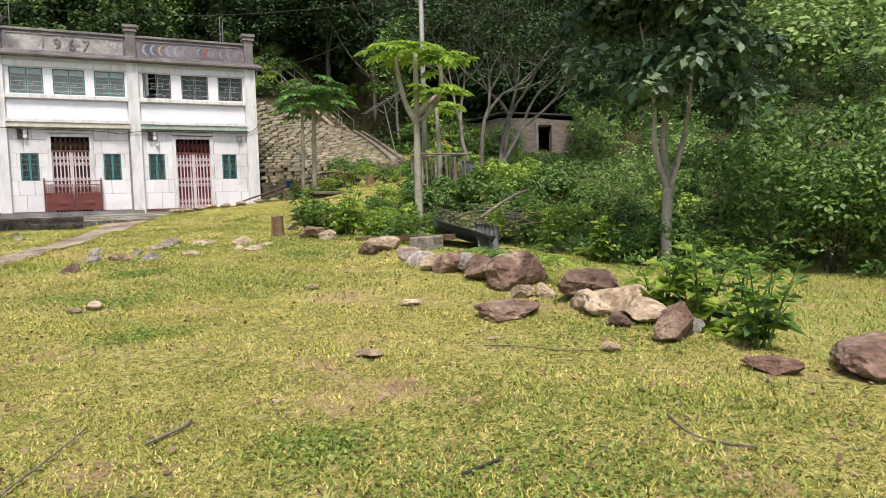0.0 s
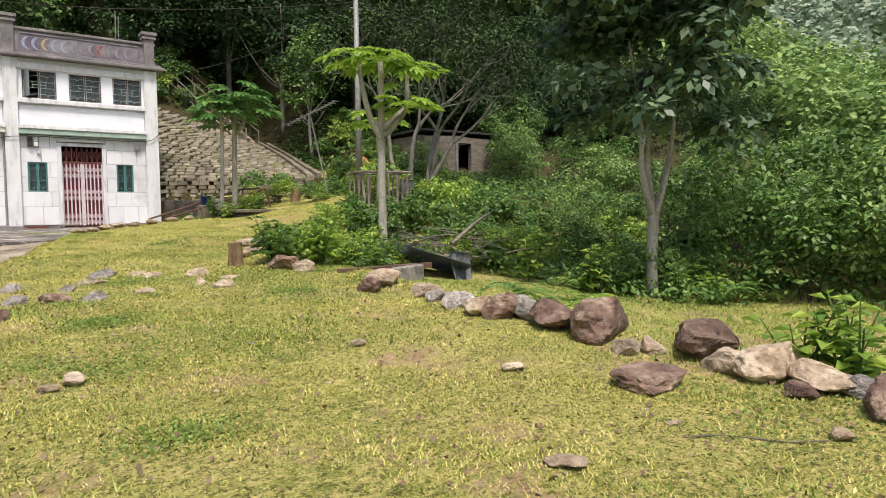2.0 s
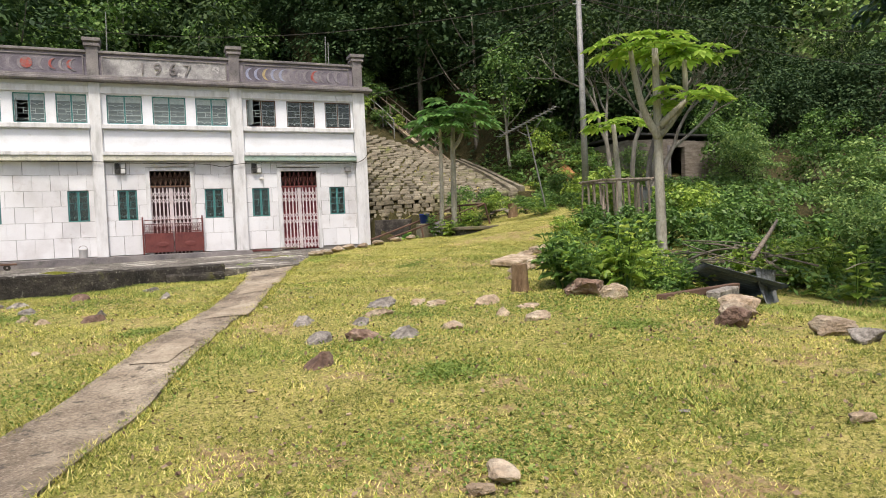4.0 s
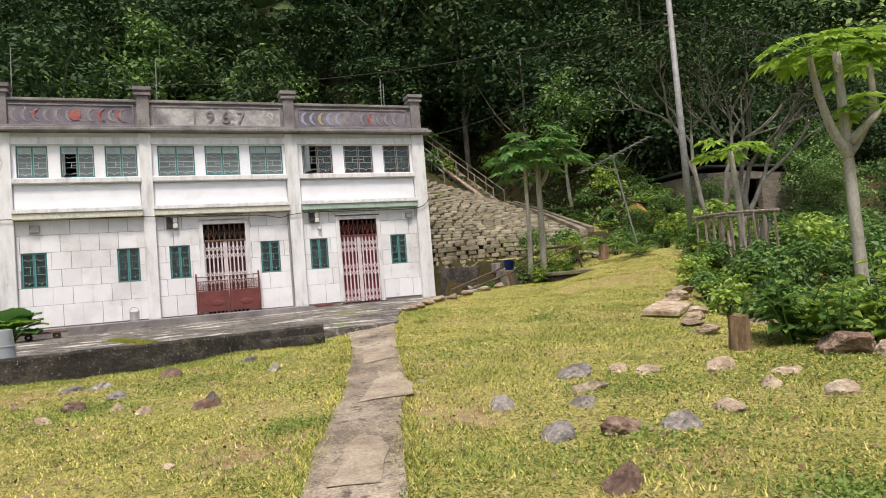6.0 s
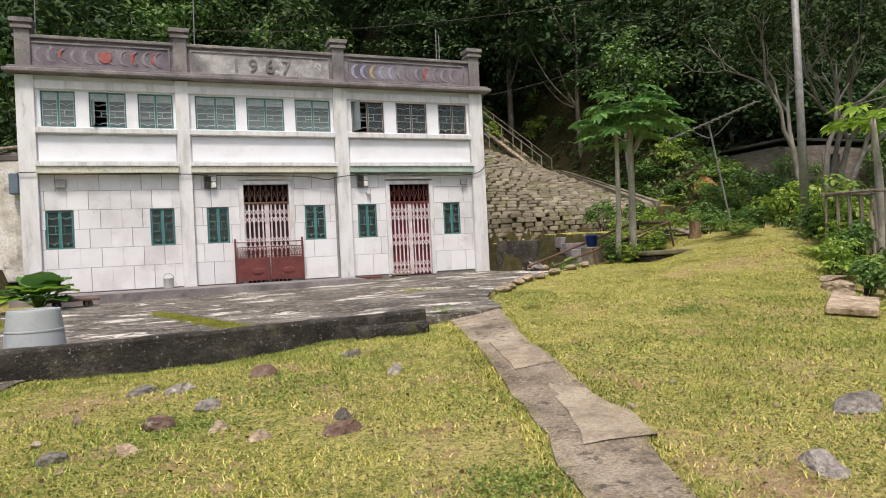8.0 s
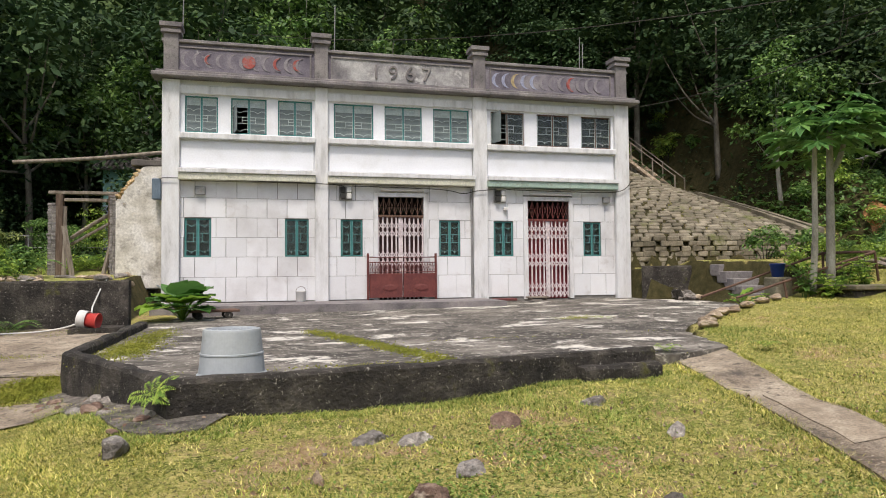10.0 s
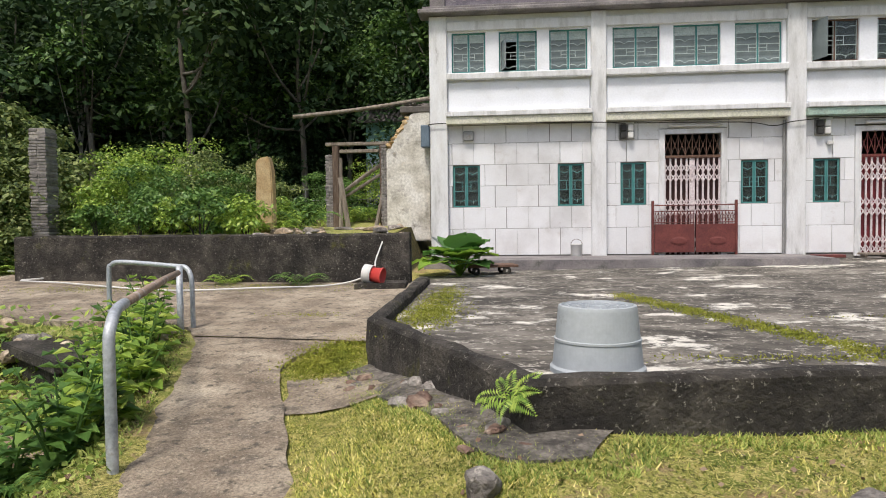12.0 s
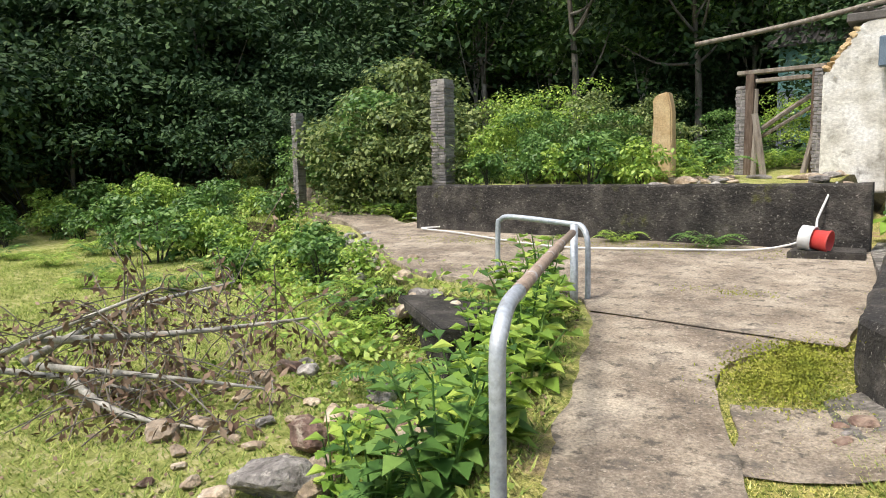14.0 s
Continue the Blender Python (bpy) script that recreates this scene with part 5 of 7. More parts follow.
ROCK_MASON = mat("revetment_stone", [(0.1, 0.09, 0.06), (0.19, 0.165, 0.12), (0.3, 0.27, 0.2)], 2.0, 22, 0.95, 0.7, vary=0.25, dirt=[((0.12, 0.14, 0.03), 1.2, 0.55, 0.7)])


def rock_mesh(seed, sub=4, rough=0.34, facets=12):
    """An angular boulder of unit size: an icosphere cut by planes, then roughened."""
    r = random.Random(seed)
    bm = bmesh.new()
    bmesh.ops.create_icosphere(bm, subdivisions=sub, radius=1.0)
    planes = [(Vector((r.gauss(0, 1), r.gauss(0, 1), r.gauss(0, 1))).normalized(), 0.5 + 0.28 * r.random()) for _ in range(facets)]
    for v in bm.verts:
        for n, d in planes:
            e = v.co.dot(n) - d
            if e > 0:
                v.co -= n * e * 0.92
        o = Vector((seed * 3.1, 0, 0))
        v.co *= 1 + rough * 0.5 * noise.noise(v.co * 1.3 + o) + rough * 0.3 * noise.noise(v.co * 3.5 + o) + rough * 0.2 * noise.noise(v.co * 8 + o)
    me = bpy.data.meshes.new("rock")
    bm.to_mesh(me)
    bm.free()
    return me


ROCK_SET = [rock_mesh(s) for s in range(1, 9)]
ROCK_LOW = [rock_mesh(s + 20, 3, 0.35, 10) for s in range(6)]


def stone(name, x, y, sx, sy, sz, rz, material, label, category="rock", group="", sink=0.25, meshes=ROCK_SET, k=None, tilt=(0, 0)):
    k = rng.integers(len(meshes)) if k is None else k
    key = meshes[k].name + material.name
    me = stone.cache.get(key)
    if me is None:
        me = meshes[k].copy()
        me.materials.clear()
        me.materials.append(material)
        stone.cache[key] = me
    ob = new(name, me)
    ob.matrix_basis = pose(x, y, H(x, y) + sz * (1 - 2 * sink), tilt[0], tilt[1], rz)
    ob.scale = (sx, sy, sz)
    return tagged(ob, label, category, group)


stone.cache = {}
G = "rocks along the lawn's edge"
for x, y, sx, sy, sz, rz, m, lb, k in (
        (4.35, 6.25, 0.42, 0.34, 0.36, 20, ROCK_BROWN, "large rough red-brown boulder at the lawn's edge", 0),
        (4.6, 5.4, 0.44, 0.32, 0.26, 30, ROCK_BROWN, "broad red-brown boulder lying in the grass", 1),
        (4.45, 4.75, 0.36, 0.28, 0.24, 10, ROCK_TAN, "tan angular boulder in the row of rocks", 2),
        (4.45, 4.35, 0.3, 0.24, 0.19, 60, ROCK_TAN, "rounded tan rock in the row of rocks", 3),
        (3.6, 5.15, 0.44, 0.26, 0.15, 15, ROCK_BROWN, "flat brown slab of rock on the lawn", 4),
        (4.22, 3.85, 0.22, 0.17, 0.25, 0, ROCK_BROWN, "upright broken brown rock", 5),
        (4.45, 4.05, 0.3, 0.2, 0.14, 80, ROCK_GREY, "low grey rock beside a shrub", 6),
        (4.12, 2.95, 0.2, 0.14, 0.1, 120, ROCK_BROWN, "low brown rock sunk in grass", 7),
        (4.7, 2.75, 0.42, 0.28, 0.2, 40, ROCK_BROWN, "pale streaked reddish rock in the grass", 2),
        (4.95, 2.3, 0.3, 0.3, 0.2, 40, ROCK_GREY, "grey rock in the grass", 3)):
    stone("boulder", x, y, sx * 1.02, sy * 0.95, sz * 0.74, rz, m, lb, "boulder", G, 0.28, k=k)
for x, y, s, m in ((3.98, 7.5, 0.17, ROCK_TAN), (4.05, 7.25, 0.2, ROCK_BROWN), (4.22, 7.05, 0.2, ROCK_GREY), (4.2, 6.65, 0.26, ROCK_BROWN), (4.32, 6.35, 0.17, ROCK_TAN), (4.5, 6.5, 0.2, ROCK_BROWN), (4.1, 5.75, 0.14, ROCK_TAN), (4.3, 5.65, 0.12, ROCK_TAN),
                   (3.95, 7.85, 0.15, ROCK_GREY), (4.35, 7.3, 0.18, ROCK_BROWN), (4.1, 4.35, 0.1, ROCK_BROWN), (4.25, 4.95, 0.16, ROCK_TAN), (3.65, 3.9, 0.08, ROCK_TAN), (4.0, 8.3, 0.14, ROCK_GREY), (4.15, 8.7, 0.16, ROCK_TAN),
                   (4.1, 9.7, 0.2, ROCK_TAN), (3.85, 9.5, 0.17, ROCK_BROWN), (4.35, 9.9, 0.22, ROCK_TAN), (3.6, 11.6, 0.24, ROCK_BROWN), (3.75, 11.25, 0.16, ROCK_TAN)):
    stone("rock", x, y, s * (1 + 0.4 * rng.random()), s, s * 0.75, rng.random() * 180, m, "small rough rock at the lawn's edge", "rock", G, 0.25)
G2 = "flat stones in the lawn"
for x, y, sx, sy, m in ((0.22, 12.2, 0.3, 0.17, ROCK_GREY), (0.8, 11.85, 0.28, 0.16, ROCK_GREY), (1.1, 12.3, 0.3, 0.2, ROCK_TAN), (0.95, 10.85, 0.32, 0.19, ROCK_GREY), (1.55, 11.0, 0.25, 0.18, ROCK_TAN), (0.17, 11.2, 0.3, 0.18, ROCK_GREY), (0.62, 11.1, 0.28, 0.17, ROCK_BROWN), (-0.05, 10.2, 0.24, 0.18, ROCK_BROWN),
                        (2.3, 11.3, 0.2, 0.12, ROCK_TAN), (2.5, 12.1, 0.26, 0.15, ROCK_TAN), (1.85, 12.8, 0.24, 0.15, ROCK_TAN), (2.0, 12.5, 0.24, 0.16, ROCK_TAN), (2.45, 10.8, 0.22, 0.15, ROCK_TAN), (1.4, 12.9, 0.3, 0.18, ROCK_GREY), (2.8, 11.6, 0.25, 0.15, ROCK_TAN),
                        (-3.55, 16.45, 0.22, 0.17, ROCK_GREY), (-3.22, 16.3, 0.2, 0.17, ROCK_GREY), (-2.4, 16.45, 0.24, 0.2, ROCK_BROWN), (-3.0, 15.6, 0.16, 0.13, ROCK_GREY), (-3.36, 15.2, 0.18, 0.13, ROCK_BROWN), (-2.05, 14.45, 0.2, 0.16, ROCK_BROWN), (-2.0, 14.7, 0.14, 0.12, ROCK_GREY), (-1.4, 16.9, 0.17, 0.12, ROCK_GREY), (-1.2, 15.9, 0.13, 0.1, ROCK_GREY), (-4.0, 15.65, 0.1, 0.08, ROCK_TAN), (-3.55, 14.6, 0.14, 0.1, ROCK_TAN), (-2.65, 14.55, 0.12, 0.09, ROCK_TAN), (-4.0, 14.65, 0.15, 0.1, ROCK_GREY), (-2.95, 14.9, 0.12, 0.09, ROCK_TAN), (-1.15, 18.0, 0.1, 0.08, ROCK_GREY)):
    stone("flat_stone", x, y, sx * 0.85, sy * 0.95, 0.09 + 0.05 * rng.random(), rng.random() * 60, m, "rough weathered stone set in the lawn", "stone", G2, 0.62, ROCK_SET, tilt=(14 * rng.normal(), 14 * rng.normal()))
for x, y in spots_in(60, -4.5, 4.2, 2.0, 16.5, lambda x, y: True, 0.5):
    s = 0.014 + 0.03 * rng.random() ** 2
    stone("pebble", x, y, s * 1.4, s, s * 0.6, rng.random() * 180, (ROCK_TAN, ROCK_GREY, ROCK_TAN)[rng.integers(3)], "small loose stone on the lawn", "stone", "loose stones", 0.25, ROCK_LOW)
for x, y, s in [(a, b, 0.04 + 0.09 * rng.random() ** 2) for a, b in spots_in(60, -12.2, -8.9, 17.0, 20.6, lambda x, y: True, 0.22)] + [(-9.85, 18.0, 0.2), (-9.6, 17.45, 0.22), (-9.4, 17.6, 0.2), (-9.2, 18.4, 0.16)]:
    stone("rubble_stone", x, y, s * 1.5, s, s * 0.8, rng.random() * 180, (ROCK_TAN, ROCK_GREY, ROCK_TAN, ROCK_BROWN)[rng.integers(4)], "loose pale rubble stone below the path", "stone", "rubble below the path", 0.25, ROCK_LOW)
for k in range(40):
    u = k / 39
    p = bent([(-9.6, 21.35, 0), (-11.9, 21.6, 0), (-14.2, 23.3, 0), (-15.8, 24.6, 0)], 20)[int(u * 60)]
    s = 0.07 + 0.09 * rng.random()
    stone("rubble_stone", p.x + 0.25 * rng.normal(), p.y - 0.25 + 0.2 * rng.normal(), s * 1.4, s, s * 0.9, rng.random() * 180, (ROCK_TAN, ROCK_GREY)[rng.integers(2)], "piled stone on the path's bank", "stone", "stones of the bank", 0.25, ROCK_LOW)
for x, y, s in [(a, b, 0.08 + 0.1 * rng.random()) for a, b in spots_in(30, -10.6, -7.4, 26.0, 28.8, lambda x, y: True, 0.2)]:
    stone("rubble_stone", x, y, s * 1.5, s, s * 0.6, rng.random() * 180, (ROCK_TAN, ROCK_GREY, ROCK_TAN)[rng.integers(3)], "broken masonry on the ruin's floor", "stone", "rubble of the ruin", 0.3, ROCK_LOW)
for k, (x, y) in enumerate(((2.1, 20.0), (2.45, 20.5), (2.75, 20.75), (3.1, 21.05), (3.55, 21.3), (4.1, 21.65), (4.7, 22.0), (5.2, 22.2))):
    stone("edge_stone", x, y, 0.24, 0.14, 0.09, 30 + 20 * rng.random(), ROCK_TAN, "flat pale stone edging the terrace", "stone", "terrace edging stones", 0.15, ROCK_LOW)
for x, y, s in ((4.6, 15.4, 0.0), (4.1, 14.2, 0.22), (4.5, 14.6, 0.25), (4.9, 15.0, 0.22), (5.3, 16.0, 0.26), (5.9, 16.6, 0.28), (6.6, 17.2, 0.25), (3.7, 13.5, 0.2), (4.6, 13.5, 0.24), (6.3, 15.6, 0.4), (7.2, 16.2, 0.42), (7.9, 15.2, 0.4), (8.6, 16.4, 0.35)):
    if s:
        s *= 0.75
        stone("rock", x, y, s * 1.4, s, s * 0.5, rng.random() * 180, ROCK_GREY if s > 0.22 else ROCK_TAN, "rough rock among the weeds", "rock", "rocks among weeds", 0.25)
bm = boxbm(-0.45, 0.45, -0.28, 0.28, -0.04, 0.05, 0.015)
sl = tagged(part("paving_slab", bm, ROCK_TAN), "tilted pale sandstone slab on the grass", "slab")
sl.matrix_basis = pose(4.75, 15.45, H(4.75, 15.45) + 0.05, 4, -5, 35)

# ---- stumps and sticks ----
BARK_STUMP = mat("stump_wood", [(0.11, 0.065, 0.035), (0.2, 0.13, 0.075), (0.32, 0.22, 0.13)], 6, 50, 0.9, 0.8, stretch=(2, 2, 0.5))


def stump(x, y, r, h, label):
    bm = bmesh.new()
    lathe(bm, [(r * 1.25, -0.1), (r * 1.1, 0.05), (r, h * 0.5), (r * 0.97, h), (r * 0.6, h - 0.015), (0.001, h - 0.02)], 14)
    for v in bm.verts:
        k = 1 + 0.16 * noise.noise(v.co * 6)
        v.co.x, v.co.y, v.co.z = v.co.x * k, v.co.y * k, v.co.z + (0.05 * noise.noise(v.co * 9) if v.co.z > h * 0.8 else 0)
    ob = tagged(part("tree_stump", bm, BARK_STUMP), label, "tree stump")
    ob.location = (x, y, H(x, y))


stump(3.2, 12.5, 0.11, 0.36, "weathered brown tree stump at the bed's edge")
stump(8.7, 22.6, 0.14, 0.4, "old tree stump near the well")


def stick(name, pts, r, material, label, category="branch", group=""):
    bm = tube(bmesh.new(), bent(pts, 4), r, 6)
    return tagged(part(name, bm, material, smooth=True), label, category, group)


def on(x, y, dz=0.02):
    return (x, y, H(x, y) + dz)


stick("stick", [on(0.62, 3.75), on(0.78, 3.85, 0.02), on(0.85, 3.95)], 0.010, WOOD_GREY, "short broken stick on the grass", "stick", "fallen sticks")
stick("stick", [on(1.85, 2.75), on(2.0, 2.8, 0.015), on(2.1, 2.82)], 0.008, BARK_DARK, "short dark stick on the grass", "stick", "fallen sticks")
stick("stick", [on(-0.05, 3.35), on(0.2, 3.75, 0.03), on(0.35, 4.15)], 0.006, WOOD_GREY, "thin dry twig on the grass", "stick", "fallen sticks")
stick("stick", [on(2.9, 4.4), on(3.15, 4.3, 0.0), on(3.3, 4.05, 0.01), on(3.5, 3.9)], 0.005, BARK, "dark fallen branch on the grass", "stick", "fallen sticks")
stick("stick", [on(3.05, 2.75), on(3.0, 2.5, 0.0), on(3.1, 2.25)], 0.007, BARK, "curved root lying on the grass", "stick", "fallen sticks")
for x, y, s in ((0.3, 7.6, 0.09), (0.15, 7.5, 0.06), (2.05, 4.5, 0.07), (-0.5, 3.3, 0.05), (3.0, 5.9, 0.08), (2.4, 7.2, 0.06)):
    stone("pebble", x, y, s * 1.6, s, s * 0.6, rng.random() * 180, ROCK_TAN, "pale loose stone on the lawn", "stone", "loose stones", 0.2, ROCK_LOW)

# heap of cut branches behind the bed
heap = empty("branch_pile", (9.0, 14.5, H(9.0, 14.5)), "heap of grey cut branches and twigs among weeds", "branch pile")
for k in range(46):
    a = rng.normal() * 0.7 + 0.3
    x, y, z = rng.normal() * 1.0, rng.normal() * 0.8, 0.05 + 0.5 * rng.random()
    l = 0.7 + 1.1 * rng.random()
    d = Vector((math.cos(a), math.sin(a), 0.12 * rng.normal())) * l
    p = Vector((x, y, z))
    r = 0.008 + 0.022 * rng.random() ** 2
    part("branch", tube(bmesh.new(), bent([p - d, p + Vector(rng.normal(size=3) * 0.06), p + d], 3), [r, r, r * 0.9, r * 0.8, r * 0.7, r * 0.6, r * 0.4], 5), (WOOD_GREY, BARK)[k % 2], heap)
for pts in ([(7.5, 12.6, 0.75), (8.6, 13.2, 1.15), (9.6, 13.9, 1.35)], [(7.0, 12.9, 0.45), (8.2, 13.2, 0.5), (9.2, 13.6, 0.62)]):
    stick("branch", pts, [0.04, 0.04, 0.038, 0.036, 0.034, 0.032, 0.03, 0.025, 0.02], WOOD_GREY, "long pale bare branch lying over the weeds", "branch", "bare branches")

# dry fallen bough in the meadow
dry = empty("fallen_bough", (-12.2, 18.0, H(-12.2, 18.0)), "fallen dead bough with brown withered leaves", "fallen branch")
DB = bmesh.new()
boughs = [[(-1.7, -0.9, 0.25), (-0.9, -0.55, 0.62), (0.1, 0.2, 1.1)], [(-1.6, -0.8, 0.3), (-0.8, -0.3, 0.2), (0.2, 0.1, 0.1)], [(-0.9, -0.5, 0.35), (0.2, -0.1, 0.35), (1.3, 0.5, 0.25)], [(-0.5, -0.4, 0.25), (0.4, -0.4, 0.12), (1.5, -0.1, 0.08)],
          [(-0.9, -0.5, 0.6), (0.0, 0.5, 0.6), (0.9, 1.3, 0.7)], [(-1.0, -0.6, 0.4), (-0.9, 0.4, 0.75), (-0.4, 1.4, 0.95)]]
pts_d = []
for b in boughs:
    ln = bent(b, 6)
    part("branch", tube(bmesh.new(), ln, [0.045 * (1 - 0.75 * i / (len(ln) - 1)) for i in range(len(ln))], 6), BARK_PALE, dry, smooth=True)
    for p in ln[4:]:
        for j in range(4):
            q = p + Vector(rng.normal(size=3)) * 0.42
            q.z = max(0.04, q.z * 0.85)
            tube(DB, bent([p, (p + q) / 2 + Vector((0, 0, 0.06)), q], 2), 0.006, 4)
            pts_d += [np.array(p.lerp(q, 0.4 + 0.6 * rng.random())) for _ in range(9)]
tagged(part("twig_tangle", DB, BARK, dry), kind="stuff")
P = np.array(pts_d) + 0.05 * rng.normal(size=(len(pts_d), 3))
P[:, 2] = np.maximum(P[:, 2], 0.03)
v, f = leaf_quads(P, unit(rng.normal(size=P.shape)), 0.1 * (0.6 + 0.8 * rng.random(len(P))), 0.38, 0.8)
raw("withered_leaves", v, f, LEAF_DRY, dry)

# ---- terrace things ----
PLASTIC_GREY = mat("grey_plastic", [(0.36, 0.39, 0.41), (0.43, 0.46, 0.48)], 3, 30, 0.6, 0.05, contrast=0.06, dirt=[((0.2, 0.2, 0.18), 6, 0.6, 0.8)])
PLASTIC_WHITE = mat("white_plastic", [(0.6, 0.59, 0.56), (0.72, 0.71, 0.68)], 4, 30, 0.5, 0.05, contrast=0.06)
PLASTIC_RED = mat("red_plastic", [(0.5, 0.05, 0.045), (0.62, 0.09, 0.07)], 3, 30, 0.45, 0.05, contrast=0.06)
PLASTIC_BLUE = mat("blue_plastic", [(0.02, 0.05, 0.3), (0.03, 0.08, 0.42)], 3, 30, 0.45, 0.05, contrast=0.06)
STEEL = mat("painted_pipe", [(0.3, 0.33, 0.36), (0.42, 0.45, 0.48), (0.5, 0.52, 0.53)], 4, 30, 0.5, 0.2, metal=0.3, dirt=[((0.2, 0.14, 0.1), 5, 0.56, 0.7)])
STEEL_RUST = mat("worn_pipe", [(0.25, 0.18, 0.13), (0.36, 0.28, 0.22)], 5, 30, 0.7, 0.3, dirt=[((0.48, 0.48, 0.47), 6, 0.56, 0.68)])

tub = empty("plastic_tub", (-4.64, 17.62, 0.935), "large grey plastic tub standing upside down on the terrace", "tub")
tub.scale = (0.83, 0.83, 1.0)
bm = bmesh.new()
R0, R1, TH = 0.36, 0.3, 0.43
lathe(bm, [(R0 - 0.015, 0.0), (R0 + 0.012, 0.0), (R0 + 0.012, 0.03), (R0 - 0.008, 0.045), (0.332, 0.2), (0.338, 0.203), (0.338, 0.218), (0.328, 0.221), (R1 + 0.006, TH - 0.02), (R1, TH), (R1 - 0.02, TH + 0.004), (R1 - 0.025, TH - 0.012), (0.001, TH - 0.012)], 72)
part("body", bm, PLASTIC_GREY, tub)
bm = bmesh.new()
for r in (0.08, 0.15, 0.22, 0.28):
    lathe(bm, [(r, TH - 0.013), (r, TH - 0.002), (r + 0.012, TH - 0.002), (r + 0.012, TH - 0.013)], 32)
for k in range(12):
    a = k * math.tau / 12
    tube(bm, [(0.08 * math.cos(a), 0.08 * math.sin(a), TH - 0.006), (0.28 * math.cos(a), 0.28 * math.sin(a), TH - 0.006)], 0.006, 4)
part("base_ribs", bm, PLASTIC_GREY, tub, "moulded rings and ribs on the base")

pail = empty("bucket", (-7.35, 24.55, 1.05), "red and white plastic bucket lying on its side", "bucket")
pail.matrix_basis = pose(-7.45, 24.4, 1.06, 0, 98, -12)
pail.scale = (1.05, 1.05, 1.1)
bm = bmesh.new()
lathe(bm, [(0.001, 0.0), (0.1, 0.0), (0.104, 0.02), (0.13, 0.28), (0.138, 0.28), (0.138, 0.3), (0.125, 0.3), (0.098, 0.03), (0.001, 0.02)], 24, Matrix.Translation((0, 0, -0.15)))
part("body", bm, PLASTIC_RED, pail, "red bucket body", True)
bm = bmesh.new()
lathe(bm, [(0.15, -0.16), (0.152, -0.02), (0.146, -0.02), (0.145, -0.16), (0.001, -0.16)], 24)
part("lid", bm, PLASTIC_WHITE, pail, "white plastic cover", True)
slab("pad", [(-7.75, 24.2), (-6.9, 24.3), (-6.95, 25.1), (-7.75, 25.05)], 0.92, 0.5, M_MOSS_CEMENT, "mossy concrete pad at the corner of the terrace", "pad")

pot = empty("paint_can", (-3.55, 29.05, 1.12), "small white spattered can with wire handle on the porch", "can")
bm = bmesh.new()
lathe(bm, [(0.001, 0.0), (0.12, 0.0), (0.13, 0.02), (0.135, 0.26), (0.145, 0.27), (0.14, 0.285), (0.125, 0.28), (0.12, 0.05), (0.001, 0.04)], 20)
part("body", bm, PLASTIC_WHITE, pot, smooth=True)
part("handle", tube(bmesh.new(), [(0.13 * math.cos(a), -0.02, 0.27 + 0.13 * math.sin(a)) for a in np.linspace(0, math.pi, 9)], 0.006, 5), M_RUSTY, pot)

cart = empty("hand_cart", (-5.6, 26.7, 0.89), "low rusty hand cart with two pairs of wheels", "cart")
cart.matrix_basis = pose(-5.55, 26.6, 0.89, 0, 0, 12)
part("deck", boxbm(-0.5, 0.55, -0.28, 0.28, 0.15, 0.2, 0.01), M_RUSTY, cart, "rusted flat deck")
for x in (-0.3, 0.32):
    for y in (-0.24, 0.24):
        bm = bmesh.new()
        lathe(bm, [(0.03, -0.025), (0.07, -0.025), (0.085, -0.012), (0.085, 0.012), (0.07, 0.025), (0.03, 0.025), (0.03, -0.025)], 16, Matrix.Translation((x, y, 0.085)) @ Matrix.Rotation(radians(90), 4, "X"))
        part("wheel", bm, BARK_DARK, cart, "dark rubber wheel")
bm = bmesh.new()
for y in (-0.2, 0.2):
    tube(bm, [(-0.5, y, 0.18), (-1.1, y, 0.75)], 0.014, 6)
tube(bm, [(-1.1, -0.2, 0.75), (-1.1, 0.2, 0.75)], 0.014, 6)
part("push_handle", bm, STEEL, cart, "grey tubular handle")


def big_leaf_plant(x, y, z, n, size, label, broad=0.34):
    t = empty("leafy_plant", (x, y, z), label, "plant")
    st = bmesh.new()
    for k in range(n):
        a = k * 2.4 + 0.3 * rng.random()
        el = 1.45 - 0.9 * k / n
        L = size * (0.75 + 0.4 * rng.random())
        d = Vector((math.cos(a) * math.cos(el), math.sin(a) * math.cos(el), math.sin(el)))
        b = d * L * 0.7
        tube(st, bent([(0, 0, 0), b * 0.6 + Vector((0, 0, 0.05)), b], 3), 0.012, 5)
        s = Vector((-math.sin(a), math.cos(a), 0))
        out = Vector((math.cos(a), math.sin(a), 0.5 - 0.9 * k / n)).normalized()
        bm = bmesh.new()
        rows = []
        for i in range(8):
            u = i / 7
            c = b + out * L * 0.75 * u + Vector((0, 0, 0.12 * L * math.sin(u * 2.4)))
            w = L * broad * (math.sin(math.pi * (0.1 + 0.9 * u) ** 0.7)) + 0.003
            rip = 0.02 * math.sin(i * 2.6)
            rows.append([bm.verts.new(c + s * w * q + Vector((0, 0, 0.07 * L * abs(q) + rip * q))) for q in (-1, -0.5, 0, 0.5, 1)])
        for p, q in zip(rows, rows[1:]):
            for i in range(4):
                bm.faces.new((p[i], p[i + 1], q[i + 1], q[i]))
        part("leaf", bm, LEAF_PAPAYA_D if k % 3 else LEAF_PAPAYA, t, smooth=True)
    part("stalk_frame", st, LEAF_PAPAYA, t)
    return t


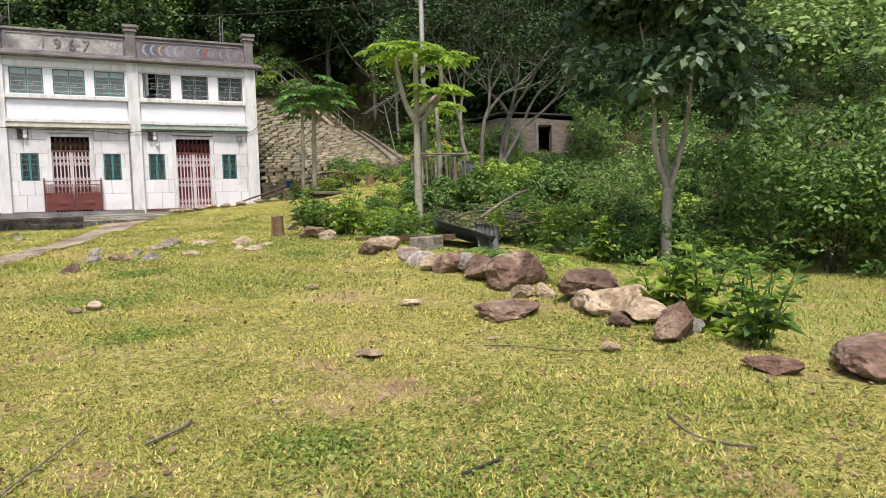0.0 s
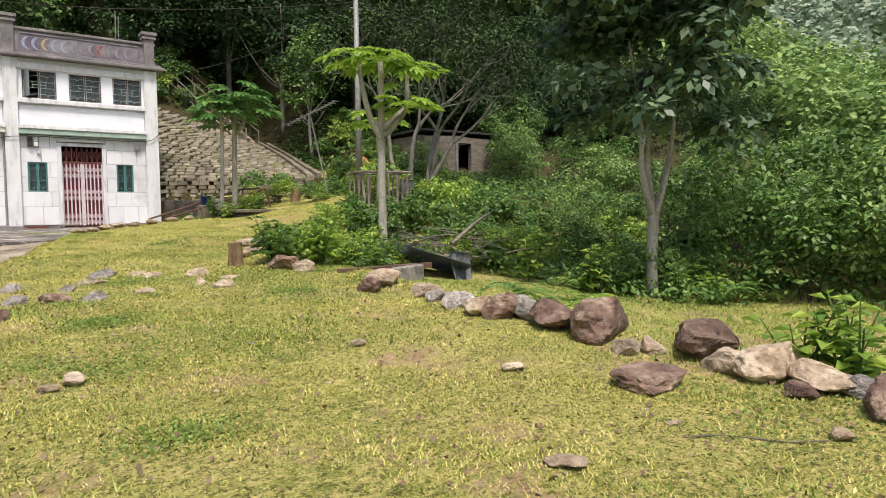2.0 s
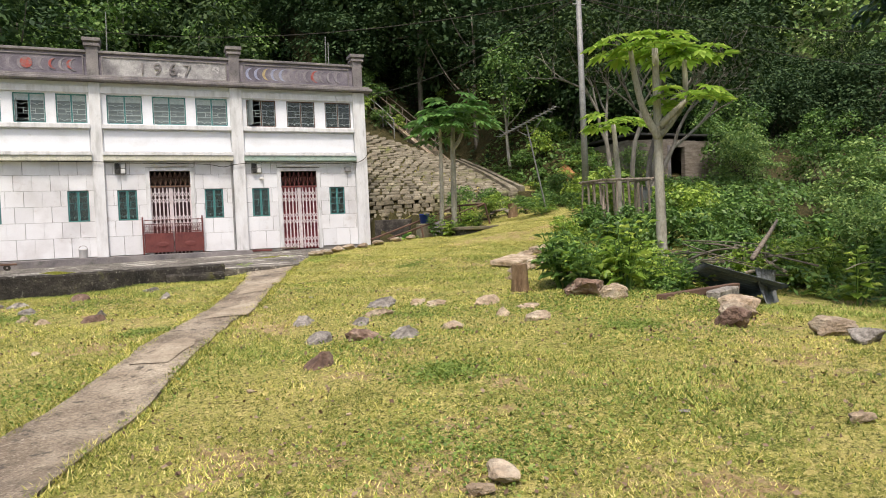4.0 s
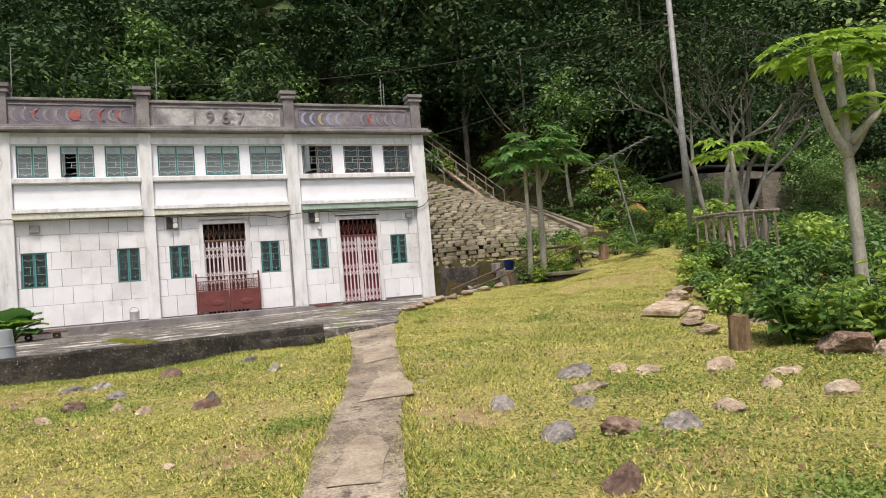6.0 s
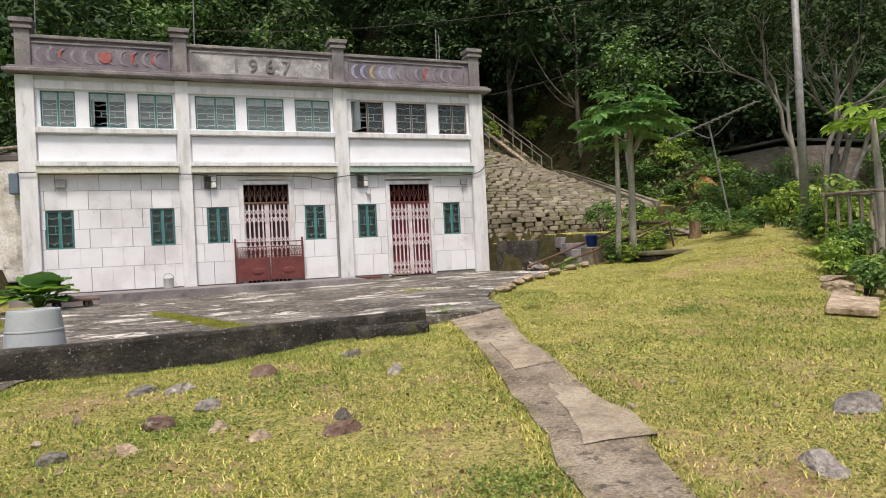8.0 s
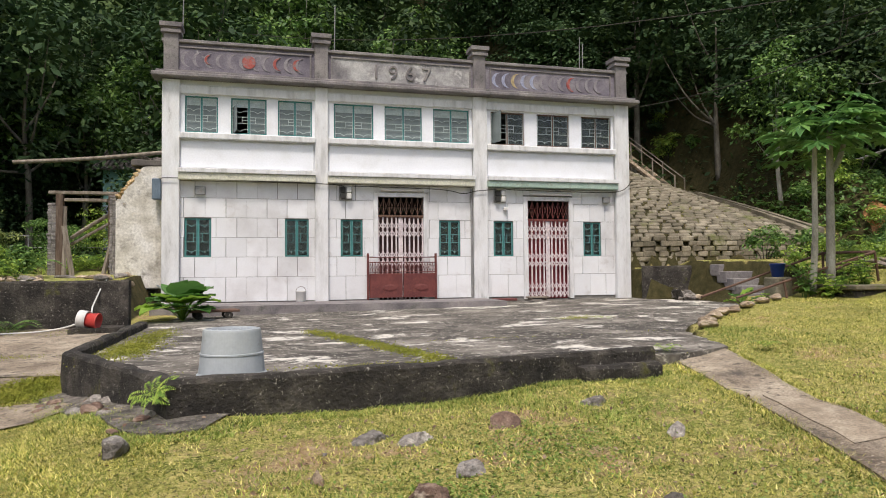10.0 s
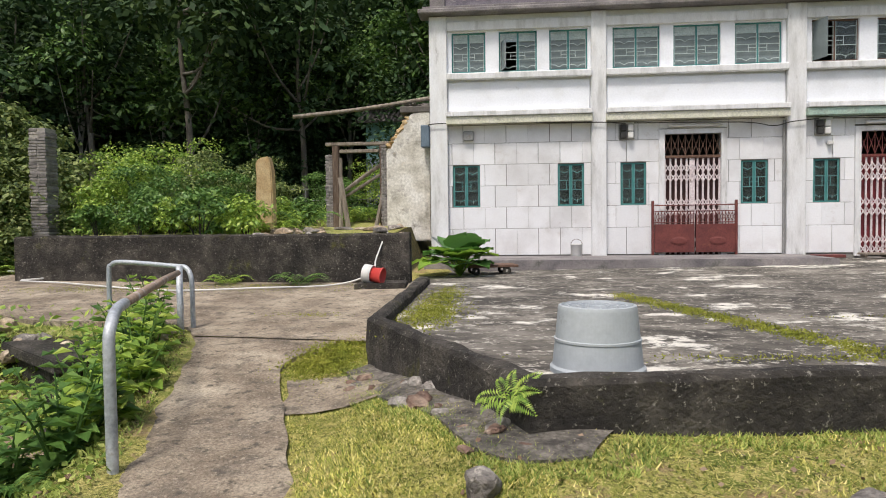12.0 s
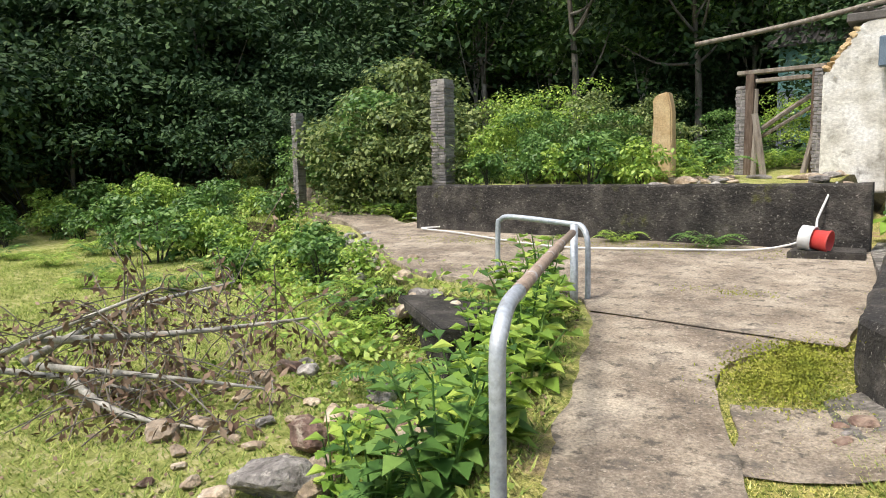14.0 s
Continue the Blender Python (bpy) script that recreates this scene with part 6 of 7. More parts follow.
big_leaf_plant(-6.1, 26.2, 0.88, 34, 0.66, "clump of broad ribbed green leaves at the terrace corner", 0.5)
big_leaf_plant(6.9, 22.6, 1.2, 9, 0.45, "low clump of broad green leaves beside the papaya")
big_leaf_plant(5.4, 23.4, 1.0, 8, 0.4, "low clump of broad green leaves on the terrace edge")
hang = fern_proto("yellowing fern growing from the terrace wall", 8, 0.25, LEAF_LIGHT)
hang.matrix_basis = pose(-5.2, 17.1, 0.86, 48, 0, -38)
for x, y in ((1.7, 18.35), (0.3, 18.35), (2.0, 23.0)):
    g = fern_proto("small grass tuft in a terrace crack", 8, 0.22, LEAF_LIGHT)
    g.matrix_basis = pose(x, y, 0.88)

# moss in the joints of the terrace
MOSS = mat("moss", [(0.16, 0.19, 0.02), (0.26, 0.28, 0.035), (0.34, 0.33, 0.06)], 4, 45, 0.95, 0.8, contrast=0.4)


def mat_patch(pts, label):
    """A ragged mat of moss or grass from small tufts."""
    P = []
    for (x0, y0, z0), w, n in pts:
        for _ in range(n * 11):
            x, y = x0 + w[0] * rng.normal(), y0 + w[1] * rng.normal()
            P.append((x, y, (z0(x, y) if callable(z0) else z0)))
    P = np.array(P)
    v, f = leaf_quads(P, unit(np.array([0, 0, 0.6]) + rng.normal(size=P.shape)), 0.014 + 0.02 * rng.random(len(P)), 0.5, -0.35)
    return tagged(raw("moss", v, f, MOSS), label, "moss", kind="stuff")


fz = lambda x, y: floor_z(x, y) + 0.004
pz = lambda x, y: walk_z(x, y) + 0.02
mat_patch([((-3.6 + 0.16 * k, 22.6 - 0.55 * k, fz), (0.09, 0.2), 90) for k in range(8)] + [((-6.1, 20.8, fz), (0.18, 0.6), 420), ((-6.1, 22.6, fz), (0.14, 0.7), 200), ((-1.3, 24.0, fz), (0.7, 0.25), 260), ((1.1, 23.2, fz), (0.5, 0.15), 120), ((-4.4, 26.6, fz), (0.8, 0.12), 120), ((-2.4, 18.3, fz), (1.0, 0.08), 120),
           ((-0.4, 20.5, fz), (0.8, 0.06), 60)], "yellow-green moss in the joints of the terrace")
mat_patch([((-6.98, 20.0, pz), (0.18, 0.3), 420), ((-7.05, 19.5, pz), (0.16, 0.22), 260), ((-10.5, 24.3, pz), (1.6, 0.2), 420), ((-12.5, 24.4, pz), (0.8, 0.25), 260), ((-7.9, 22.0, pz), (0.3, 0.1), 80), ((-9.0, 24.7, pz), (0.8, 0.12), 200)], "yellow-green moss and grass on the path")

# ---- handrail by the path ----
rail = empty("handrail", (-7.62, 17.0, 0.4), "bent grey pipe handrail with worn paint beside the path", "handrail")


def rl(name, pts, r, m, lb=""):
    bm = tube(bmesh.new(), pts, r, 12)
    bm.transform(Matrix.Translation((7.62, -17.0, -0.4)))
    return part(name, bm, m, rail, lb, True)


rl("post", bent([(-7.62, 17.0, 0.25), (-7.62, 17.0, 0.75), (-7.62, 17.0, 1.2), (-7.64, 17.06, 1.31), (-7.7, 17.22, 1.385), (-7.78, 17.45, 1.4)], 4), 0.036, STEEL, "bent pipe post")
rl("top_rail", [(-7.78, 17.44, 1.4), (-8.6, 19.5, 1.385), (-9.13, 20.85, 1.36)], 0.036, STEEL_RUST, "rust-worn top rail")
for u in (0.45, 0.58):
    p = Vector((-7.78, 17.44, 1.4)).lerp(Vector((-9.13, 20.85, 1.36)), u)
    rl("collar", [p, p + Vector((-0.012, 0.03, 0))], 0.041, STEEL_RUST)
rl("post", [(-9.16, 20.95, 0.3), (-9.16, 20.95, 1.44)], 0.04, STEEL, "upright pipe post")
rl("post", bent([(-9.1, 21.15, 0.3), (-9.1, 21.15, 1.1), (-9.12, 21.16, 1.3), (-9.2, 21.2, 1.4), (-9.35, 21.22, 1.42), (-10.1, 21.32, 1.47), (-10.26, 21.34, 1.43), (-10.3, 21.34, 1.3), (-10.3, 21.34, 0.3)], 4), 0.03, STEEL, "bent pipe frame")

# concrete box below the path
slab("concrete_box", [(-11.5, 20.95), (-9.95, 19.75), (-9.45, 20.5), (-10.9, 21.75)], 0.5, 0.38, M_MOSS_CEMENT, "blackened concrete cover slab of a pit", "slab", kind="object")
slab("concrete_box", [(-11.4, 20.98), (-10.0, 19.9), (-9.55, 20.5), (-10.9, 21.6)], 0.379, -0.3, M_MOSS_CEMENT, "blackened concrete pit wall below the path", "pit", kind="object")

# white hose along the path
hose = tube(bmesh.new(), bent([(-7.4, 25.0, 1.62), (-7.5, 24.85, 1.3), (-7.55, 24.6, 1.06), (-8.2, 24.6, 0.87), (-9.4, 24.2, 0.86), (-10.8, 24.0, 0.84), (-12.2, 24.4, 0.87), (-13.4, 24.9, 0.9), (-14.4, 25.1, 0.93), (-14.2, 25.5, 0.95), (-15.2, 26.6, 0.98), (-16.0, 26.8, 1.0)], 6), 0.016, 6)
tagged(part("hose", hose, PLASTIC_WHITE, smooth=True), "white plastic water pipe snaking along the path", "hose")
tagged(part("stake", tube(bmesh.new(), [(-7.3, 25.05, 0.85), (-7.32, 25.05, 1.78)], 0.015, 6), PLASTIC_WHITE), "thin pale upright pipe at the wall", "pipe")

# ---- house fittings ----
bm = bmesh.new()
METAL_GREY = mat("grey_metal", [(0.2, 0.2, 0.2), (0.32, 0.32, 0.31)], 6, 40, 0.6, 0.1, metal=0.2, dirt=[((0.15, 0.1, 0.07), 9, 0.55, 0.75)])
BLUE_GREY = mat("blue_grey_enamel", [(0.1, 0.14, 0.18), (0.15, 0.2, 0.25)], 4, 40, 0.5, 0.1)
PAINT_RED = mat("faded_red", [(0.3, 0.06, 0.05), (0.45, 0.12, 0.1)], 8, 50, 0.85, 0.2, dirt=[((0.22, 0.2, 0.2), 7, 0.5, 0.65)])
PAINT_BLUE = mat("faded_blue", [(0.22, 0.24, 0.36), (0.42, 0.44, 0.54)], 8, 50, 0.85, 0.2, dirt=[((0.2, 0.19, 0.2), 7, 0.55, 0.7)])
PAINT_OCHRE = mat("faded_ochre", [(0.34, 0.26, 0.14), (0.5, 0.4, 0.22)], 8, 50, 0.85, 0.2, dirt=[((0.2, 0.19, 0.2), 7, 0.55, 0.7)])
PAINT_GREY = mat("faded_grey", [(0.2, 0.18, 0.2), (0.3, 0.28, 0.29)], 6, 50, 0.85, 0.3)
for i, (a, b) in enumerate(((-6.65, -3.26), (-2.74, 1.2), (1.78, 5.6))):
    hpart("parapet_panel", boxbm(a, b, FY - 0.075, FY - 0.058, 7.08, 7.7, 0.005), M_PARAPET_PALE if i == 1 else M_PARAPET, label="recessed plaster field of the parapet")
    bm = bmesh.new()
    for x0, x1, z0, z1 in ((a, b, 7.06, 7.1), (a, b, 7.68, 7.72), (a, a + 0.04, 7.1, 7.68), (b - 0.04, b, 7.1, 7.68)):
        box(bm, x0, x1, FY - 0.1, FY - 0.06, z0, z1)
    hpart("panel_border", bm, M_CEMENT, label="moulded cement border")


def disc(x, z, r, material, y, label, crescent=0.0):
    bm = bmesh.new()
    n = 20
    if crescent:
        o = [(r * math.cos(a), r * math.sin(a)) for a in np.linspace(math.pi * 0.5, math.pi * 1.5, n)]
        q = [(r * crescent + r * 0.85 * math.cos(a), r * math.sin(a)) for a in np.linspace(math.pi * 1.5, math.pi * 0.5, n)]
        ring_ = o + q[1:-1]
    else:
        ring_ = [(r * math.cos(k * math.tau / n), r * math.sin(k * math.tau / n)) for k in range(n)]
    fr = [bm.verts.new((x + u, y, z + w)) for u, w in ring_]
    bk = [bm.verts.new((x + u, y + 0.02, z + w)) for u, w in ring_]
    bm.faces.new(fr)
    for k in range(len(fr)):
        bm.faces.new((fr[k], fr[(k + 1) % len(fr)], bk[(k + 1) % len(fr)], bk[k]))
    bmesh.ops.recalc_face_normals(bm, faces=bm.faces[:])
    hpart("relief_disc", bm, material, label=label)


for k in range(11):
    disc(-6.35 + 0.285 * k, 7.39, 0.2, PAINT_GREY, FY - 0.08 - 0.0012 * k, "grey moulded ring on the parapet", 0.25)
for x, r, c in ((-5.85, 0.12, 0.35), (-4.87, 0.17, 0.0), (-4.1, 0.16, 0.35), (-3.6, 0.15, 0.35)):
    disc(x, 7.4, r, PAINT_RED, FY - 0.097, "faded red painted relief", c)
for k in range(12):
    c = (PAINT_BLUE, PAINT_BLUE, PAINT_OCHRE, PAINT_BLUE, PAINT_BLUE, PAINT_GREY)[min(k, 5)] if k not in (8, 10) else PAINT_RED if k == 8 else PAINT_GREY
    disc(2.05 + 0.29 * k, 7.38, 0.21, c, FY - 0.08 - 0.0012 * k, "painted crescent relief on the parapet", 0.3)
for k, digit in enumerate("1967"):
    txt = bpy.data.curves.new("date", "FONT")
    txt.body, txt.size, txt.extrude, txt.align_x = digit, 0.56, 0.02, "CENTER"
    tob = new("date", txt)
    tme = bpy.data.meshes.new_from_object(tob.evaluated_get(bpy.context.evaluated_depsgraph_get()))
    bpy.data.objects.remove(tob)
    tme.materials.clear()
    tme.materials.append(M_CEMENT)
    shared("date_numeral", tme, house, hm @ pose(-0.8 + 0.47 * (k - 1.5), FY - 0.09, 7.19, 90, 0, 0))["label"] = "raised grey numeral " + digit


def fitting(name, x, z, w, h, dep, m, label):
    return hpart(name, boxbm(x, x + w, FY - dep, FY - 0.012, z, z + h, 0.012), m, label=label)


fitting("lamp_box", -6.18, 3.9, 0.24, 0.22, 0.12, METAL_GREY, "small grey wall lamp housing")
fitting("lamp_box", 5.28, 3.88, 0.22, 0.18, 0.14, METAL_GREY, "small grey wall lamp housing")
for x in (-2.53, 1.87):
    fitting("meter_board", x, 3.84, 0.36, 0.36, 0.06, METAL_GREY, "grey meter backboard")
    for dx, dz in ((0.03, 0.19), (0.2, 0.19), (0.03, 0.02), (0.2, 0.02)):
        hpart("meter", boxbm(x + dx, x + dx + 0.13, FY - 0.15, FY - 0.062, 3.84 + dz, 3.99 + dz, 0.015), M_DARK if dx < 0.1 else PLASTIC_WHITE, label="small electricity meter")
fitting("sconce", 2.15, 3.62, 0.12, 0.08, 0.12, PLASTIC_WHITE, "small white wall lamp")
hpart("fuse_box", boxbm(-7.2, -6.99, FY - 0.2, FY + 0.05, 3.75, 4.28, 0.02), BLUE_GREY, label="blue-grey electricity box on the house corner")
for pts in ([(-7.0, 4.3), (-6.8, 4.36), (-5, 4.33), (-3, 4.3), (-2.4, 4.25)], [(-2.2, 4.26), (0.2, 4.22), (0.9, 4.12), (1.3, 4.2), (1.9, 4.26)], [(2.2, 4.26), (4, 4.24), (5.7, 4.27), (6.18, 4.6)]):
    hpart("cable", tube(bmesh.new(), bent([(x, FY - 0.2, z - 0.06) for x, z in pts], 6), 0.013, 5), BARK_DARK, label="black cable slung along the ledge")
hpart("downpipe", tube(bmesh.new(), [(1.2, FY - 0.06, 1.12), (1.2, FY - 0.06, 4.2)], 0.035, 8), METAL_GREY, label="grey downpipe")
for a, b, z in ((-1.4, -0.2, 4.13), (2.95, 4.2, 4.1)):
    hpart("tube_lamp", tube(bmesh.new(), [(a, FY - 0.12, z), (b, FY - 0.12, z)], 0.035, 8), PLASTIC_WHITE, label="white tube lamp over the door")
for x, h in ((-6.6, 1.7), (-2.6, 1.5), (4.9, 1.2), (5.0, 1.0)):
    hpart("aerial", tube(bmesh.new(), [(x, FY + 0.6, 7.02), (x + 0.04, FY + 0.6, 7.9 + h)], 0.015, 5), METAL_GREY, label="thin metal rod aerial on the roof")
st = tagged(part("doorstep", boxbm(-0.33, 0.33, -0.14, 0.14, 0.0, 0.07, 0.01), M_RUST), "low red-painted box beside the door", "step")
st.location = (2.05, 29.0, 1.045)
bm = boxbm(-0.3, 0.3, -0.15, 0.15, 0.06, 0.11, 0.01)
box(bm, -0.25, -0.2, -0.12, 0.12, 0.0, 0.06)
box(bm, 0.2, 0.25, -0.12, 0.12, 0.0, 0.06)
st = tagged(part("low_bench", bm, WOOD_GREY), "low wooden bench before the lattice gate", "bench")
st.location = (3.0, 28.9, 1.045)

# ---- ruin beside the house ----
PLASTER_RUIN = mat("flaking_plaster", [(0.42, 0.39, 0.33), (0.62, 0.59, 0.53), (0.74, 0.72, 0.68)], 2.2, 18, 0.9, 0.6, dirt=[((0.22, 0.2, 0.17), 3.0, 0.54, 0.7), ((0.45, 0.33, 0.18), 2.0, 0.62, 0.75)])
CLAY = mat("yellow_clay", [(0.4, 0.27, 0.13), (0.55, 0.42, 0.24)], 5, 30, 0.95, 0.8)
BRICK = mat("grey_brick", [(0.14, 0.13, 0.12), (0.22, 0.2, 0.19), (0.3, 0.28, 0.26)], 7, 40, 0.95, 0.5, vary=0.3)
MORTAR = mat("old_mortar", [(0.25, 0.23, 0.2), (0.36, 0.34, 0.31)], 6, 40, 0.95, 0.5)
TEAL = mat("teal_limewash", [(0.16, 0.33, 0.3), (0.22, 0.42, 0.38), (0.3, 0.46, 0.44)], 1.5, 25, 0.85, 0.3, dirt=[((0.4, 0.38, 0.34), 2.5, 0.58, 0.7)])
ROOF_TILE = mat("roof_tile", [(0.09, 0.08, 0.075), (0.15, 0.135, 0.12)], 4, 30, 0.95, 0.5)
WOOD_DARK = mat("dark_weathered_wood", [(0.07, 0.045, 0.032), (0.13, 0.09, 0.065), (0.2, 0.155, 0.12)], 4, 60, 0.9, 0.7, stretch=(5, 5, 0.6))


def plate(prof, y0, y1, w):
    """An upright slab with the outline prof (x, z)."""
    bm = bmesh.new()
    fr = [bm.verts.new((x, y0, z)) for x, z in prof]
    bk = [bm.verts.new((x, y1, z)) for x, z in prof]
    bm.faces.new(fr)
    bm.faces.new(bk[::-1])
    for k in range(len(prof)):
        bm.faces.new((fr[k], bk[k], bk[(k + 1) % len(prof)], fr[(k + 1) % len(prof)]))
    bmesh.ops.recalc_face_normals(bm, faces=bm.faces[:])
    bmesh.ops.bevel(bm, geom=bm.edges[:], offset=w, segments=2, affect="EDGES")
    return bm


bm = plate([(-8.1, 1.5), (-8.1, 3.76), (-7.97, 3.8), (-7.92, 4.0), (-7.8, 4.12), (-7.7, 4.2), (-7.62, 4.46), (-7.45, 4.62), (-7.0, 4.66), (-7.0, 1.5)], 29.5, 29.85, 0.03)
tagged(part("broken_wall", bm, PLASTER_RUIN), "broken white plastered wall stub beside the house", "ruined wall")


def lump(name, m, sc, material, label, category, group, k):
    ob = new(name, ROCK_LOW[k % 6].copy())
    ob.data.materials.clear()
    ob.data.materials.append(material)
    ob.matrix_basis = m
    ob.scale = sc
    return tagged(ob, label, category, group)


for k in range(9):
    u = k / 8
    lump("clay_lump", pose(-8.02 + 0.5 * u, 29.62, 3.83 + 0.68 * u, 0, 20, 40 * k), (0.13, 0.14, 0.09), CLAY, "lump of yellow clay on the broken wall", "clay", "clay on the broken wall", k)


def brick_pier(x, y, z0, z1, w, d, label):
    p = empty("brick_pier", (x, y, z0), label, "brick pier", "brick piers")
    part("core", boxbm(-w / 2 + 0.02, w / 2 - 0.02, -d / 2 + 0.02, d / 2 - 0.02, 0, z1 - z0 - 0.04), MORTAR, p)
    bw, bh = w / 2, 0.068
    me = bpy.data.meshes.new("brick")
    bm = boxbm(-bw / 2 + 0.006, bw / 2 - 0.006, -d / 2, d / 2, 0.004, bh - 0.008, 0.006)
    bm.to_mesh(me)
    bm.free()
    me.materials.append(BRICK)
    n = int((z1 - z0) / bh)
    for k in range(n):
        for s in (-0.5, 0.5):
            if k > n - 4 and rng.random() < 0.35:
                continue
            shared("brick", me, p, pose(s * bw + 0.008 * rng.normal(), 0.006 * rng.normal(), k * bh, 0, 0, 1.5 * rng.normal()))
    return p


brick_pier(-15.6, 27.5, 1.5, 4.2, 0.42, 0.4, "tall ruined grey brick pier among creepers")
brick_pier(-20.7, 27.6, 0.9, 3.8, 0.22, 0.3, "thin ruined brick pier under creepers")
brick_pier(-9.6, 29.9, 1.7, 3.72, 0.2, 0.35, "broken brick jamb beside a door frame")
brick_pier(-8.17, 29.7, 1.7, 3.9, 0.16, 0.3, "broken brick jamb beside a door frame")
pil = tagged(part("wall_remnant", plate([(-0.2, -0.4), (0.2, -0.4), (0.19, 0.6), (0.17, 1.35), (0.1, 1.68), (-0.1, 1.64), (-0.19, 1.55), (-0.17, 1.2), (-0.21, 0.5)], -0.13, 0.13, 0.025), CLAY), "standing yellow clay remnant of a wall", "wall remnant")
pil.location = (-10.43, 27.5, 1.75)
df = empty("door_frame", (-8.83, 29.8, 1.7), "weathered wooden door frame standing in a ruin", "door frame")
for x in (-0.6, 0.6):
    part("jamb", boxbm(x - 0.08, x + 0.08, -0.1, 0.1, -0.1, 2.2, 0.012), WOOD_DARK, df)
part("lintel", boxbm(-0.85, 0.75, -0.1, 0.1, 2.2, 2.28, 0.01), WOOD_GREY, df)
part("lintel", boxbm(-0.5, 0.5, -0.08, 0.08, 2.02, 2.1, 0.01), WOOD_GREY, df)
for a, b, r in (((-0.48, -0.1, -0.1), (-0.5, 0.0, 1.9), 0.06), ((-0.25, -0.15, -0.1), (-0.5, -0.05, 1.4), 0.07), ((0.38, -0.2, -0.1), (0.72, -0.12, 1.5), 0.06), ((-0.4, 0.15, 1.1), (0.55, 0.15, 1.75), 0.05), ((-0.4, 0.2, 0.95), (0.5, 0.22, 1.5), 0.04)):
    part("timber", tube(bmesh.new(), bent([a, (Vector(a) + Vector(b)) / 2 + Vector(rng.normal(size=3) * 0.02), b], 3), r, 6), WOOD_GREY, df, "loose leaning timber")
tagged(part("long_pole", tube(bmesh.new(), bent([(-10.9, 31.0, 4.86), (-9.0, 31.0, 5.02), (-7.0, 31.0, 5.28)], 5), 0.055, 8), WOOD_GREY, smooth=True), "long grey wooden pole resting on the wall", "pole")
tagged(part("roof_edge", boxbm(-7.75, -7.0, 29.5, 31.2, 4.64, 4.8, 0.02), ROOF_TILE), "remains of a dark tiled roof edge", "roof")
for k in range(14):
    lump("broken_tile", pose(-7.65 + 0.55 * rng.random(), 29.55 + 0.25 * rng.random(), 4.82 + 0.03 * rng.random(), 15 * rng.normal(), 0, 180 * rng.random()), (0.14, 0.1, 0.04), ROOF_TILE, "broken dark roof tile on the wall", "roof tile", "broken roof tiles", k)

hut = empty("shed", (-9.3, 40.0, 3.5), "small teal-washed hut with a dark tiled roof", "shed")
part("wall", boxbm(-1.45, 2.4, 0.0, 3.0, -1.0, 2.6), TEAL, hut, "teal limewashed wall")
part("wall_patch", boxbm(-1.45, -0.95, -0.012, -0.001, -1.0, 1.1), PAINT_BLUE, hut, "pale blue lower wall")
rf = part("roof", boxbm(-1.75, 2.7, -0.4, 2.15, -0.03, 0.03, m=Matrix.Translation((0, 0, 2.68)) @ Matrix.Rotation(radians(25), 4, "X")), ROOF_TILE, hut, "dark ribbed tile roof")
me = bpy.data.meshes.new("roof_rib")
bm = tube(bmesh.new(), [(0, -0.38, -0.14), (0, 1.9, 0.92)], 0.055, 6)
bm.to_mesh(me)
bm.free()
me.materials.append(ROOF_TILE)
for k in range(24):
    shared("roof_rib", me, rf, Matrix.Translation((-1.7 + 0.19 * k, 0, 2.7)))

# thin fence on the slope behind the ruins
FZ = H(-14, 37)
fence = empty("hill_fence", (-14.0, 37.0, FZ), "thin rusty pipe fence on the dark slope", "fence")
for k in range(7):
    x = -18 + 1.4 * k
    part("post", tube(bmesh.new(), [(x + 14, 0, H(x, 37) - FZ - 0.1), (x + 14, 0, H(x, 37) - FZ + 0.95)], 0.02, 5), METAL_GREY, fence)
for h in (0.5, 0.92):
    part("rail", tube(bmesh.new(), [(-4 + 1.4 * k, 0, H(-18 + 1.4 * k, 37) - FZ + h) for k in range(7)], 0.015, 5), METAL_GREY, fence)

# ---- slope beside the house ----
RZ = Vector((9.0, 34.5, H(9, 34.5)))
rail2 = empty("stair_railing", RZ, "grey pipe railing climbing the slope beside the house", "railing")
rp = [(7.0, 37.9), (7.9, 37.8), (8.7, 37.5), (9.4, 37.0), (9.7, 36.2)]
for h in (0.45, 0.9):
    part("rail", tube(bmesh.new(), bent([Vector((x, y, H(x, y) + h)) - RZ for x, y in rp], 4), 0.024, 6), METAL_GREY, rail2)
for x, y in rp:
    part("post", tube(bmesh.new(), [Vector((x, y, H(x, y) - 0.1)) - RZ, Vector((x, y, H(x, y) + 0.9)) - RZ], 0.024, 6), METAL_GREY, rail2)
for ln, w in (([(12.0, 28.3), (12.15, 30.0), (12.4, 32.5), (12.6, 35.6)], 0.13), ([(12.5, 28.6), (12.6, 30.2), (12.85, 32.5), (13.0, 35.6)], 0.1)):
    pts = bent([(x, y, 0) for x, y in ln], 8)
    bm = bmesh.new()
    for a, b in zip(pts, pts[1:]):
        d = (b - a).normalized()
        s = Vector((-d.y, d.x, 0)) * w
        v0 = [Vector((p.x, p.y, H(p.x, p.y) - 0.1)) for p in (a - s, a + s, b + s, b - s)]
        lo = [bm.verts.new(p) for p in v0]
        hi = [bm.verts.new(p + Vector((0, 0, 0.3))) for p in v0]
        bm.faces.new(hi)
        for k in range(4):
            bm.faces.new((lo[k], lo[(k + 1) % 4], hi[(k + 1) % 4], hi[k]))
    bmesh.ops.recalc_face_normals(bm, faces=bm.faces[:])
    tagged(part("drain_kerb", bm, ROCK_MASON), "stone kerb of a drain running down the slope", "kerb", kind="structure")
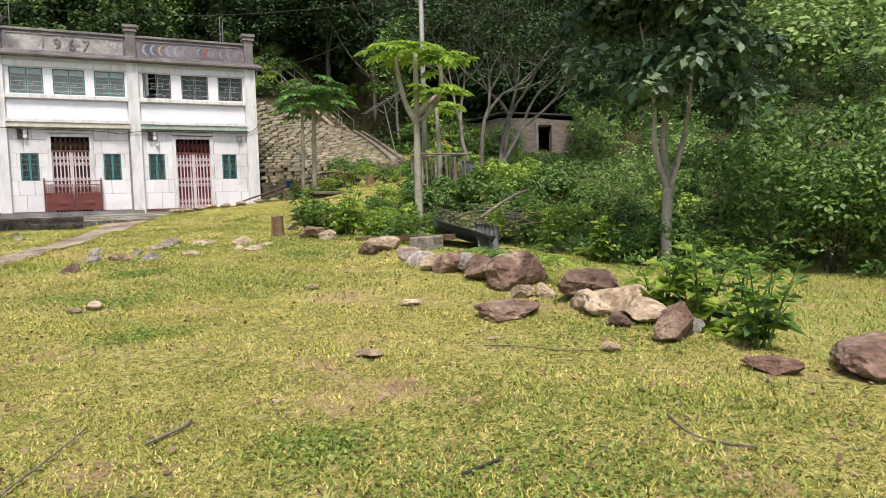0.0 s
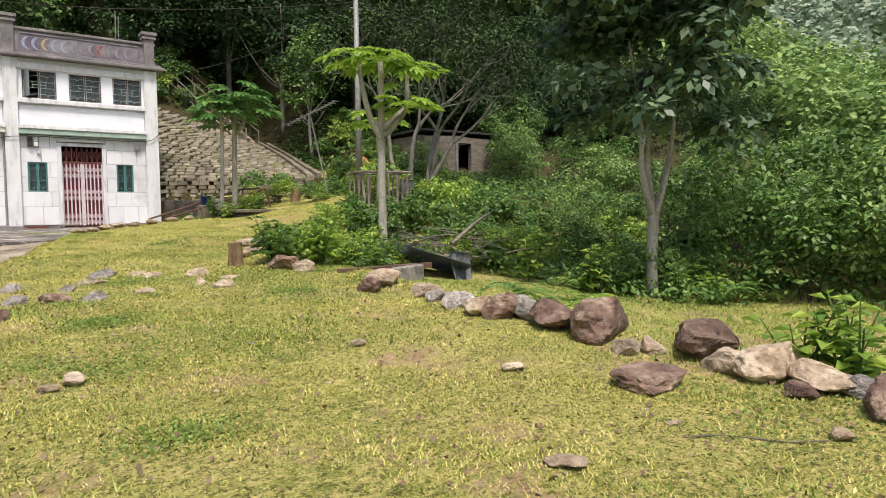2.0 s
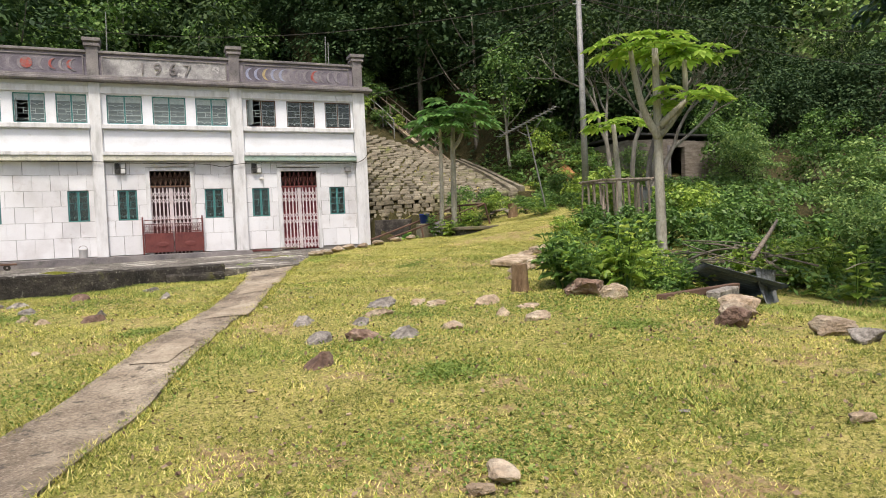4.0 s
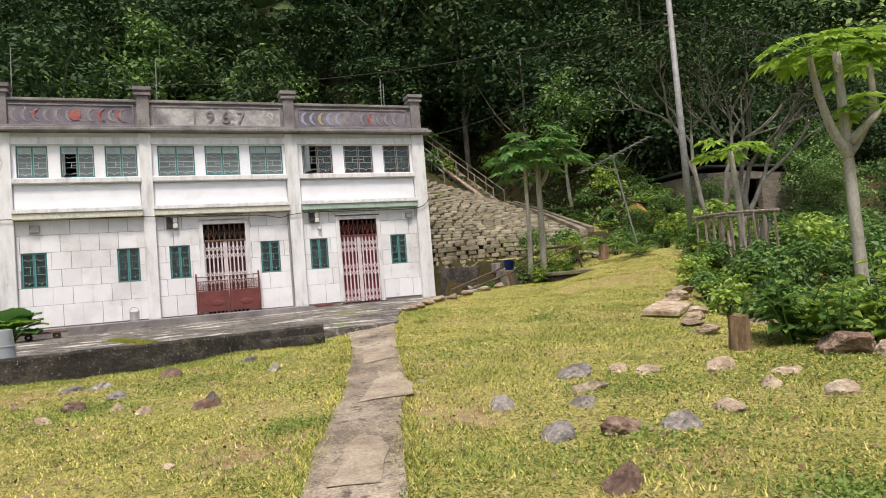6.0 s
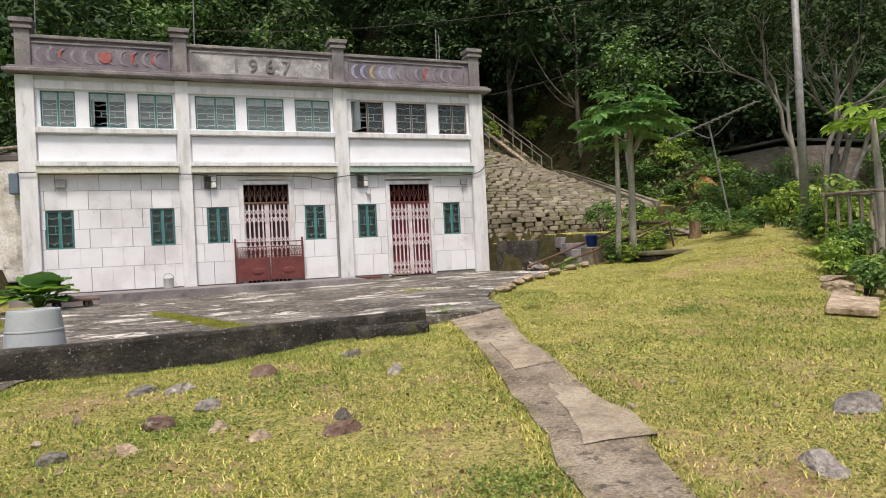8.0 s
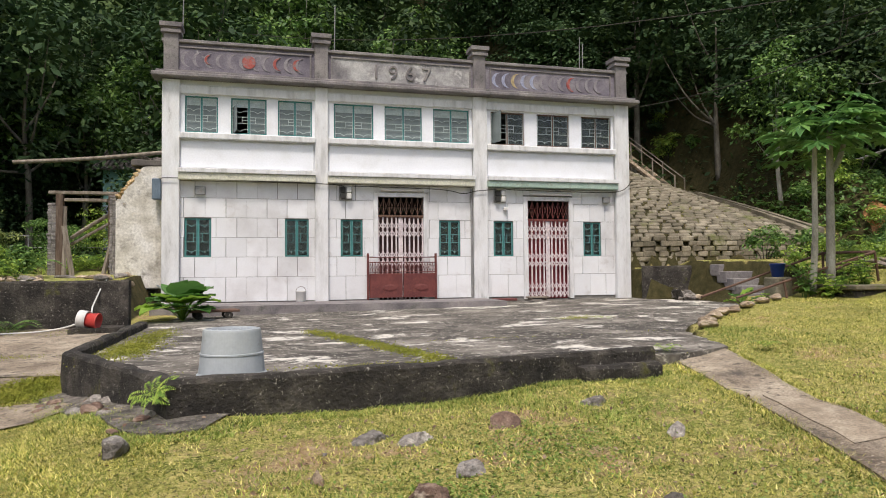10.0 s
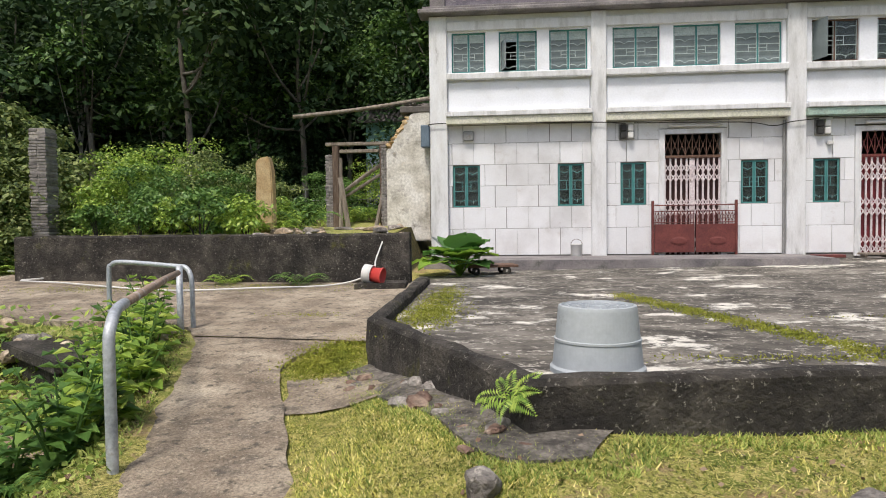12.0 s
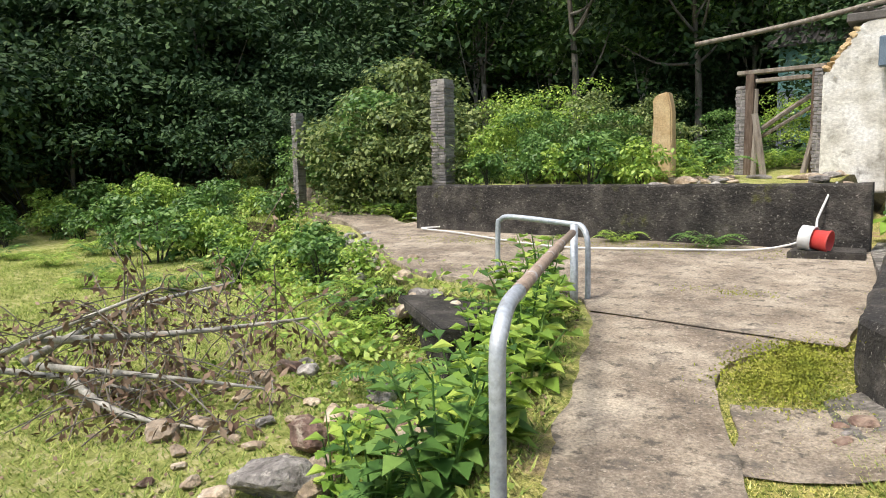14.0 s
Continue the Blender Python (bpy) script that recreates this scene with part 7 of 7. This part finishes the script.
# stair with rails above the slope
flight = empty("hill_stair", (12.3, 35.8, 4.8), "steep stone stair with thin rails climbing the slope", "stairs")
top_ = Vector((-2.6, 2.4, 3.1))
for k in range(13):
    p = top_ * (k / 12)
    part("tread", boxbm(-0.5, 0.5, -0.2, 0.2, -0.5, 0.08, 0.02, Matrix.Translation(p) @ Matrix.Rotation(radians(35), 4, "Z")), ROCK_MASON, flight)
for o in (Vector((-0.45, -0.35, 0)), Vector((0.45, 0.3, 0))):
    part("stringer", tube(bmesh.new(), [o + Vector((0, 0, 0.1)), o + top_ + Vector((0, 0, 0.1))], 0.11, 6), ROCK_TAN, flight, "pale stone edge of the stair")
    part("rail", tube(bmesh.new(), [o + Vector((0, 0, 0.95)), o + top_ + Vector((0, 0, 0.95))], 0.024, 6), WOOD_GREY, flight)
    for k in range(5):
        q = o + top_ * (k / 4)
        part("post", tube(bmesh.new(), [q + Vector((0, 0, -0.3)), q + Vector((0, 0, 1.0))], 0.03, 6), WOOD_GREY, flight)
SOIL = mat("orange_soil", [(0.32, 0.14, 0.06), (0.45, 0.22, 0.1)], 3, 20, 0.95, 0.8)
V, F = [], []
for i in range(17):
    for j in range(5):
        u, v_ = i / 16, j / 4 - 0.5
        x, y = 13.9 + 0.5 * u + v_ * (1.3 - 0.5 * u) * (1 + 0.3 * math.sin(9 * u)), 25.6 + 3.0 * u
        V.append((x, y, H(x, y) + 0.07 - 0.25 * (abs(v_) > 0.45)))
F = [(i * 5 + j, i * 5 + j + 1, i * 5 + j + 6, i * 5 + j + 5) for i in range(16) for j in range(4)]
tagged(raw("earth_scar", np.array(V), np.array(F), SOIL, smooth=True), "bare orange earth scar on the slope", "earth", kind="structure")

# ---- well, rail frame, bucket ----
well = empty("well", (7.4, 21.9, 1.2), "low mossy stone well top with a dark opening", "well")
part("curb", boxbm(-1.0, -0.18, -0.4, 0.45, -0.3, 0.25, 0.03), M_MOSS_CEMENT, well, "mossy stone block")
part("curb", boxbm(0.18, 1.15, -0.4, 0.45, -0.3, 0.25, 0.03), M_MOSS_CEMENT, well, "mossy stone block")
part("cover", boxbm(-1.05, 1.2, -0.45, 0.7, 0.25, 0.35, 0.02), ROCK_MASON, well, "grey stone cover slab")
# near-black block stands in for the shade inside the well
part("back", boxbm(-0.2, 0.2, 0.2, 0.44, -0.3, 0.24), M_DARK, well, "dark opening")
for k in range(7):
    bm = boxbm(-0.55, 0.55, -0.09, 0.09, 0, 0.03, 0.006)
    ob = tagged(part("plank", bm, WOOD_GREY), "weathered grey plank lying behind the well", "plank", "planks behind the well")
    x, y = 8.3 + 0.22 * k, 23.3 + 0.15 * (k % 3)
    ob.matrix_basis = pose(x, y, H(x, y) + 0.12 + 0.03 * (k % 3), 8 * rng.normal(), 6 * rng.normal(), 70 + 12 * rng.normal())
fr_ = empty("iron_frame", (6.6, 22.4, 1.2), "rusted iron frame of rails and legs leaning by the well", "iron frame")
for a, b in (((-1.9, 0.3, 0.1), (0.9, -0.3, 1.0)), ((-2.2, 1.0, 0.1), (0.5, 0.6, 1.0)), ((0.9, -0.3, 1.0), (0.5, 0.6, 1.0)), ((0.9, -0.3, 1.0), (1.25, -0.1, 0.0)), ((0.5, 0.6, 1.0), (0.7, 0.8, 0.0)), ((-0.9, 0.05, 0.0), (-0.95, 0.1, 0.45)), ((0.9, -0.3, 1.0), (-0.5, 0.5, 0.2))):
    part("bar", tube(bmesh.new(), [a, b], 0.028, 6), M_RUSTY, fr_, "rusted iron bar")
bl = empty("blue_bucket", (5.75, 23.0, 1.05), "small blue plastic bucket beside the papaya", "bucket")
bm = bmesh.new()
lathe(bm, [(0.001, 0.0), (0.11, 0.0), (0.15, 0.26), (0.16, 0.26), (0.16, 0.28), (0.14, 0.28), (0.1, 0.03), (0.001, 0.02)], 20)
part("body", bm, PLASTIC_BLUE, bl, smooth=True)
bl.matrix_basis = pose(5.95, 23.0, 1.7)
post_b = tagged(part("stone_block", boxbm(-0.2, 0.2, -0.2, 0.2, -0.3, 0.8, 0.03), ROCK_MASON), "square stone block at the terrace's edge", "stone block")
post_b.location = (5.95, 23.0, 0.9)
for k in range(5):
    bm = boxbm(-0.8, 0.8, -0.22, 0.22, -0.15, 0.17, 0.02)
    ob = tagged(part("step", bm, M_CEMENT), "worn stone step at the side of the house", "step", "side steps")
    ob.matrix_basis = pose(8.3, 25.9 + 0.3 * k, 1.08 + 0.19 * k, 0, 0, -6)
for k, (x, y) in enumerate(((6.6, 28.3), (7.05, 28.1), (6.75, 27.6))):
    ob = tagged(part("broken_slab", boxbm(-0.25, 0.25, -0.04, 0.04, 0, 0.35, 0.02), M_MOSS_CEMENT), "broken dark slab leaning by the house", "slab", "broken slabs by the house")
    ob.matrix_basis = pose(x, y, 1.0, -25, 5, 20 + 30 * k)

kerb("ledge_wall", [(7.45, 28.16), (6.2, 28.72)][::-1], 0.16, 0.9, 1.99, M_MOSS_CEMENT, "dark stained wall of the ledge beside the house", 11)
for x, y in spots_in(16, 6.7, 7.6, 27.5, 28.05, lambda x, y: True, 0.12):
    r = 0.07 + 0.1 * rng.random()
    ob = stone("rubble_stone", x, y, r * 1.4, r, r * 0.9, rng.random() * 180, (ROCK_GREY, ROCK_TAN, ROCK_GREY)[rng.integers(3)], "broken masonry piled by the house corner", "stone", "rubble by the house", 0.3, ROCK_LOW)
    ob.location.z = 1.02 + r * 0.5 + 0.25 * max(0, y - 27.6)
for u in np.linspace(0, 1, 26):
    p = Vector((-6.62, 19.3, 0)).lerp(Vector((-5.2, 16.8, 0)), float(u))
    r = 0.03 + 0.06 * rng.random() ** 2
    stone("rubble_stone", p.x + 0.14 * rng.normal(), p.y + 0.1 * rng.normal(), r * 1.5, r, r * 0.8, rng.random() * 180, (ROCK_GREY, ROCK_BROWN)[rng.integers(2)], "broken concrete lump at the terrace foot", "stone", "rubble at the terrace foot", 0.3, ROCK_LOW)
stone("rock", -5.35, 16.35, 0.12, 0.1, 0.12, 20, ROCK_GREY, "upright grey stone at the terrace corner", "rock", "rubble at the terrace foot", 0.3)

# ---- fence cage, sheets, beam, poles ----
cage = empty("tree_guard", (9.4, 18.5, H(9.4, 18.5)), "square guard of rough grey posts round a papaya", "tree guard")
CZ = 2.5 - H(9.4, 18.5)
for k in range(5):
    for s, (dx, dy) in enumerate(((1, 0), (0, 1))):
        for side_ in (-0.55, 0.55):
            q = -0.55 + 0.275 * k
            x, y = (q, side_) if s == 0 else (side_, q)
            if s == 1 and k in (0, 4):
                continue
            x, y = x * 1.15, y * 0.9
            part("post", tube(bmesh.new(), [(x + 0.04 * rng.normal(), y, -0.4), (x, y, CZ - 0.02 + 0.05 * rng.normal())], 0.025 + 0.01 * rng.random(), 6), WOOD_GREY, cage)
for a, b in (((-0.75, -0.5), (0.8, -0.5)), ((-0.7, 0.5), (0.75, 0.5)), ((-0.65, -0.6), (-0.65, 0.6)), ((0.65, -0.6), (0.65, 0.6))):
    part("rail", tube(bmesh.new(), [(*a, CZ), (*b, CZ + 0.02)], 0.03, 6), WOOD_GREY, cage)
for a, b in (((-1.0, -0.6, -0.4), (-0.7, -0.5, 0.6)), ((-0.95, -0.7, -0.4), (-0.75, -0.5, 0.8))):
    part("prop", tube(bmesh.new(), [a, b], 0.03, 6), WOOD_GREY, cage)
SHEET_DARK = mat("dark_corrugated", [(0.09, 0.11, 0.12), (0.17, 0.2, 0.21)], 3, 30, 0.6, 0.2, metal=0.3, dirt=[((0.2, 0.18, 0.15), 4, 0.58, 0.72)])
SHEET_GREY = mat("grey_corrugated", [(0.22, 0.24, 0.25), (0.36, 0.38, 0.39)], 3, 30, 0.55, 0.2, metal=0.4, dirt=[((0.2, 0.17, 0.13), 4, 0.56, 0.72)])


def corrugated(w, l, m, material, label, bend=0.0, waves=9):
    bm = bmesh.new()
    n = waves * 8
    rows = []
    for j in range(9):
        v_ = j / 8
        rows.append([bm.verts.new((w * (i / n - 0.5), l * (v_ - 0.5), 0.022 * math.sin(i / n * waves * math.tau) + bend * (2 * v_ - 1) ** 2 * (0.4 + 0.6 * i / n))) for i in range(n + 1)])
    for a, b in zip(rows, rows[1:]):
        for i in range(n):
            bm.faces.new((a[i], a[i + 1], b[i + 1], b[i]))
    bmesh.ops.solidify(bm, geom=bm.faces[:], thickness=0.004)
    ob = tagged(part("corrugated_sheet", bm, material, smooth=True), label, "corrugated sheet")
    ob.matrix_basis = m
    return ob


corrugated(1.4, 1.3, pose(7.15, 12.75, 0.42, 18, 12, 65), SHEET_DARK, "dark blue-grey corrugated sheet lying over weeds")
corrugated(0.8, 0.95, pose(7.5, 12.25, 0.12, 66, 10, 25), SHEET_GREY, "bent grey corrugated sheet propped on edge", 0.16, 6)
corrugated(0.7, 1.0, pose(10.5, 18.7, H(10.5, 18.7) + 0.45, 90, 0, 20), SHEET_GREY, "grey corrugated sheet standing behind a fence", 0.0, 6)
bmr = boxbm(-1.35, 1.35, -0.05, 0.05, 0, 0.09, 0.008)
box(bmr, -1.35, 1.35, 0.16, 0.2, 0, 0.06)
be = tagged(part("iron_beam", bmr, M_RUSTY), "long rusted iron channel lying before the bed", "beam")
be.matrix_basis = pose(5.35, 11.45, 0.42, 0, 2, 26)
ob = tagged(part("concrete_block", boxbm(-0.4, 0.4, -0.09, 0.09, -0.2, 0.2, 0.02), ROCK_GREY), "grey concrete block under the iron beam", "block")
ob.matrix_basis = pose(5.7, 11.45, 0.28, 0, 0, 26)

POLE_Z = H(9.85, 20.4)
pole = empty("utility_pole", (9.85, 20.4, POLE_Z), "slim grey steel utility pole with cables", "utility pole")
part("shaft", tube(bmesh.new(), [(0, 0, -0.4), (0, 0, 8.4 - POLE_Z)], [0.1, 0.07], 10), METAL_GREY, pole, smooth=True)
for h in (7.9, 7.6):
    part("bracket", tube(bmesh.new(), [(-0.2, 0, h - POLE_Z), (0.2, 0, h - POLE_Z)], 0.02, 6), METAL_GREY, pole)
for a, sag in (((30, 19, 8.6), 0.8), ((30, 22, 7.6), 0.8), ((6.2, 30, 6.9), 0.5), ((-7.0, 40, 12), 1.0), ((14, 45, 14), 0.8)):
    p0, p1 = Vector((0, 0, 7.8 - POLE_Z)), Vector(a) - Vector((9.85, 20.4, POLE_Z))
    part("cable", tube(bmesh.new(), [p0.lerp(p1, u) - Vector((0, 0, sag * 4 * u * (1 - u))) for u in np.linspace(0, 1, 13)], 0.012, 4), BARK_DARK, pole, "thin black overhead cable")
AX, AY = 9.5, 22.6
AZ = H(AX, AY)
an = empty("tv_antenna", (AX, AY, AZ), "old aluminium television antenna on a leaning pole", "antenna")
part("mast", tube(bmesh.new(), [(0.45, 0, -0.2), (-0.2, 0, 4.62 - AZ)], 0.025, 6), METAL_GREY, an)
p0, p1 = Vector((-0.5, 1.2, 4.42 - AZ)), Vector((0.05, -1.3, 4.92 - AZ))
part("boom", tube(bmesh.new(), [p0, p1], 0.02, 6), METAL_GREY, an)
part("brace", tube(bmesh.new(), bent([(-0.3, 0.4, 4.5 - AZ), (-0.1, 0.0, 4.3 - AZ), (0.0, -0.6, 4.7 - AZ)], 4), 0.014, 5), METAL_GREY, an)
dr = (p1 - p0).normalized()
cr = dr.cross(Vector((0, 0, 1))).normalized()
for k in range(15):
    c = p0.lerp(p1, k / 14)
    part("element", tube(bmesh.new(), [c - cr * 0.16, c + cr * 0.16], 0.009, 4), METAL_GREY, an)

# ---- old hut in the trees ----
HX, HY, HZ = 19.4, 27.3, 3.2
hut2 = empty("old_hut", (HX, HY, HZ), "grey brick hut with a dark doorway under the trees", "hut")
bmw = wall_grid(-2.4, 2.4, -1.0, 1.75, -0.12, 0.12, [(-0.45, 0.35, -1.0, 1.45)])
for v in bmw.verts:
    if v.co.z > 1.7:
        v.co.z += 0.15 * noise.noise(v.co * 2)
HUT_BRICK = mat("hut_brick", [(0.13, 0.11, 0.085), (0.2, 0.17, 0.14), (0.27, 0.24, 0.2)], 3, 20, 0.95, 0.6, stretch=(1, 1, 5))
part("wall", bmw, HUT_BRICK, hut2, "grey brick front wall")
part("wall", boxbm(-2.4, -2.16, 0.12, 3.2, -1.0, 1.75), HUT_BRICK, hut2)
part("wall", boxbm(2.16, 2.4, 0.12, 3.2, -1.0, 1.75), HUT_BRICK, hut2)
part("wall", boxbm(-2.16, 2.16, 3.0, 3.2, -1.0, 1.75), HUT_BRICK, hut2)
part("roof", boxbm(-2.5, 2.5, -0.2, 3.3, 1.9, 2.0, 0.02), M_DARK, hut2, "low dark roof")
part("door_post", boxbm(-0.6, -0.45, -0.16, 0.1, -1.0, 1.5, 0.01), M_CEMENT, hut2)

# ---- grass ----

GRASS = mat("grass_blade", [(0.08, 0.13, 0.018), (0.25, 0.3, 0.05), (0.45, 0.44, 0.11), (0.62, 0.56, 0.15), (0.84, 0.74, 0.33)], 2, 1.6, 0.8, 0.0, island=True, translucent=0.3, contrast=0.45)
GRASS_GREEN = mat("grass_green", [(0.1, 0.16, 0.025), (0.27, 0.35, 0.07), (0.5, 0.52, 0.16)], 2, 3.0, 0.8, 0.0, island=True, translucent=0.3, contrast=0.3)


def off_paving(x, y):
    on_path = (side(x, y, [(-4.2, 4.5), (-2.35, 9.2), (-1.32, 12.15), (-0.65, 14.2), (0.1, 17.0), (0.35, 18.4)]) > 0.04) & (side(x, y, [(-3.6, 4.1), (-1.75, 8.75), (-0.8, 11.8), (0.0, 14.2), (0.8, 17.0), (1.35, 18.7)]) < -0.04) & (y > 4.2) & (y < 19)
    terr = (y > 17.0) & (x > -6.8) & (side(x, y, [(-6.85, 26.0), (-6.85, 19.7), (-5.1, 17.0), (-0.15, 17.9), (0.35, 18.3), (1.4, 18.6), (2.0, 20.1), (3.2, 21.2), (5.4, 22.5), (8.0, 23.1)]) < 0)
    walk_ = (y > 11) & (side(x, y, LEFT_EDGE) > 0) & (side(x, y, [(-4.5, 11.3), (-5.45, 14.0), (-6.47, 16.9), (-7.0, 18.2), (-7.4, 19.6), (-6.7, 20.5), (-6.62, 26)]) < 0)
    return ~on_path & ~terr & ~walk_


def grass(n, region, h, w, material, label, patchy=0.0):
    x, y = region(n)
    if patchy:
        k = (wob(x, y, 1.7, 5) + 0.6 * wob(x, y, 4.1, 3) + 0.9 * rng.normal(size=len(x))) > patchy - 1.2
        x, y = x[k], y[k]
    n = len(x)
    b = np.stack([x, y, height(x, y) - 0.005], 1)
    a = rng.random(n) * math.tau
    l = h * (0.5 + rng.random(n))
    s = np.stack([np.cos(a + 1.57), np.sin(a + 1.57), 0 * a], 1) * w * (0.6 + 0.8 * rng.random((n, 1)))
    lean = 0.5 + 0.9 * rng.random(n)
    t = b + np.stack([np.cos(a) * l * lean, np.sin(a) * l * lean, l * 0.8], 1)
    V = np.stack([b - s, b + s, t], 1).reshape(-1, 3)
    return tagged(raw("grass", V, np.arange(3 * n).reshape(-1, 3), material), label, "grass", kind="stuff")


lawn_ok = lambda x, y: off_paving(x, y) & (side(x, y, ROCK_ROW) < 0.8)
grass(330000, ring(-6, 5.6, 1.2, 9.5, lambda x, y: lawn_ok(x, y) & (y > 1.2 + 0.25 * np.abs(x - 1))), 0.026, 0.0045, GRASS, "short yellow-green lawn grass", 0.75)
grass(270000, ring(-7.5, 9, 9.5, 23, lawn_ok), 0.033, 0.0055, GRASS, "short yellow-green lawn grass", 0.7)
grass(40000, ring(-6, 6, 1.5, 20, lambda x, y: lawn_ok(x, y) & (wob(x, y, 0.9, 7) + 0.5 * wob(x, y, 3.3, 2) + 0.5 * rng.normal(size=np.shape(x)) > 1.0)), 0.055, 0.005, GRASS_GREEN, "greener tufts in the lawn")
grass(200000, ring(-26, -7.6, 13.5, 27, lambda x, y: -side(x, y, LEFT_EDGE) > 0.04), 0.055, 0.007, GRASS_GREEN, "uneven green meadow grass", 0.1)
grass(50000, ring(4.5, 14, 1, 12, lambda x, y: side(x, y, ROCK_ROW) > 0.3), 0.06, 0.008, GRASS_GREEN, "green grass on the low ground", 0.1)

PATH_L = [(-4.2, 4.5), (-2.35, 9.2), (-1.32, 12.15), (-0.65, 14.2), (0.1, 17.0), (0.35, 18.4)]
PATH_R = [(-3.6, 4.1), (-1.75, 8.75), (-0.8, 11.8), (0.0, 14.2), (0.8, 17.0), (1.35, 18.7)]
grass(16000, ring(-4.6, 1.6, 5, 18.4, lambda x, y: (np.abs(side(x, y, PATH_L) + 0.03) < 0.09) | (np.abs(side(x, y, PATH_R) - 0.03) < 0.09)), 0.05, 0.005, GRASS, "uneven grass fringing the path")
grass(9000, ring(-7, 0.2, 16.2, 20, lambda x, y: np.abs(side(x, y, [(-6.7, 19.6), (-6.3, 18.4), (-5.2, 16.62), (-4.7, 16.7), (-4.4, 17.1), (-0.2, 17.85)]) - 0.05) < 0.13), 0.04, 0.005, GRASS_GREEN, "grass along the foot of the terrace wall")
grass(30000, ring(-7.3, -5.0, 14.0, 18.3, lambda x, y: off_paving(x, y) & (side(x, y, [(-6.7, 19.6), (-6.3, 18.4), (-5.2, 16.62), (-4.7, 16.7)]) > 0.0)), 0.024, 0.0045, GRASS, "short grass between path and terrace")


def litter(n, region, size, flat, material, label, category, lift=0.012):
    """Small leaves lying on the ground."""
    x, y = region(n)
    P = np.stack([x, y, height(x, y) + lift + 0.012 * rng.random(len(x))], 1)
    v, f = leaf_quads(P, unit(np.array([0, 0, flat]) + rng.normal(size=P.shape) * 0.5), size * (0.6 + 0.9 * rng.random(len(P))), 0.75, 0.0)
    return tagged(raw("ground_leaves", v, f, material), label, category, kind="stuff")


CLOVER = mat("clover_leaf", [(0.1, 0.16, 0.03), (0.19, 0.29, 0.055), (0.34, 0.42, 0.1)], 2, 30, 0.6, 0.0, island=True, translucent=0.3, contrast=0.1)
CL = rng.random((46, 3)) * np.array([10.0, 15.0, 0.35]) + np.array([-5.5, 1.8, 0.12])


def clover_spots(n):
    k = rng.integers(len(CL), size=n)
    x, y = CL[k, 0] + CL[k, 2] * 1.3 * rng.normal(size=n), CL[k, 1] + CL[k, 2] * rng.normal(size=n)
    q = lawn_ok(x, y)
    return x[q], y[q]


litter(46000, clover_spots, 0.022, 0.9, CLOVER, "dark green clover patches in the lawn", "clover")
litter(5200, ring(-5.5, 5.2, 1.2, 17, lawn_ok), 0.032, 0.9, LEAF_DRY, "dry brown fallen leaves on the lawn", "leaf litter")
litter(1800, ring(-12, -7.6, 13.5, 21, lambda x, y: -side(x, y, LEFT_EDGE) > 0.04), 0.035, 0.9, LEAF_DRY, "dry brown leaves in the meadow", "leaf litter")
litter(16000, ring(-16, -7.7, 13.5, 23, lambda x, y: (-side(x, y, LEFT_EDGE) > 0.1) & (wob(x, y, 1.1, 3) > 0.1)), 0.045, 0.6, GRASS_GREEN, "low broad-leaved weeds in the meadow", "weeds", 0.02)

# ---- stones of the slope, one by one ----
slope = tagged(new("slope_revetment"), "slope faced with courses of rough grey stones", "stone slope", kind="structure")
slope.empty_display_size = 0.1
sm = []
for k in range(4):
    bm = boxbm(-0.21, 0.21, -0.115, 0.115, -0.12, 0.045, 0.03)
    for v in bm.verts:
        v.co += Vector((noise.noise(v.co * 5 + Vector((k * 3, 0, 0))), noise.noise(v.co * 5 + Vector((0, k * 3, 5))), noise.noise(v.co * 5 + Vector((0, 7, k))))) * 0.03
    me = bpy.data.meshes.new("slope_stone")
    bm.to_mesh(me)
    bm.free()
    me.materials.append(ROCK_MASON)
    sm.append(me)
n_single = 0
rest = bmesh.new()
for r in range(34):
    upright = r < 6
    x = 6.5 + 0.2 * (r % 2)
    while x < 12.2 + max(0, r - 6) * 0.02:
        s = 0.8 + 0.4 * rng.random()
        foot = float(slope_foot(x))
        turn = math.atan2(float(slope_foot(x + 0.3)) - foot, 0.3)
        if upright:
            y, z, tilt = foot + 0.03 + 0.012 * r, 2.03 + 0.16 * r, radians(84)
        else:
            y = foot + 0.24 + 0.225 * (r - 6)
            z, tilt = H(x, y) + 0.015, math.atan(float(slope_rate(x)))
        m = Matrix.Translation((x + 0.03 * rng.normal(), y, z + 0.015 * rng.random())) @ Matrix.Rotation(turn, 4, "Z") @ Matrix.Rotation(tilt, 4, "X") @ Matrix.Diagonal((s * 0.82, 0.72 if upright else 0.9, 0.8, 1))
        k = rng.integers(4)
        if r < 25 and n_single < 300:
            shared("slope_stone", sm[k], slope, m)
            n_single += 1
        else:
            i0 = len(rest.verts)
            rest.from_mesh(sm[k])
            rest.verts.ensure_lookup_table()
            for v in rest.verts[i0:]:
                v.co = m @ v.co
        x += 0.345 * s + 0.02
tagged(part("upper_stones", rest, ROCK_MASON, slope), kind="stuff")

# ---- wall tiles, one by one ----
for a, b, z0, z1 in TILES:
    shared("wall_tile", tile_mesh(b - a, z1 - z0), wall, Matrix.Translation((a, 0, z0 - 1.0)))
